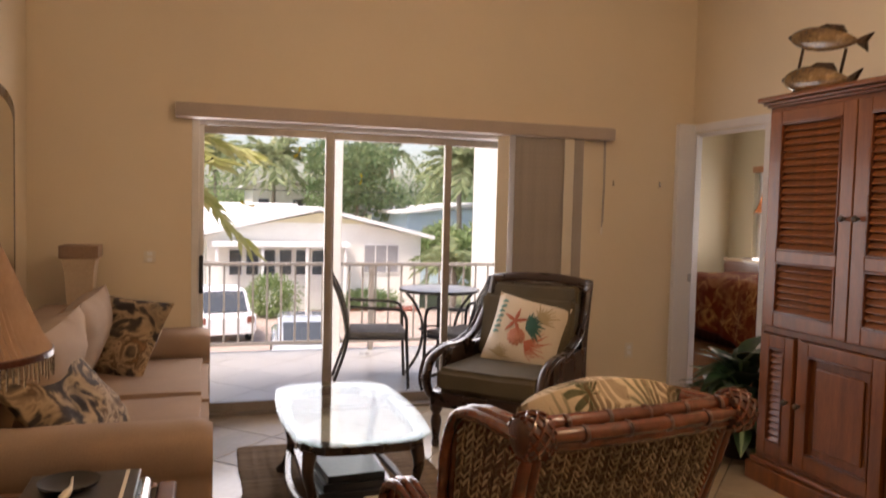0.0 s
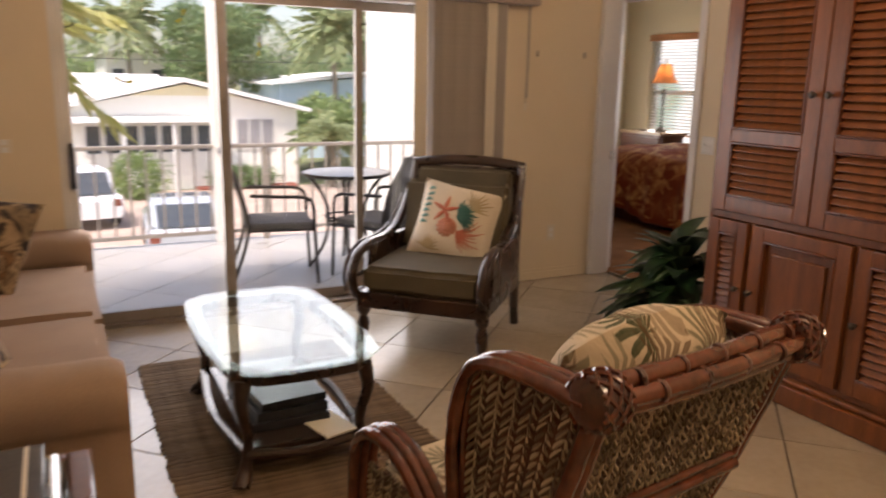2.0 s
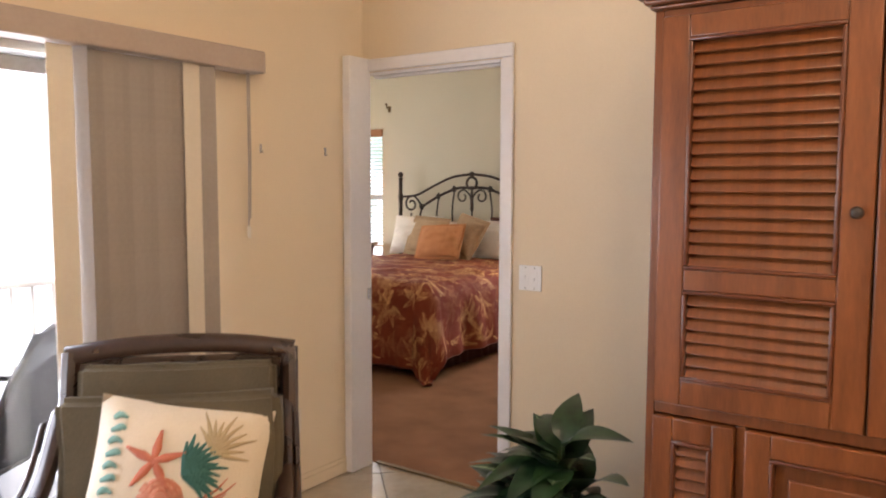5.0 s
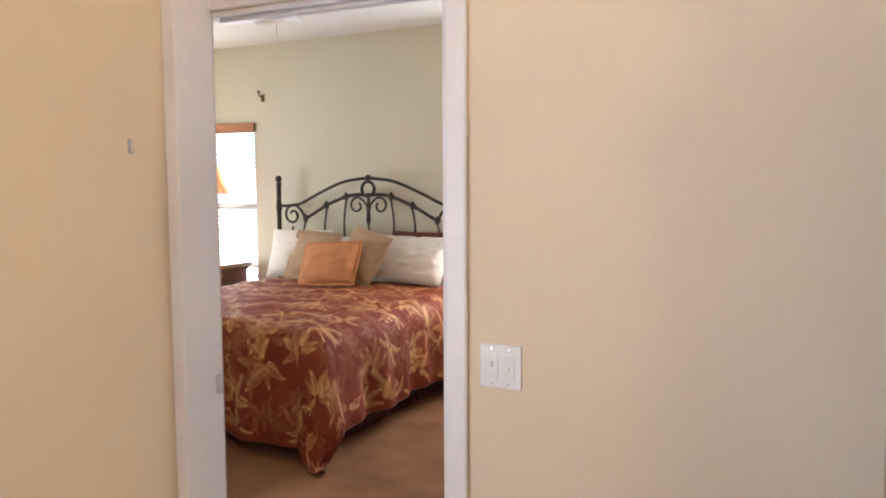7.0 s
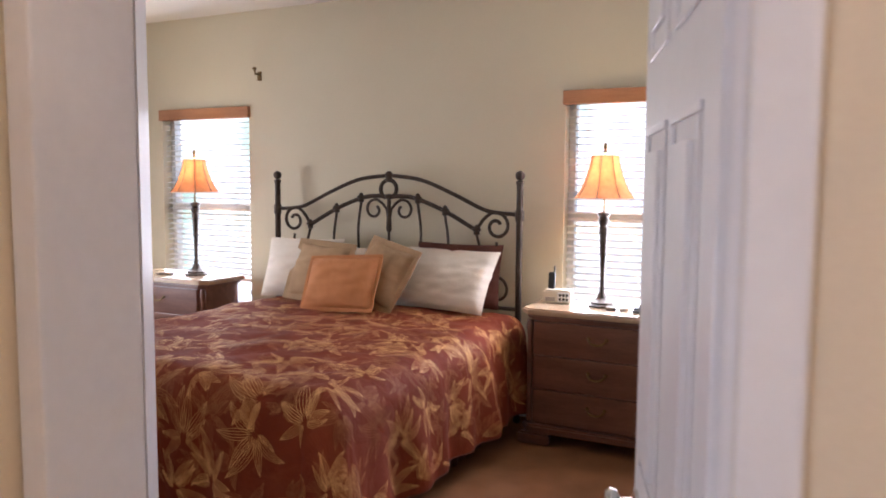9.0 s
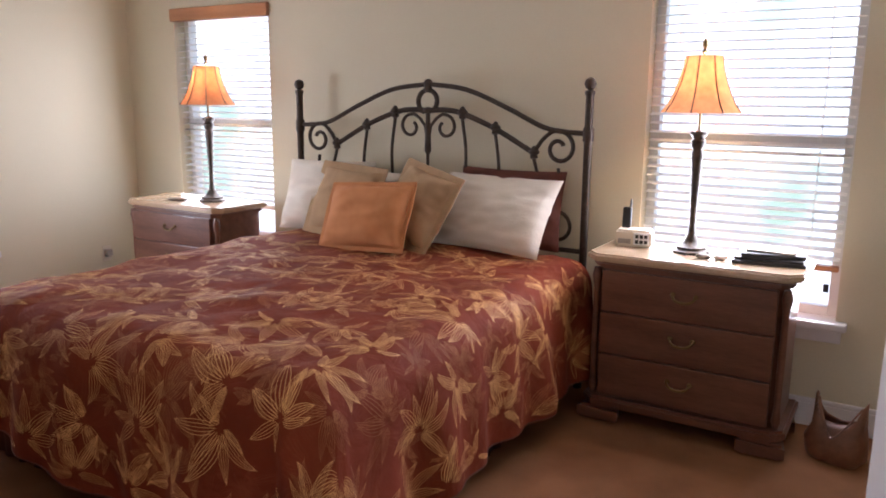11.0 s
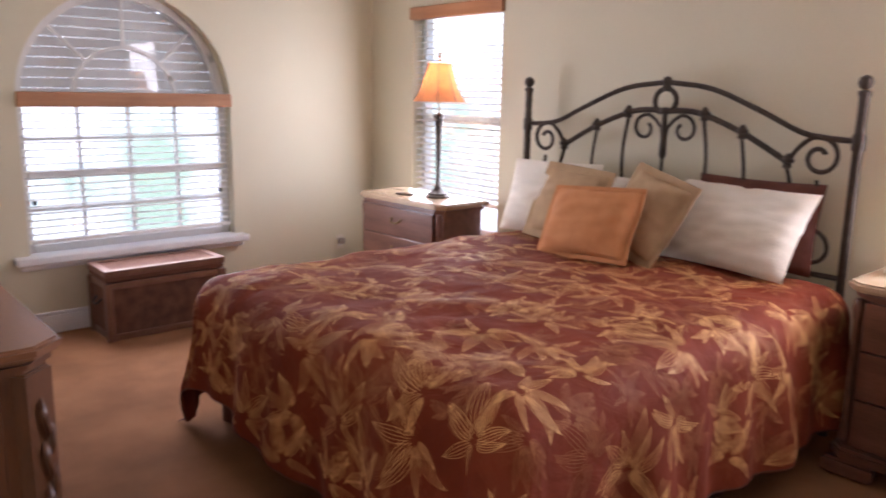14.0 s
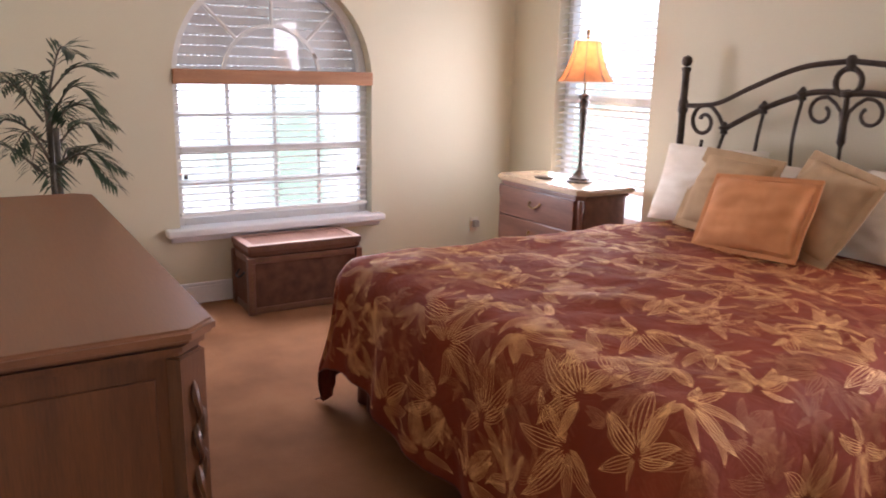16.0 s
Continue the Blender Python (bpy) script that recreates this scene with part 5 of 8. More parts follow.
random.seed(5)
palm = thing("potted_palm", "tall artificial palm in a brown pot beside the dresser", "palm", pose(-3.78, .62, .0045))
part("pot", lathe([(.12, 0), (.15, .02), (.19, .28), (.205, .30), (.19, .305), (.18, .27)], 22), M_POT, palm)
part("soil", lathe([(.178, .255), (.05, .27), (.001, .272)], 18), M_STONE, palm)
for x, y, h in ((.02, .02, 1.38), (.05, .04, 1.2), (-.05, .03, 1.0)):
    part("trunk", tube(smooth_line([(x * .5, y * .5, .26), (x, y, h * .6), (x * 1.3, y * 1.2, h)], 5), .014, 8), M_STALK, palm)
for k in range(15):
    a = radians(k * 137.5)
    h = .90 + .46 * k / 14
    r = random.uniform(.26, .36) * (1.05 - .25 * k / 14)
    frond(palm, (.02 + .02 * math.cos(a), .02 + .02 * math.sin(a), h), (r * math.cos(a), max(r * math.sin(a), -.38), h + random.uniform(-.10, .14) + .10 * (k > 11)), .11)
frond(palm, (.02, .02, 1.34), (.10, .28, 1.46), .08)
frond(palm, (.02, .02, 1.2), (.14, .28, 1.22), .10)
frond(palm, (.02, .02, 1.0), (.16, .30, 1.0), .10)

# ---- living room ----
M_RATTAN = surface("glossy_rattan_pole", (0.060, 0.014, 0.007), (0.17, 0.048, 0.022), 7, 0.22, bump=0.15, grain=40, stretch=(1, 1, 1), coat=0.5)
M_WRAP = surface("rattan_binding", (0.045, 0.012, 0.007), (0.10, 0.03, 0.016), 30, 0.3, bump=0.4, coat=0.3)
M_OLIVE = surface("olive_upholstery", (0.070, 0.055, 0.030), (0.105, 0.085, 0.050), 5, 0.8, bump=0.3, grain=160)
M_SOFA = surface("beige_microfibre", (0.30, 0.205, 0.145), (0.37, 0.26, 0.185), 3, 0.85, bump=0.3, grain=170, spec=0.2)
M_SOFAC = surface("cream_microfibre", (0.31, 0.215, 0.15), (0.375, 0.27, 0.19), 3, 0.85, bump=0.3, grain=170, spec=0.2)
M_JUTE = surface("brown_jute", (0.095, 0.062, 0.037), (0.20, 0.137, 0.085), 20, 0.9, bump=0.8, grain=120, stretch=(1, 0.35, 1), vary=0.3)


def rose_cloth(name, scale, stops):
    """Large blown roses: petals ringed round scattered centres."""
    m, n, l, b = shader(name)
    co, no, vo = n.new("ShaderNodeTexCoord"), n.new("ShaderNodeTexNoise"), n.new("ShaderNodeTexVoronoi")
    no.inputs["Scale"].default_value, no.inputs["Detail"].default_value, no.inputs["Distortion"].default_value = scale * 1.6, 3, 1.0
    vo.inputs["Scale"].default_value, vo.inputs["Randomness"].default_value = scale, 0.8
    l.new(co.outputs["Object"], no.inputs[0]), l.new(co.outputs["Object"], vo.inputs["Vector"])
    k, w, a = n.new("ShaderNodeMath"), n.new("ShaderNodeMath"), n.new("ShaderNodeMath")
    k.operation, w.operation, a.operation = "MULTIPLY_ADD", "SINE", "MULTIPLY_ADD"
    k.inputs[1].default_value = 9.0
    sh = n.new("ShaderNodeMath")
    sh.operation, sh.inputs[1].default_value = "MULTIPLY", 17.0
    l.new(no.outputs[0], sh.inputs[0]), l.new(vo.outputs["Distance"], k.inputs[0]), l.new(sh.outputs[0], k.inputs[2])
    l.new(k.outputs[0], w.inputs[0])
    sp_ = n.new("ShaderNodeMath")
    sp_.operation, sp_.inputs[1].default_value, sp_.inputs[2].default_value = "MULTIPLY_ADD", -0.75, 0.72
    l.new(vo.outputs["Distance"], sp_.inputs[0])
    a.inputs[1].default_value = 0.26
    l.new(w.outputs[0], a.inputs[0]), l.new(sp_.outputs[0], a.inputs[2])
    r = ramp_node(n, stops)
    l.new(a.outputs[0], r.inputs[0]), l.new(r.outputs[0], b.inputs["Base Color"])
    b.inputs["Roughness"].default_value, b.inputs["Specular IOR Level"].default_value = 0.8, 0.2
    return m


M_FLORAL = rose_cloth("dark_rose_print", 4.2, [(0.0, (0.028, 0.022, 0.020)), (0.24, (0.065, 0.05, 0.04)), (0.38, (0.23, 0.165, 0.10)), (0.54, (0.40, 0.29, 0.18)), (0.68, (0.12, 0.078, 0.045)), (0.85, (0.33, 0.18, 0.085))])

M_PALMPRINT = palm_cloth("palm_frond_print", (0.52, 0.42, 0.29), (0.62, 0.52, 0.38), (0.10, 0.05, 0.022), (0.045, 0.06, 0.024), 1.6, 0.9, 9.0)

M_DARKCHERRY = surface("rubbed_dark_cherry", (0.07, 0.018, 0.006), (0.14, 0.04, 0.013), 5, 0.3, bump=0.06, coat=0.2)

# ---- armoire ----
am = thing("armoire", "honey cherry armoire with louvred doors beside the bedroom doorway", "armoire", pose(2.402, -.775, 0) @ Matrix.Diagonal((1.03, 1, 1.01, 1)))
HW, TOP = .565, 2.0
part("side", box(-HW, -HW + .022, .0, .52, .12, 1.955, .003), M_ARMOIRE, am)
part("side", box(HW - .022, HW, .0, .52, .12, 1.955, .003), M_ARMOIRE, am)
part("back", box(-HW + .0225, HW - .0225, .50, .518, .12, 1.955), M_ARMOIRE, am)
part("plinth", box(-HW - .035, HW + .035, -.04, .52, .002, .10, .008), M_ARMOIRE, am)
part("plinth_moulding", box(-HW - .022, HW + .022, -.026, .52, .1005, .13, .012, 3), M_ARMOIRE, am)
part("shelf", box(-HW + .0225, HW - .0225, .02, .495, .80, .825), M_ARMOIRE, am)
for z0, z1, o in ((1.956, 1.968, .01), (1.9685, 1.985, .025), (1.9855, 2.01, .045)):
    part("cornice", box(-HW - o, HW + o, -.012 - o, .52, z0, z1, .008, 3), M_ARMOIRE, am)
FR = bmesh.new()
for b in ((-HW, -HW + .025, -.002, .018, .131, 1.955), (HW - .025, HW, -.002, .018, .131, 1.955), (-HW + .0255, HW - .0255, -.002, .018, 1.935, 1.955), (-HW + .0255, HW - .0255, -.002, .018, .795, .828), (-HW + .0255, HW - .0255, -.002, .018, .131, .16)):
    add_box(FR, *b, .003)
for x in (-.310, .218):
    add_box(FR, x, x + .026, -.001, .017, .161, .794, .003)
part("face_frame", FR, M_ARMOIRE, am)


def louvre(parent, x0, x1, z0, z1, y=-.006, step=.034):
    n = max(3, round((z1 - z0) / step))
    me = finish("louvre_slat", add_box(bmesh.new(), x0, x1, -.004, .004, -.021, .021, .003), M_ARMOIRE, True)
    for i in range(n):
        o = new("louvre_slat", me)
        o.parent, o.matrix_local = parent, pose(0, y, z0 + (i + .5) * (z1 - z0) / n, -32, 0, 0)


def door_of(x0, x1, zs, w):
    """A framed door: a backing sheet that carries its stiles and rails."""
    d = part("door", box(x0 + .01, x1 - .01, .0065, .012, zs[0][0] + .01, zs[-1][1] - .01), M_DARKCHERRY, am)
    for a in (x0, x1 - w):
        part("stile", box(a, a + w, -.024, .006, zs[0][0], zs[-1][1], .004), M_ARMOIRE, d)
    for a, c in zs:
        part("rail", box(x0 + w + .0005, x1 - w - .0005, -.0235, .006, a, c, .004), M_ARMOIRE, d)
    return d


def bead(parent, x0, x1, z0, z1):
    bm = bmesh.new()
    for b in ((x0, x1, z0, z0 + .011), (x0, x1, z1 - .011, z1), (x0, x0 + .011, z0 + .011, z1 - .011), (x1 - .011, x1, z0 + .011, z1 - .011)):
        add_box(bm, b[0], b[1], -.029, -.004, b[2], b[3], .004)
    part("bead", bm, M_DARKCHERRY, parent)


def knob(parent, x, z):
    part("knob", lathe([(.007, 0), (.006, .012), (.013, .017), (.016, .025), (.012, .033), (.002, .036)], 12, pose(x, -.0245, z, 90)), M_BRONZE, parent, "dark bronze knob")


for x0, x1, kx in ((-.536, -.003, -.038), (.003, .536, .038)):
    d = door_of(x0, x1, ((.832, .905), (1.165, 1.225), (1.87, 1.932)), .075)
    for z0, z1 in ((.905, 1.165), (1.225, 1.87)):
        bead(d, x0 + .075, x1 - .075, z0, z1)
        louvre(d, x0 + .084, x1 - .084, z0 + .008, z1 - .008)
    knob(d, kx, 1.395)
for x0, x1, kind, kx in ((-.538, -.312, "l", -.335), (-.282, .216, "p", -.255), (.246, .538, "l", .275)):
    d = door_of(x0, x1, ((.165, .235), (.725, .79)), .058 if kind == "l" else .065)
    w = .058 if kind == "l" else .065
    bead(d, x0 + w, x1 - w, .235, .725)
    if kind == "l":
        louvre(d, x0 + w + .008, x1 - w - .008, .243, .717)
    else:
        part("raised_panel", box(x0 + w, x1 - w, -.004, .008, .236, .724), M_ARMOIRE, d)
        part("raised_field", box(x0 + w + .045, x1 - w - .045, -.016, -.0045, .285, .675, .010, 3), M_ARMOIRE, d)
    knob(d, kx, .47)

# carved fish on top of the armoire
M_FISH = surface("lacquered_carved_wood", (0.06, 0.03, 0.012), (0.28, 0.17, 0.07), 12, 0.25, bump=0.2, coat=0.5)
M_FISHD = surface("dark_lacquered_wood", (0.02, 0.01, 0.006), (0.06, 0.03, 0.015), 16, 0.25, coat=0.5)


def fish(label, ln, ht, th, m, pegs=None):
    o = thing("carved_fish", label, "figurine", m, "carved fish")
    bm = bmesh.new()
    n, seg = 18, 14
    rings = []
    for i in range(n + 1):
        t = i / n
        h = ht / 2 * (math.sin(math.pi * min(1, t * 1.02) ** .8) ** .75 * .95 + .05)
        rings.append([bm.verts.new(((t - .5) * ln, th / 2 * (h / (ht / 2)) * math.cos(2 * math.pi * k / seg), h * math.sin(2 * math.pi * k / seg))) for k in range(seg)])
    for a, c in zip(rings, rings[1:]):
        for k in range(seg):
            bm.faces.new((a[k], a[(k + 1) % seg], c[(k + 1) % seg], c[k]))
    bm.faces.new(rings[0][::-1]), bm.faces.new(rings[-1])
    part("body", bm, M_FISH, o)
    to = Matrix(((1, 0, 0, 0), (0, 0, 1, 0), (0, 1, 0, 0), (0, 0, 0, 1)))
    part("tail", prism([(ln * .46, -.012), (ln * .62, -ht * .38), (ln * .58, 0), (ln * .64, ht * .36), (ln * .46, .012)], -.01, .01, .004, to), M_FISHD, o)
    part("fin", prism([(-ln * .15, ht * .42), (0, ht * .62), (ln * .22, ht * .58), (ln * .3, ht * .3)], -.008, .008, .003, to), M_FISHD, o)
    part("snout", lathe([(.004, 0), (.016, .02), (.012, .04)], 10, pose(-ln * .53, 0, 0, 0, 90, 0)), M_FISHD, o)
    for x in pegs or ():
        part("peg", tube([(x, 0, -ht * .3), (x, 0, -m.translation.z + 2.035)], .008, 8), M_FISHD, o)
    return o


fish("upper carved wooden fish on two pegs atop the armoire", .45, .125, .08, pose(1.99, -.62, 2.315, 0, 13, 4), (-.12, .15))
fish("lower carved wooden fish resting on the armoire top", .45, .14, .09, pose(2.01, -.68, 2.104, 0, 8, 0))
fish("large carved wooden fish standing on the armoire top", .42, .22, .09, pose(2.56, -.58, 2.20, 0, -8, 0), (-.08, .1))

# ---- sofa ----
sf = thing("sofa", "beige two-seat sofa with loose cream back cushions", "sofa", pose(1.23, -4.04, 0))


def soft_box(x0, x1, y0, y1, z0, z1, bev=.04, seg=3, lump=.006, seed=0, cuts=4):
    bm = box(x0, x1, y0, y1, z0, z1)
    bmesh.ops.subdivide_edges(bm, edges=bm.edges, cuts=cuts, use_grid_fill=True)
    sharp = [e for e in bm.edges if len(e.link_faces) == 2 and e.calc_face_angle(0) > .5]
    bmesh.ops.bevel(bm, geom=sharp, offset=bev, segments=seg, affect="EDGES", clamp_overlap=True)
    for v in bm.verts:
        v.co += Vector((noise.noise(v.co * 5 + Vector((seed, 0, 0))), noise.noise(v.co * 5 + Vector((0, seed, 9))), noise.noise(v.co * 5 + Vector((4, 0, seed))))) * lump
    return bm


part("base", soft_box(-.97, .97, -.42, .40, .08, .27, .02), M_SOFA, sf)
def sofa_arm(seed):
    """An arm with a padded top that swells over its upright face, along y."""
    out = [(p.x, p.y) for p in smooth_line([(.10, .07, 0), (.10, .25, 0), (.103, .42, 0), (.128, .475, 0), (.135, .535, 0), (.112, .59, 0), (.05, .615, 0), (-.05, .615, 0), (-.112, .59, 0), (-.135, .535, 0), (-.128, .475, 0), (-.103, .42, 0), (-.10, .25, 0), (-.10, .07, 0)], 4)]
    bm, n, steps = bmesh.new(), len(out), 26
    rings = []
    for j in range(steps + 1):
        t = j / steps
        e = min(t, 1 - t) * .90
        k = 1 - .13 * max(0.0, 1 - e / .055) ** 2
        ring = []
        for x, z in out:
            q = Vector((x * k, -.44 + .90 * t, .34 + (z - .34) * (1 - (1 - k) * .5)))
            ring.append(bm.verts.new(q + Vector((noise.noise(q * 4 + Vector((seed, 0, 0))), 0, noise.noise(q * 5 + Vector((0, seed, 0))))) * .007))
        rings.append(ring)
    for a, c in zip(rings, rings[1:]):
        for i in range(n):
            bm.faces.new((a[i], a[(i + 1) % n], c[(i + 1) % n], c[i]))
    bm.faces.new(rings[0][::-1]), bm.faces.new(rings[-1])
    return bm


part("arm", sofa_arm(1), M_SOFA, sf, m=pose(-1.085, 0, 0))
part("arm", sofa_arm(2), M_SOFA, sf, m=pose(1.065, 0, 0))
part("backrest", soft_box(-.97, .97, -.50, -.28, .08, .80, .05, seed=3), M_SOFA, sf)
for i, x in enumerate((-.485, .485)):
    part("seat_cushion", soft_box(x - .478, x + .478, -.25, .45, .275, .46, .075, 4, lump=.012, seed=4 + i), M_SOFA, sf)
    part("back_cushion", cushion(.94, .50, .25, 18, 2.2, .012, 9 + i), M_SOFAC, sf, "plump cream back cushion", m=pose(x, -.20, .68, 74, 0, 0))
for x in (-1.14, 1.12):
    for y in (-.40, .40):
        part("foot", lathe([(.02, .002), (.028, .07)], 10, Matrix.Translation((x, y, 0))), M_DARKWOOD, sf)
pillow("throw_pillow", "dark floral print cushion at the far arm of the sofa", .58, .48, .18, M_FLORAL, .66, -4.17, .455, 34, 62, 11, 0, "cushion", -5)
pillow("throw_pillow", "dark rose print cushion at the near arm of the sofa", .60, .50, .19, M_FLORAL, 1.98, -3.98, .455, 42, 165, 12, 0, "cushion")

# ---- end table with lamp, tray and remote ----
et = thing("end_table", "dark cherry end table beside the sofa", "end table", pose(2.945, -4.03, 0) @ Matrix.Diagonal((.76, 1, 1, 1)))
M_ETWOOD = surface("cherry_table_wood", (0.075, 0.022, 0.010), (0.14, 0.048, 0.022), 4, 0.3, bump=0.06, stretch=(6, 1, 6), coat=0.3)
for b in ((-.36, .36, -.34, -.285), (-.36, .36, .285, .34), (-.36, -.305, -.2845, .2845), (.305, .36, -.2845, .2845)):
    part("top_frame", box(*b, .50, .535, .008), M_ETWOOD, et)
part("glass_inset", box(-.3045, .3045, -.2845, .2845, .515, .5335, .002), surface("smoked_table_glass", (0.012, 0.009, 0.008), (0.02, 0.015, 0.012), 4, 0.12, bump=0.0), et, "dark smoked glass inset")
part("apron", box(-.32, .32, -.30, .30, .43, .499, .004), M_ETWOOD, et)
part("lower_shelf", box(-.30, .30, -.28, .28, .14, .165, .004), M_ETWOOD, et)
for x in (-.30, .30):
    for y in (-.28, .28):
        part("leg", lathe([(.016, .002), (.022, .10), (.026, .15), (.02, .2), (.026, .42)], 12, Matrix.Translation((x, y, 0))), M_ETWOOD, et)
bx = thing("storage_box", "black lacquered box on the end table", "box", pose(2.98, -3.92, .5355) @ Matrix.Diagonal((.9, 1, 1, 1)))
part("body", box(-.20, .20, -.15, .13, 0, .075, .004), M_BLACK, bx)
part("lid", box(-.205, .205, -.155, .135, .0755, .088, .004), surface("charcoal_leather", (0.03, 0.026, 0.024), (0.06, 0.052, 0.047), 9, 0.35, bump=0.2), bx)
part("inlay", box(-.20, .20, .095, .105, .0882, .0892), M_CREAMV, bx, "pale inlaid strip")
part("spine", tube([(-.19, .145, .045), (.19, .145, .045)], .02, 10), M_CHROME, bx)
sp = thing("spoon_rest", "dark dish with a pale ceramic spoon on the box", "dish", pose(2.92, -3.96, .6248, 0, 0, 75))
part("dish", lathe([(.045, 0), (.075, .012), (.08, .02), (.074, .018), (.04, .006)], 20), M_BLACK, sp)
part("spoon", tube(smooth_line([(.0, .02, .02), (.03, -.06, .024), (.04, -.12, .022), (.045, -.17, .018)], 6), [.004, .004, .004, .004, .005, .006, .007, .009, .012, .016, .019, .021, .021, .019, .015, .011, .007, .005, .003], 9, .55), M_LINEN_W, sp)

tl = thing("table_lamp", "carved dark lamp with a pleated beige bead-trimmed shade", "table lamp", pose(2.86, -4.25, .5355) @ Matrix.Diagonal((1, 1, 1.16, 1)))
part("base", lathe([(.085, 0), (.088, .03), (.06, .045), (.055, .06), (.075, .10), (.085, .16), (.09, .26), (.095, .29), (.05, .31), (.03, .32), (.045, .335), (.03, .345)], 22), M_DARKWOOD, tl)
part("neck", lathe([(.012, .345), (.012, .62)], 8), M_BRASS, tl)
M_PLEAT = surface("pleated_beige_silk", (0.33, 0.205, 0.135), (0.42, 0.275, 0.185), 8, 0.6, bump=0.1)
bm = bmesh.new()
seg = 160
rings = []
for r, z in ((.235, .395), (.207, .435), (.175, .50), (.14, .58), (.10, .66)):
    rings.append([bm.verts.new(((r + (.004 if k % 2 else -.003)) * math.cos(2 * math.pi * k / seg), (r + (.004 if k % 2 else -.003)) * math.sin(2 * math.pi * k / seg), z)) for k in range(seg)])
for a, c in zip(rings, rings[1:]):
    for k in range(seg):
        bm.faces.new((a[k], a[(k + 1) % seg], c[(k + 1) % seg], c[k]))
sh = part("shade", bm, M_PLEAT, tl, "pleated beige empire shade", smooth=False)
sh.modifiers.new("thickness", "SOLIDIFY").thickness = .003
part("trim", lathe([(.236, .382), (.241, .384), (.241, .398), (.237, .40)], 48, cap=False), M_WRAP, sh)
fr = bmesh.new()
for k in range(90):
    a = 2 * math.pi * k / 90
    add_tube(fr, [(.238 * math.cos(a), .238 * math.sin(a), .382), (.239 * math.cos(a), .239 * math.sin(a), .350 - .008 * (k % 3))], .0032, 5)
part("bead_fringe", fr, M_CHROME, sh, "silvery bead fringe")
part("finial", lathe([(.006, .62), (.006, .68), (.014, .69), (.010, .71), (.002, .715)], 10), M_BRASS, tl)

# pedestal in the corner and the framed mirror
M_PED = surface("cream_plaster", (0.46, 0.35, 0.245), (0.55, 0.43, 0.31), 6, 0.7, bump=0.2)
pd = thing("pedestal", "cream flared plaster pedestal in the corner behind the sofa", "pedestal", pose(.27, -4.31, .0005, 0, 0, 0))
part("shaft", add_lathe(bmesh.new(), [(.115, 0), (.115, .06), (.085, .09), (.085, .5), (.092, .8), (.112, 1.0), (.128, 1.07)], 4, pose(0, 0, 0, 0, 0, 45)), M_PED, pd, smooth=False)
part("cap", box(-.105, .105, -.105, .105, 1.0705, 1.145, .006), surface("brown_cap_paint", (0.20, 0.12, 0.07), (0.27, 0.17, 0.105), 8, 0.5), pd, "brown square cap")
mr = thing("wall_mirror", "dark-framed arched mirror on the wall behind the sofa", "mirror", pose(.80, SY + .001, 1.45))
to = Matrix(((1, 0, 0, 0), (0, 0, 1, 0), (0, 1, 0, 0), (0, 0, 0, 1)))


def arched(w, h, n=14, rise=.12):
    return [(-w, -h), (w, -h), (w, h - rise)] + [(w * math.cos(math.pi * i / n), h - rise + rise * math.sin(math.pi * i / n)) for i in range(1, n)] + [(-w, h - rise)]


part("frame", prism(arched(.42, .56), .0, .02, .006, to), M_DARKWOOD, mr)
part("glass", prism(arched(.36, .49), .0205, .024, 0, to), plain("mirror_silver", (0.85, 0.85, 0.83), 0.03, 1.0), mr)

# ---- coffee table, rug ----
rug = thing("rug", "woven brown jute rug under the coffee table", "rug", pose(1.75, -2.925, .0005))
part("backing", box(-1.04, 1.04, -.50, .50, 0, .006, .002), M_JUTE, rug)
cord = bmesh.new()
pts = [(0, -.505 + .03 * i, .006) for i in range(34)] + [(0, .505, .006)]
add_tube(cord, pts, [.0075 + .0012 * math.sin(i * 2.4) for i in range(len(pts))], 6)
cord = finish("cord", cord, M_JUTE, True)
for i in range(130):
    o = new("cord", cord)
    o.parent, o.matrix_local = rug, pose(-1.035 + i * .01605, random.uniform(-.008, .008), random.uniform(-.001, .0015))


def barrel(hx, hy, bx_, by_, n=10, corner=.07):
    """A rectangle whose sides bow outwards, with rounded corners."""
    out = []
    for (ax, ay), (cx, cy), (ox, oy) in (((hx, -hy), (hx, hy), (bx_, 0)), ((hx, hy), (-hx, hy), (0, by_)), ((-hx, hy), (-hx, -hy), (-bx_, 0)), ((-hx, -hy), (hx, -hy), (0, -by_))):
        ln = math.hypot(cx - ax, cy - ay)
        for i in range(n + 1):
            t = (corner + (ln - 2 * corner) * i / n) / ln
            k = 1 - (2 * t - 1) ** 2
            out.append((ax + (cx - ax) * t + ox * k, ay + (cy - ay) * t + oy * k))
    return out


ct = thing("coffee_table", "dark wood coffee table with a bowed glass top", "coffee table", pose(1.64, -2.97, .014))
M_GREENGLASS = glass("table_glass", (0.86, 0.92, 0.89), 0.015, 0.5)
part("glass_top", prism(barrel(.52, .275, .03, .045), .432, .444, .004), M_GREENGLASS, ct, "thick clear glass top")
rim = barrel(.49, .25, .028, .04)
inner = [(x * .93, y * .87) for x, y in rim]
bm = bmesh.new()
n = len(rim)
for i in range(n):
    j = (i + 1) % n
    add_prism(bm, [rim[i], rim[j], inner[j], inner[i]], .385, .4315)
bmesh.ops.remove_doubles(bm, verts=bm.verts, dist=.0004)
part("apron", bm, M_DARKWOOD, ct)
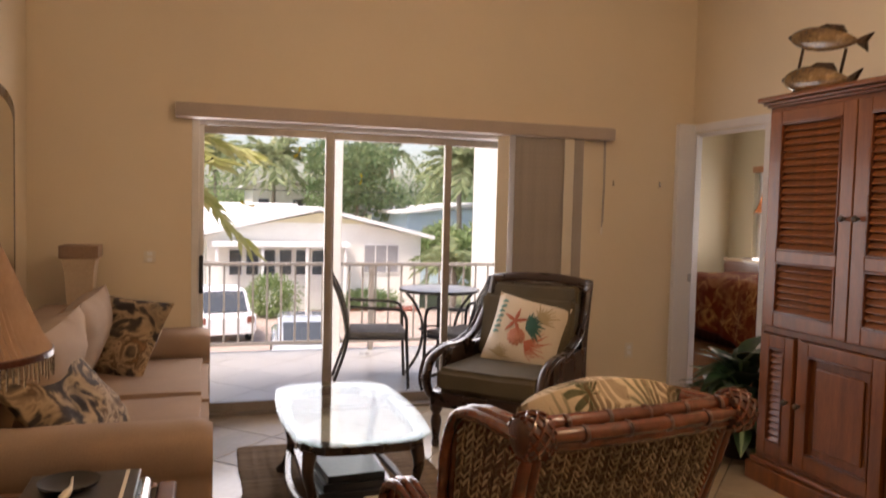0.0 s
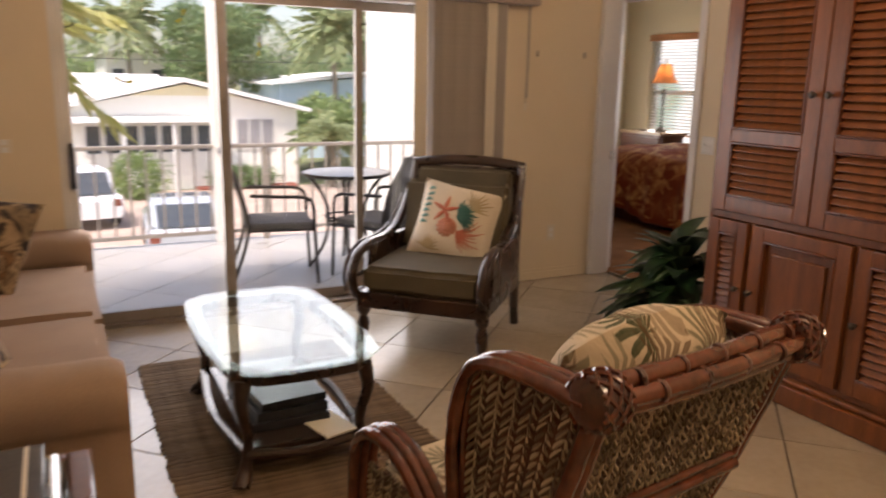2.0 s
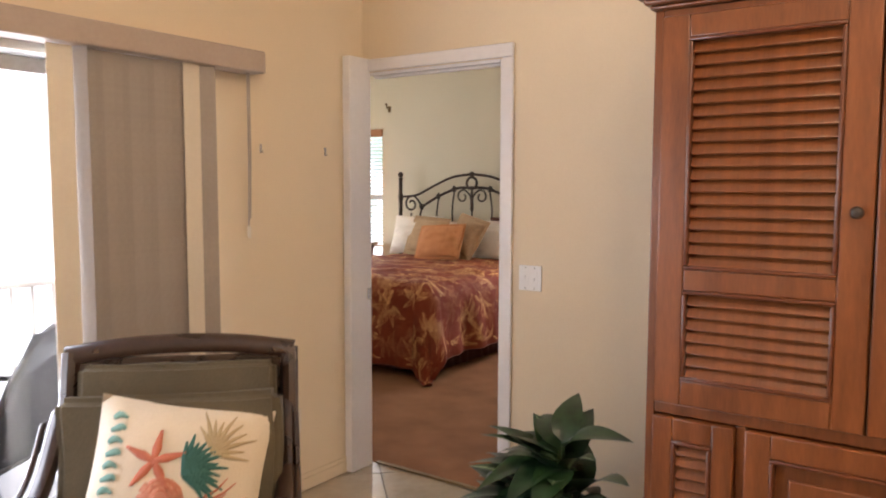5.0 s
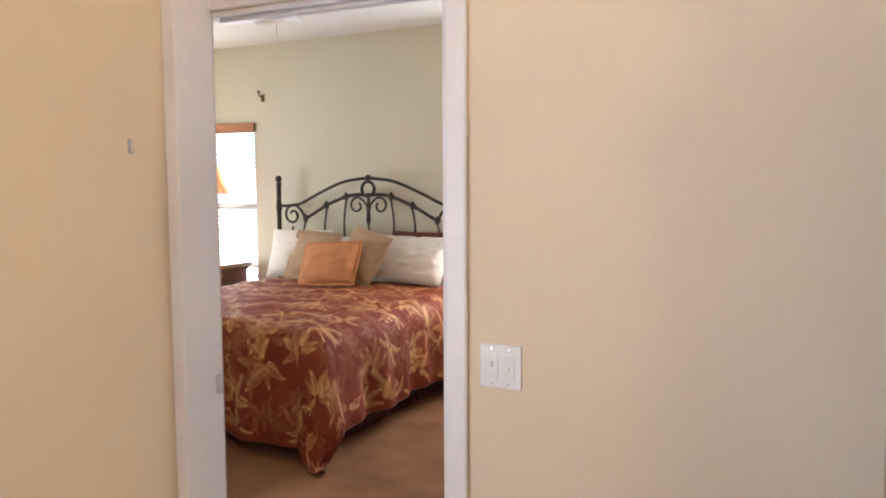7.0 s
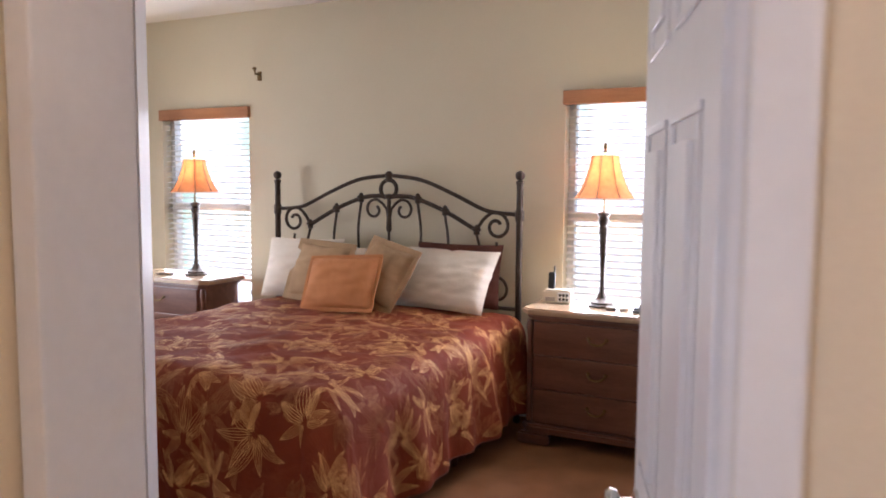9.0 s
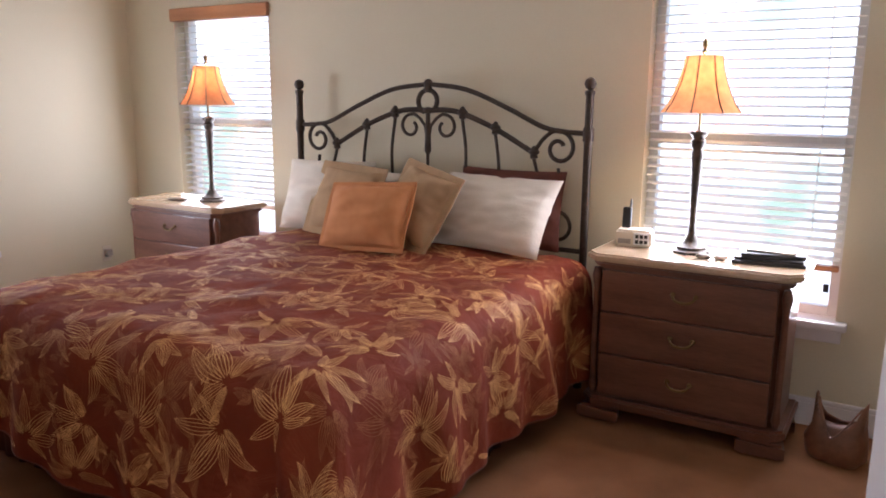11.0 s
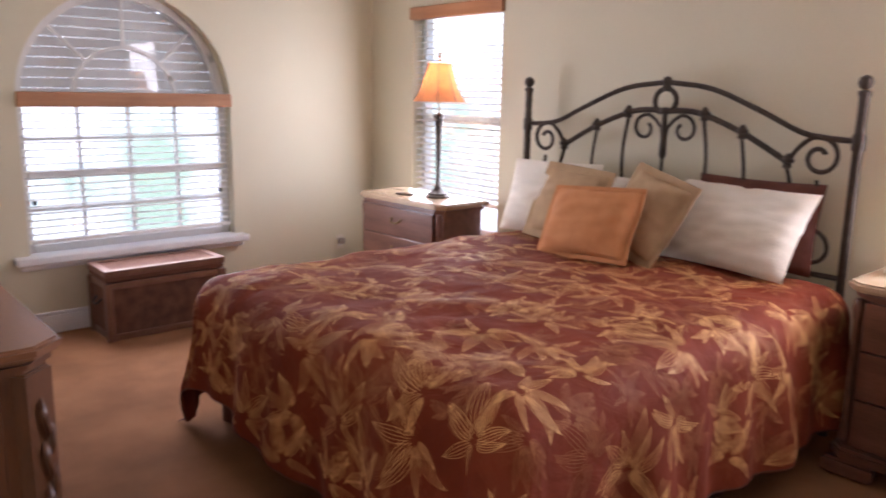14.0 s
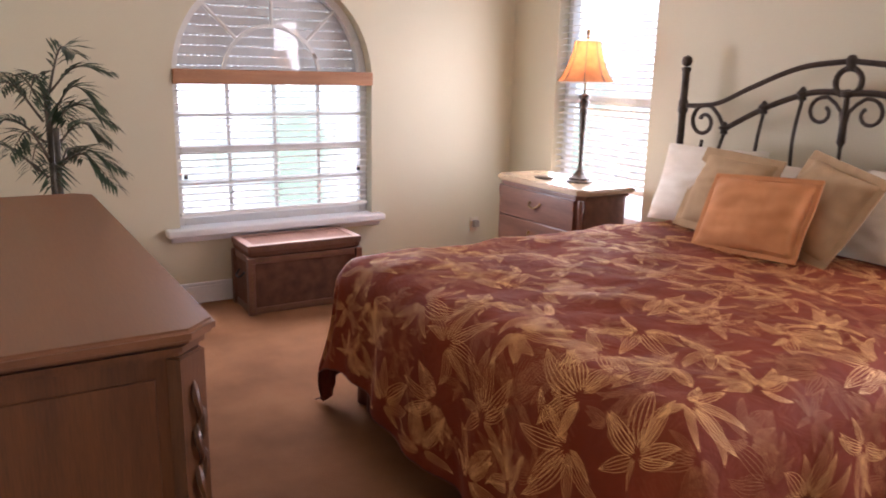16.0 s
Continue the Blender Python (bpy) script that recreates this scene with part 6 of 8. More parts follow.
for sx in (-1, 1):
    for sy in (-1, 1):
        part("leg", tube(smooth_line([(sx * .44, sy * .225, .39), (sx * .455, sy * .235, .30), (sx * .43, sy * .21, .17), (sx * .44, sy * .225, .06), (sx * .475, sy * .25, .002)], 6), [.032 - .012 * math.sin(min(1, i / 24) * math.pi) for i in range(25)], 10), M_DARKWOOD, ct)
part("lower_shelf", box(-.43, .43, -.20, .20, .10, .125, .006), M_DARKWOOD, ct)
for sy in (-1, 1):
    part("shelf_rail", tube(smooth_line([(-.43, sy * .22, .11), (0, sy * .26, .10), (.43, sy * .22, .11)], 8), .018, 8), M_DARKWOOD, ct)
for sx in (-1, 1):
    part("shelf_rail", tube(smooth_line([(sx * .44, -.22, .11), (sx * .47, 0, .10), (sx * .44, .22, .11)], 8), .018, 8), M_DARKWOOD, ct)
bk = thing("book_stack", "stack of dark magazines on the table's lower shelf", "books", pose(1.72, -2.99, .1395))
for i, (w, d, h) in enumerate(((.48, .30, .034), (.45, .28, .034), (.42, .26, .03))):
    part("book", box(-w / 2, w / 2, -d / 2, d / 2, i * .0355, i * .0355 + h, .003), M_NAVY, bk, m=pose(0, 0, 0, 0, 0, 3 * i))
o = solid("magazine", box(-.10, .10, -.07, .07, 0, .008, .002), M_LINEN_W, "folded white magazine on the table's lower shelf", "magazine", pose(2.0, -2.86, .1395, 0, 0, 15))

# ---- armchair ----
ac = thing("armchair", "dark carved wood armchair with olive cushions", "armchair", pose(.889, -1.812, 0, 0, 0, 45))
# local: faces -y, x across
for x in (-.33, .33):
    ax = x if x < 0 else x * .90
    part("front_leg", lathe([(.018, .001), (.026, .02), (.020, .05), (.034, .16), (.022, .20), (.038, .225), (.038, .245), (.03, .26), (.034, .33)], 14, Matrix.Translation((x, -.36, 0))), M_DARKWOOD, ac)
    part("rear_leg", tube(smooth_line([(x, .40, .001), (x, .36, .15), (x, .345, .33)], 5), .026, 8), M_DARKWOOD, ac)
    part("back_post", tube(smooth_line([(x, .345, .30), (x, .35, .55), (x, .40, .80), (x, .445, .955)], 6), .028, 8), M_DARKWOOD, ac)
    # arm: a flat board that sweeps down and curls at the front
    part("arm", tube(smooth_line([(ax * 1.06, .40, .78), (ax * 1.08, .22, .62), (ax * 1.10, .0, .555), (ax * 1.12, -.22, .555), (ax * 1.13, -.36, .51), (ax * 1.13, -.41, .42), (ax * 1.12, -.39, .34), (ax * 1.11, -.33, .29), (ax * 1.08, -.28, .31)], 7), [.036] * 57, 10, .75), M_DARKWOOD, ac, "dark carved scrolling arm")
    part("arm_bead", tube(smooth_line([(ax * 1.18, .36, .76), (ax * 1.20, .22, .635), (ax * 1.22, .0, .575), (ax * 1.24, -.22, .57), (ax * 1.25, -.37, .52), (ax * 1.25, -.425, .42), (ax * 1.24, -.40, .335)], 7), .009, 6), M_DARKWOOD, ac)
    part("side_panel", box(ax * 1.04 - .012, x * 1.04 + .012, -.25, .34, .30, .56, .004), M_DARKWOOD, ac)
    part("scroll_link", tube([(ax * 1.1, -.39, .42), (ax * 1.08, -.30, .42)], .012, 8), M_DARKWOOD, ac)
part("top_rail", tube(smooth_line([(-.345, .445, .945), (-.17, .45, .968), (0, .452, .974), (.17, .45, .968), (.345, .445, .945)], 6), .034, 10, .7), M_DARKWOOD, ac)
part("back_panel", box(-.31, .31, -.012, .012, -.30, .31, .004), M_DARKWOOD, ac, m=pose(0, .40, .63, -9.5, 0, 0))
part("seat_rail", box(-.36, .36, -.39, -.335, .245, .335, .010), M_DARKWOOD, ac)
part("seat_rail", box(-.36, -.31, -.334, .36, .25, .33, .006), M_DARKWOOD, ac)
part("seat_rail", box(.31, .36, -.334, .36, .25, .33, .006), M_DARKWOOD, ac)
part("seat_rail", box(-.309, .309, .33, .36, .25, .33, .006), M_DARKWOOD, ac)
part("seat_deck", box(-.309, .309, -.334, .329, .30, .335, .004), M_OLIVE, ac)
part("seat_cushion", soft_box(-.325, .325, -.40, .28, .337, .475, .05, lump=.010, seed=21), M_OLIVE, ac, "olive box seat cushion")
part("back_cushion", soft_box(-.29, .29, -.045, .045, -.23, .25, .035, lump=.008, seed=22), M_OLIVE, ac, "olive back pad", m=pose(0, .345, .68, -9.5, 0, 0))
part("loose_cushion", soft_box(-.31, .31, -.06, .06, -.20, .20, .05, lump=.012, seed=23), M_OLIVE, ac, "loose olive back cushion", m=pose(0, .235, .665, -13, 0, 0))

# printed shell cushion on the armchair
M_SHELLCLOTH = surface("cream_canvas", (0.62, 0.54, 0.42), (0.70, 0.62, 0.50), 6, 0.85, bump=0.4, grain=160)
inks = {k: plain(k, c, .85) for k, c in {"coral_ink": (.48, .15, .09), "teal_ink": (.035, .12, .10), "pink_ink": (.52, .22, .14), "sand_ink": (.42, .33, .19), "aqua_ink": (.16, .30, .26)}.items()}
am_m = ac.matrix_world
cm = am_m @ pose(-.005, .060, .452, 0, 9, 0) @ pose(0, 0, 0, 90 - 22, 0, 0) @ Matrix.Translation((0, .205, 0)) @ Matrix.Diagonal((.97, .96, .95, 1))
sc = thing("throw_pillow", "cream cushion printed with starfish, shell and coral on the armchair", "cushion", cm)
part("cover", cushion(.50, .47, .15, 18, 2.4, .002, 31), M_SHELLCLOTH, sc)


def on_cushion(x, y):
    u, v = x / .25, y / .235
    return .075 * (max(0, (1 - abs(u) ** 2.4) * (1 - abs(v) ** 2.4))) ** .55 + .0035


def stroke(bm, pts, w):
    """A flat brush stroke lying on the cushion's face."""
    line = [Vector((p.x, p.y, 0)) for p in smooth_line([(x, y, 0) for x, y in pts], 5)]
    prev = None
    for i, q in enumerate(line):
        d = (line[min(i + 1, len(line) - 1)] - line[max(i - 1, 0)]).normalized()
        s = Vector((-d.y, d.x, 0)) * w * (1 - .6 * abs(2 * i / (len(line) - 1) - .8))
        now = [bm.verts.new((p.x, p.y, on_cushion(p.x, p.y))) for p in (q + s, q, q - s)]
        if prev:
            bm.faces.new((prev[0], now[0], now[1], prev[1])), bm.faces.new((prev[1], now[1], now[2], prev[2]))
        prev = now


def print_part(name, ink, strokes):
    bm = bmesh.new()
    for pts, w in strokes:
        stroke(bm, pts, w)
    o = part(name, bm, inks[ink], sc)
    o.modifiers.new("thickness", "SOLIDIFY").thickness = .0015
    return o


random.seed(8)
print_part("starfish_print", "coral_ink", [([(-.065, .055), (-.065 + .088 * math.cos(a), .055 + .088 * math.sin(a))], .013) for a in (0.35, 1.5, 2.75, 4.1, 5.3)])
print_part("shell_print", "pink_ink", [([(-.03 + .062 * math.cos(a), -.045 + .058 * math.sin(a)), (-.03 - .062 * math.cos(a), -.045 - .058 * math.sin(a))], .026) for a in (0, .5, 1.0, 1.5, 2.0, 2.6)])
print_part("shell_stripe", "coral_ink", [([(-.03 + r * math.cos(a), -.042 + r * math.sin(a)) for a in (.3, 1.2, 2.1, 3.0)], .0025) for r in (.02, .034, .048)])
print_part("fern_print", "teal_ink", [([(.02, .02), (.02 + r * .5 * math.cos(a), .02 + r * .5 * math.sin(a) + .012), (.02 + r * math.cos(a), .02 + r * math.sin(a))], .0095) for a, r in [(-.75 + .17 * i, random.uniform(.095, .125)) for i in range(15)]])
print_part("coral_print", "coral_ink", [([(.03, -.06), (.03 + r * .6 * math.cos(a), -.06 + r * .6 * math.sin(a)), (.03 + r * math.cos(a + .15), -.06 + r * math.sin(a + .15))], .0045) for a, r in [(-1.15 + .15 * i, random.uniform(.12, .18)) for i in range(12)]])
print_part("seaweed_print", "sand_ink", [([(-.12, -.19), (-.12 + .5 * r * math.cos(a), -.19 + .6 * r * math.sin(a)), (-.12 + r * math.cos(a), -.19 + r * math.sin(a))], .007) for a, r in [(.1 + .3 * i, random.uniform(.06, .09)) for i in range(10)]])
print_part("branch_print", "sand_ink", [([(.09, .09), (.09 + .5 * r * math.cos(a), .09 + .6 * r * math.sin(a)), (.09 + r * math.cos(a), .09 + r * math.sin(a))], .007) for a, r in [(-.1 + .25 * i, random.uniform(.08, .13)) for i in range(10)]])
for i in range(7):
    y = -.045 + .035 * i
    print_part("sprig_print", "aqua_ink", [([(-.20, y), (-.182 + .012 * (i % 2), y + .012), (-.16, y + .004)], .011)])

# ---- rattan armchair ----
rc = thing("rattan_armchair", "glossy red-brown rattan armchair with woven back panels", "armchair", pose(3.235, -2.69, 0, 0, 0, -81) @ Matrix.Diagonal((.90, 1.04, 1.03, 1)))
# local: faces -y; the back's top is at +y


def poles(pts, name, rows, r=.0165, parent=None, label=""):
    """Several poles side by side along one line; rows: offsets (x, y, z)."""
    for ox, oy, oz in rows:
        line = smooth_line([(x + ox, y + oy, z + oz) for x, y, z in pts], 8)
        part(name, tube(line, [r * (1 + .10 * (1 if i % 9 == 4 else 0)) for i in range(len(line))], 9), M_RATTAN, parent or rc, label)


for s in (-1, 1):
    x = s * .335
    side = [(0, 0, 0), (s * .030, 0, -.004), (s * -.030, 0, -.004)]
    # arm: from the front foot up, over the rest, down and up again to the top of the back
    poles([(x, -.38, .02), (x, -.40, .30), (x, -.38, .50), (x, -.30, .565), (x, -.18, .545), (x, -.08, .47), (x, -.02, .45), (x, .02, .52), (x, .015, .68), (x, .045, .82), (x, .13, .885), (x, .37, .895)], "arm_pole", side, .0165, label="bundled rattan poles bent into an arm")
    poles([(x, .37, .89), (x * .97, .27, .60), (x * .91, .165, .30), (x * .89, .19, .02)], "back_leg", [(0, 0, 0), (s * -.028, 0, 0)], .018)
    part("corner_binding", lathe([(.028, -.045), (.046, -.032), (.051, 0), (.046, .032), (.028, .045)], 14, pose(x, .372, .893, 0, 90, 0)), M_WRAP, rc, "woven corner binding")
    for k in range(9):
        for w in (-1, 1):
            part("braid_strand", tube([(.0515 * math.cos(a) * c, .0515 * math.sin(a) * c, h) for a, c, h in [(2 * math.pi * k / 9 + w * t * .9, 1 - .13 * abs(t) ** 2.2, t * .038) for t in (-1, -.6, -.2, .2, .6, 1)]], .0045, 5), M_RATTAN, rc, m=pose(x, .372, .893, 0, 90, 0))
    for z, y in ((.30, -.402), (.47, .02), (.62, .088)):
        part("binding", lathe([(.050, -.012), (.054, 0), (.050, .012)], 12, pose(x, y, z)), M_WRAP, rc) if z == .30 else None
    poles([(x, -.38, .16), (x * .90, .17, .16)], "stretcher", [(0, 0, 0)], .014)
    poles([(x, -.37, .28), (x * .91, .165, .28)], "seat_rail", [(0, 0, 0), (0, 0, .03)], .015)
poles([(-.335, .372, .893), (0, .385, .893), (.335, .372, .893)], "top_rail", [(0, 0, .024), (0, .022, .002), (0, .006, -.022), (0, -.02, .008)], .0175, label="four bundled poles along the top of the back")
for i in range(9):
    part("binding", lathe([(.0192, -.006), (.0205, 0), (.0192, .006)], 9, pose(-.26 + i * .065 + .015 * math.sin(i * 3), .383 + (.022 if i % 2 else .0), .917 if i % 2 == 0 else .895, 0, 90, 0)), M_WRAP, rc)
poles([(-.31, .275, .60), (.31, .275, .60)], "cross_rail", [(0, 0, 0), (0, .004, -.027)], .013)
poles([(-.295, .18, .33), (.295, .18, .33)], "cross_rail", [(0, 0, 0), (0, .0, -.027)], .013)
poles([(-.33, -.385, .29), (.33, -.385, .29)], "front_rail", [(0, 0, 0), (0, 0, .03)], .015)
poles([(-.33, -.38, .15), (.33, -.38, .15)], "front_stretcher", [(0, 0, 0)], .014)


def weave(name, corners, nu, nv, faces=(1, -1)):
    """A herringbone of short strands over a four-cornered panel."""
    a, b, c, d = [Vector(q) for q in corners]
    nrm = (b - a).cross(d - a).normalized()
    bm = bmesh.new()
    for i in range(nu):
        for j in range(nv):
            u, v = (i + .5) / nu, (j + .5) / nv
            q = (a * (1 - u) + b * u) * (1 - v) + (d * (1 - u) + c * u) * v
            du, dv = (b - a) / nu, (d - a) / nv
            w = (du * (.62 if i % 2 else -.62) + dv * .95)
            for f in faces:
                line = [q - w * .75 - nrm * .001 * f, q + nrm * .007 * f, q + w * .75 - nrm * .001 * f]
                add_tube(bm, line, [.0045, .0065, .0045], 5, .6)
    o = part(name, bm, M_WEAVE2, rc, "two-tone herringbone woven panel")
    part("panel_lining", panel_sheet(a, b, c, d, nrm * .0015), M_WRAP, o)
    return o


def panel_sheet(a, b, c, d, off):
    bm = bmesh.new()
    lo, hi = [bm.verts.new(q + off) for q in (a, b, c, d)], [bm.verts.new(q - off) for q in (a, b, c, d)]
    bm.faces.new(lo), bm.faces.new(hi[::-1])
    for i in range(4):
        bm.faces.new((lo[i], hi[i], hi[(i + 1) % 4], lo[(i + 1) % 4]))
    return bm


def strand_mat():
    m, n, l, b = shader("two_tone_seagrass")
    g = n.new("ShaderNodeNewGeometry")
    r = ramp_node(n, [(0.0, (0.07, 0.044, 0.027)), (0.40, (0.16, 0.112, 0.07)), (0.6, (0.35, 0.28, 0.185)), (1.0, (0.48, 0.40, 0.28))])
    l.new(g.outputs["Random Per Island"], r.inputs[0]), l.new(r.outputs[0], b.inputs["Base Color"])
    b.inputs["Roughness"].default_value = 0.5
    return m


M_WEAVE2 = strand_mat()
weave("back_weave", [(.305, .36, .855), (-.305, .36, .855), (-.298, .288, .625), (.298, .288, .625)], 34, 14)
weave("back_weave", [(.296, .268, .575), (-.296, .268, .575), (-.28, .192, .355), (.28, .192, .355)], 34, 13)
for s in (-1, 1):
    k = [(s * .335, .35, .878), (s * .335, .045, .845), (s * .335, .02, .48), (s * .32, .225, .49)]
    weave("wing_weave", k if s > 0 else [k[1], k[0], k[3], k[2]], 12, 18)
    k = [(s * .318, .205, .45), (s * .335, -.36, .46), (s * .335, -.37, .32), (s * .305, .17, .32)]
    weave("side_weave", k if s > 0 else [k[1], k[0], k[3], k[2]], 30, 9)
part("seat_deck", box(-.28, .28, -.36, .155, .30, .325, .005), M_WRAP, rc)
part("seat_cushion", soft_box(-.285, .285, -.385, .11, .33, .45, .045, lump=.01, seed=41), M_PALMPRINT, rc, "palm print seat cushion")
back = cushion(.57, .53, .25, 18, 2.6, .010, 42)
for v in back.verts:
    if v.co.y > 0:
        v.co.y += .075 * (1 - (v.co.x / .285) ** 2) * v.co.y / .265
part("back_cushion", back, M_PALMPRINT, rc, "palm frond print back cushion", m=pose(0, .155, .665, 71, 0, 0))

# ---- plants in the living room ----
def leaf_mat(name, dark, light, stripe=None):
    m, n, l, b = shader(name)
    uv, sp_ = n.new("ShaderNodeUVMap"), n.new("ShaderNodeSeparateXYZ")
    l.new(uv.outputs[0], sp_.inputs[0])
    co, no = n.new("ShaderNodeTexCoord"), n.new("ShaderNodeTexNoise")
    no.inputs["Scale"].default_value = 22
    l.new(co.outputs["Object"], no.inputs[0])
    base = ramp_node(n, [(0.3, dark), (0.7, light)])
    l.new(no.outputs[0], base.inputs[0])
    out = base.outputs[0]
    if stripe:
        k = n.new("ShaderNodeMath")
        k.operation = "ABSOLUTE"
        l.new(sp_.outputs[0], k.inputs[0])
        ad = n.new("ShaderNodeMath")
        ad.operation = "MULTIPLY_ADD"
        ad.inputs[1].default_value = 0.25
        l.new(no.outputs[0], ad.inputs[0]), l.new(k.outputs[0], ad.inputs[2])
        r = ramp_node(n, [(0.28, (1, 1, 1)), (0.40, (0, 0, 0))])
        l.new(ad.outputs[0], r.inputs[0])
        mx = n.new("ShaderNodeMix")
        mx.data_type = "RGBA"
        mx.inputs["B"].default_value = (*stripe, 1)
        l.new(r.outputs[0], mx.inputs["Factor"]), l.new(out, mx.inputs["A"])
        out = mx.outputs["Result"]
    l.new(out, b.inputs["Base Color"])
    b.inputs["Roughness"].default_value = 0.35
    return m


M_DUMB = leaf_mat("variegated_leaf", (0.010, 0.032, 0.012), (0.030, 0.085, 0.030), (0.30, 0.42, 0.24))
M_DUMBD = leaf_mat("deep_green_leaf", (0.006, 0.022, 0.009), (0.022, 0.062, 0.022))
M_STRAPLEAF = leaf_mat("olive_strap_leaf", (0.018, 0.028, 0.016), (0.055, 0.075, 0.042))


def blade(ln, w, curl, fold=.25, n=7):
    """One leaf along +x with a folded midrib."""
    bm = bmesh.new()
    uvl_ = bm.loops.layers.uv.new("UVMap")
    rows = []
    for i in range(n + 1):
        t = i / n
        hw = w / 2 * (math.sin(math.pi * t ** .75) ** .9 + .015)
        x, z = ln * (t - .08 * curl * t * t), -ln * curl * t ** 2 * .55
        rows.append([bm.verts.new((x, y * hw, z + abs(y) * hw * fold)) for y in (-1, -.5, 0, .5, 1)])
    for i in range(n):
        for k in range(4):
            fc = bm.faces.new((rows[i][k], rows[i + 1][k], rows[i + 1][k + 1], rows[i][k + 1]))
            for lp, (a, c) in zip(fc.loops, ((i, k), (i + 1, k), (i + 1, k + 1), (i, k + 1))):
                lp[uvl_].uv = ((c - 2) / 2, a / n)
    return bm


def leafy(name, label, m, count, h0, h1, spread_r, ln, w, curl, mats, seed, pot_r=.13, pot_h=.20, away=None):
    random.seed(seed)
    o = thing(name, label, "plant", m)
    part("pot", lathe([(pot_r * .75, 0), (pot_r * .8, .01), (pot_r, pot_h), (pot_r * 1.06, pot_h + .005), (pot_r * 1.06, pot_h + .02), (pot_r * .95, pot_h + .02), (pot_r * .93, pot_h - .03)], 20), M_POT, o)
    part("soil", lathe([(pot_r * .93, pot_h - .03), (.01, pot_h - .02)], 16), M_STONE, o)
    shapes = [finish("leaf", blade(ln * s, w * s, c), mt, True) for s, c, mt in ((1, curl, mats[-1]), (.85, curl * 1.4, mats[-1]), (1.1, curl * .7, mats[-1]), (.8, curl, mats[0]))]
    for k in range(count):
        a = k * 2.399 + random.uniform(-.3, .3)
        t = (k + .5) / count
        if away is not None and math.cos(a - away) < -.55:
            a += math.pi * .7
        r, h = spread_r * (1 - t) ** .7 * random.uniform(.5, 1), h0 + (h1 - h0) * t * random.uniform(.85, 1.1)
        q = Vector((r * .6 * math.cos(a), r * .6 * math.sin(a), h))
        st = part("stem", tube(smooth_line([(.02 * math.cos(a), .02 * math.sin(a), pot_h - .03), (q.x * .5, q.y * .5, h * .6), q], 4), .0045, 5), M_DUMBD, o)
        lf = new("leaf", shapes[k % 4])
        lf.parent = st
        lf.matrix_local = Matrix.Translation(q) @ pose(0, 0, 0, random.uniform(-15, 15), -random.uniform(-30, 35) - 40 * t, math.degrees(a) + random.uniform(-20, 20))
    return o


leafy("dumb_cane", "bushy variegated dumb cane in a pot beside the armoire", pose(1.46, -.60, 0), 130, .10, .54, .46, .25, .125, 1.1, (M_DUMB, M_DUMBD), 3, .13, .17, math.radians(215))
leafy("potted_strap_plant", "arching strap-leaved plant in a pot beside the armoire", pose(3.36, -.42, 0), 52, .18, .46, .16, .38, .075, 1.1, (M_STRAPLEAF, M_STRAPLEAF), 4, .12, .22, math.radians(290))
cd = solid("power_cord", tube(smooth_line([(3.06, -.10, .30), (3.10, -.16, .16), (3.07, -.26, .05), (3.12, -.34, .006), (3.22, -.30, .006)], 6), .0035, 6), M_BLACK, "black power cord hanging beside the armoire", "cable")

# two warm bowl lights added out of view to fill the living room
M_BOWL = plain("added_glow_bowl", (1.0, 0.74, 0.42), 0.5, glow=4)
for x, y in ((2.7, -2.3), (4.6, -1.75)):
    cl = thing("added_ceiling_light", "added warm bowl light, out of view, filling the living room", "ceiling light", pose(x, y, 0), "ceiling lights")
    part("canopy", lathe([(.09, HALL - .001), (.09, HALL - .03), (.012, HALL - .05), (.012, HALL - .42)], 18), M_BRASS, cl)
    part("bowl", lathe([(.20, HALL - .40), (.19, HALL - .45), (.13, HALL - .51), (.02, HALL - .535)], 24), M_BOWL, cl, "glowing bowl of the added light")
    lamp("added_fill_bulb", "POINT", 9 if x < 4 else 26, (1.0, 0.77, 0.53), Matrix.Translation((x, y, HALL - .62)), r=.12)

# ---- balcony ----
M_RAIL = surface("taupe_painted_rail", (0.24, 0.215, 0.19), (0.30, 0.27, 0.24), 6, 0.45, bump=0.1)
M_MESH = surface("charcoal_sling", (0.018, 0.018, 0.020), (0.04, 0.04, 0.042), 9, 0.6, bump=0.5, grain=200)
M_FRAMEMETAL = surface("dark_bronze_metal", (0.022, 0.019, 0.017), (0.05, 0.043, 0.038), 9, 0.4, 0.6, bump=0.1)
M_CUSH = surface("grey_seat_pad", (0.11, 0.105, 0.10), (0.16, 0.155, 0.145), 9, 0.8, bump=0.4)
RX, RZ = -2.42, 0.845
rl = thing("balcony_railing", "taupe metal railing with thin upright pickets along the balcony", "railing", kind="structure")
part("top_rail", box(RX - .03, RX + .03, -5.6, -.101, RZ - .035, RZ, .008), M_RAIL, rl)
part("bottom_rail", box(RX - .018, RX + .018, -5.6, -.101, .03, .065, .005), M_RAIL, rl)
pk = finish("picket", add_box(bmesh.new(), -.009, .009, -.009, .009, .0655, RZ - .0355, .002), M_RAIL, True)
for i in range(40):
    o = new("picket", pk)
    o.parent, o.matrix_local = rl, pose(RX, -.20 - i * .135, 0)
for y in (-5.5, -3.75, -2.0, -.15):
    part("post", box(RX - .025, RX + .025, y - .025, y + .025, -.048, RZ - .0355, .004), M_RAIL, rl)
solid("balcony_column", box(RX - .075, RX + .06, -2.46, -2.32, -.048, 2.749, .008), M_STUCCO, "white column at the balcony railing", "column", kind="structure")
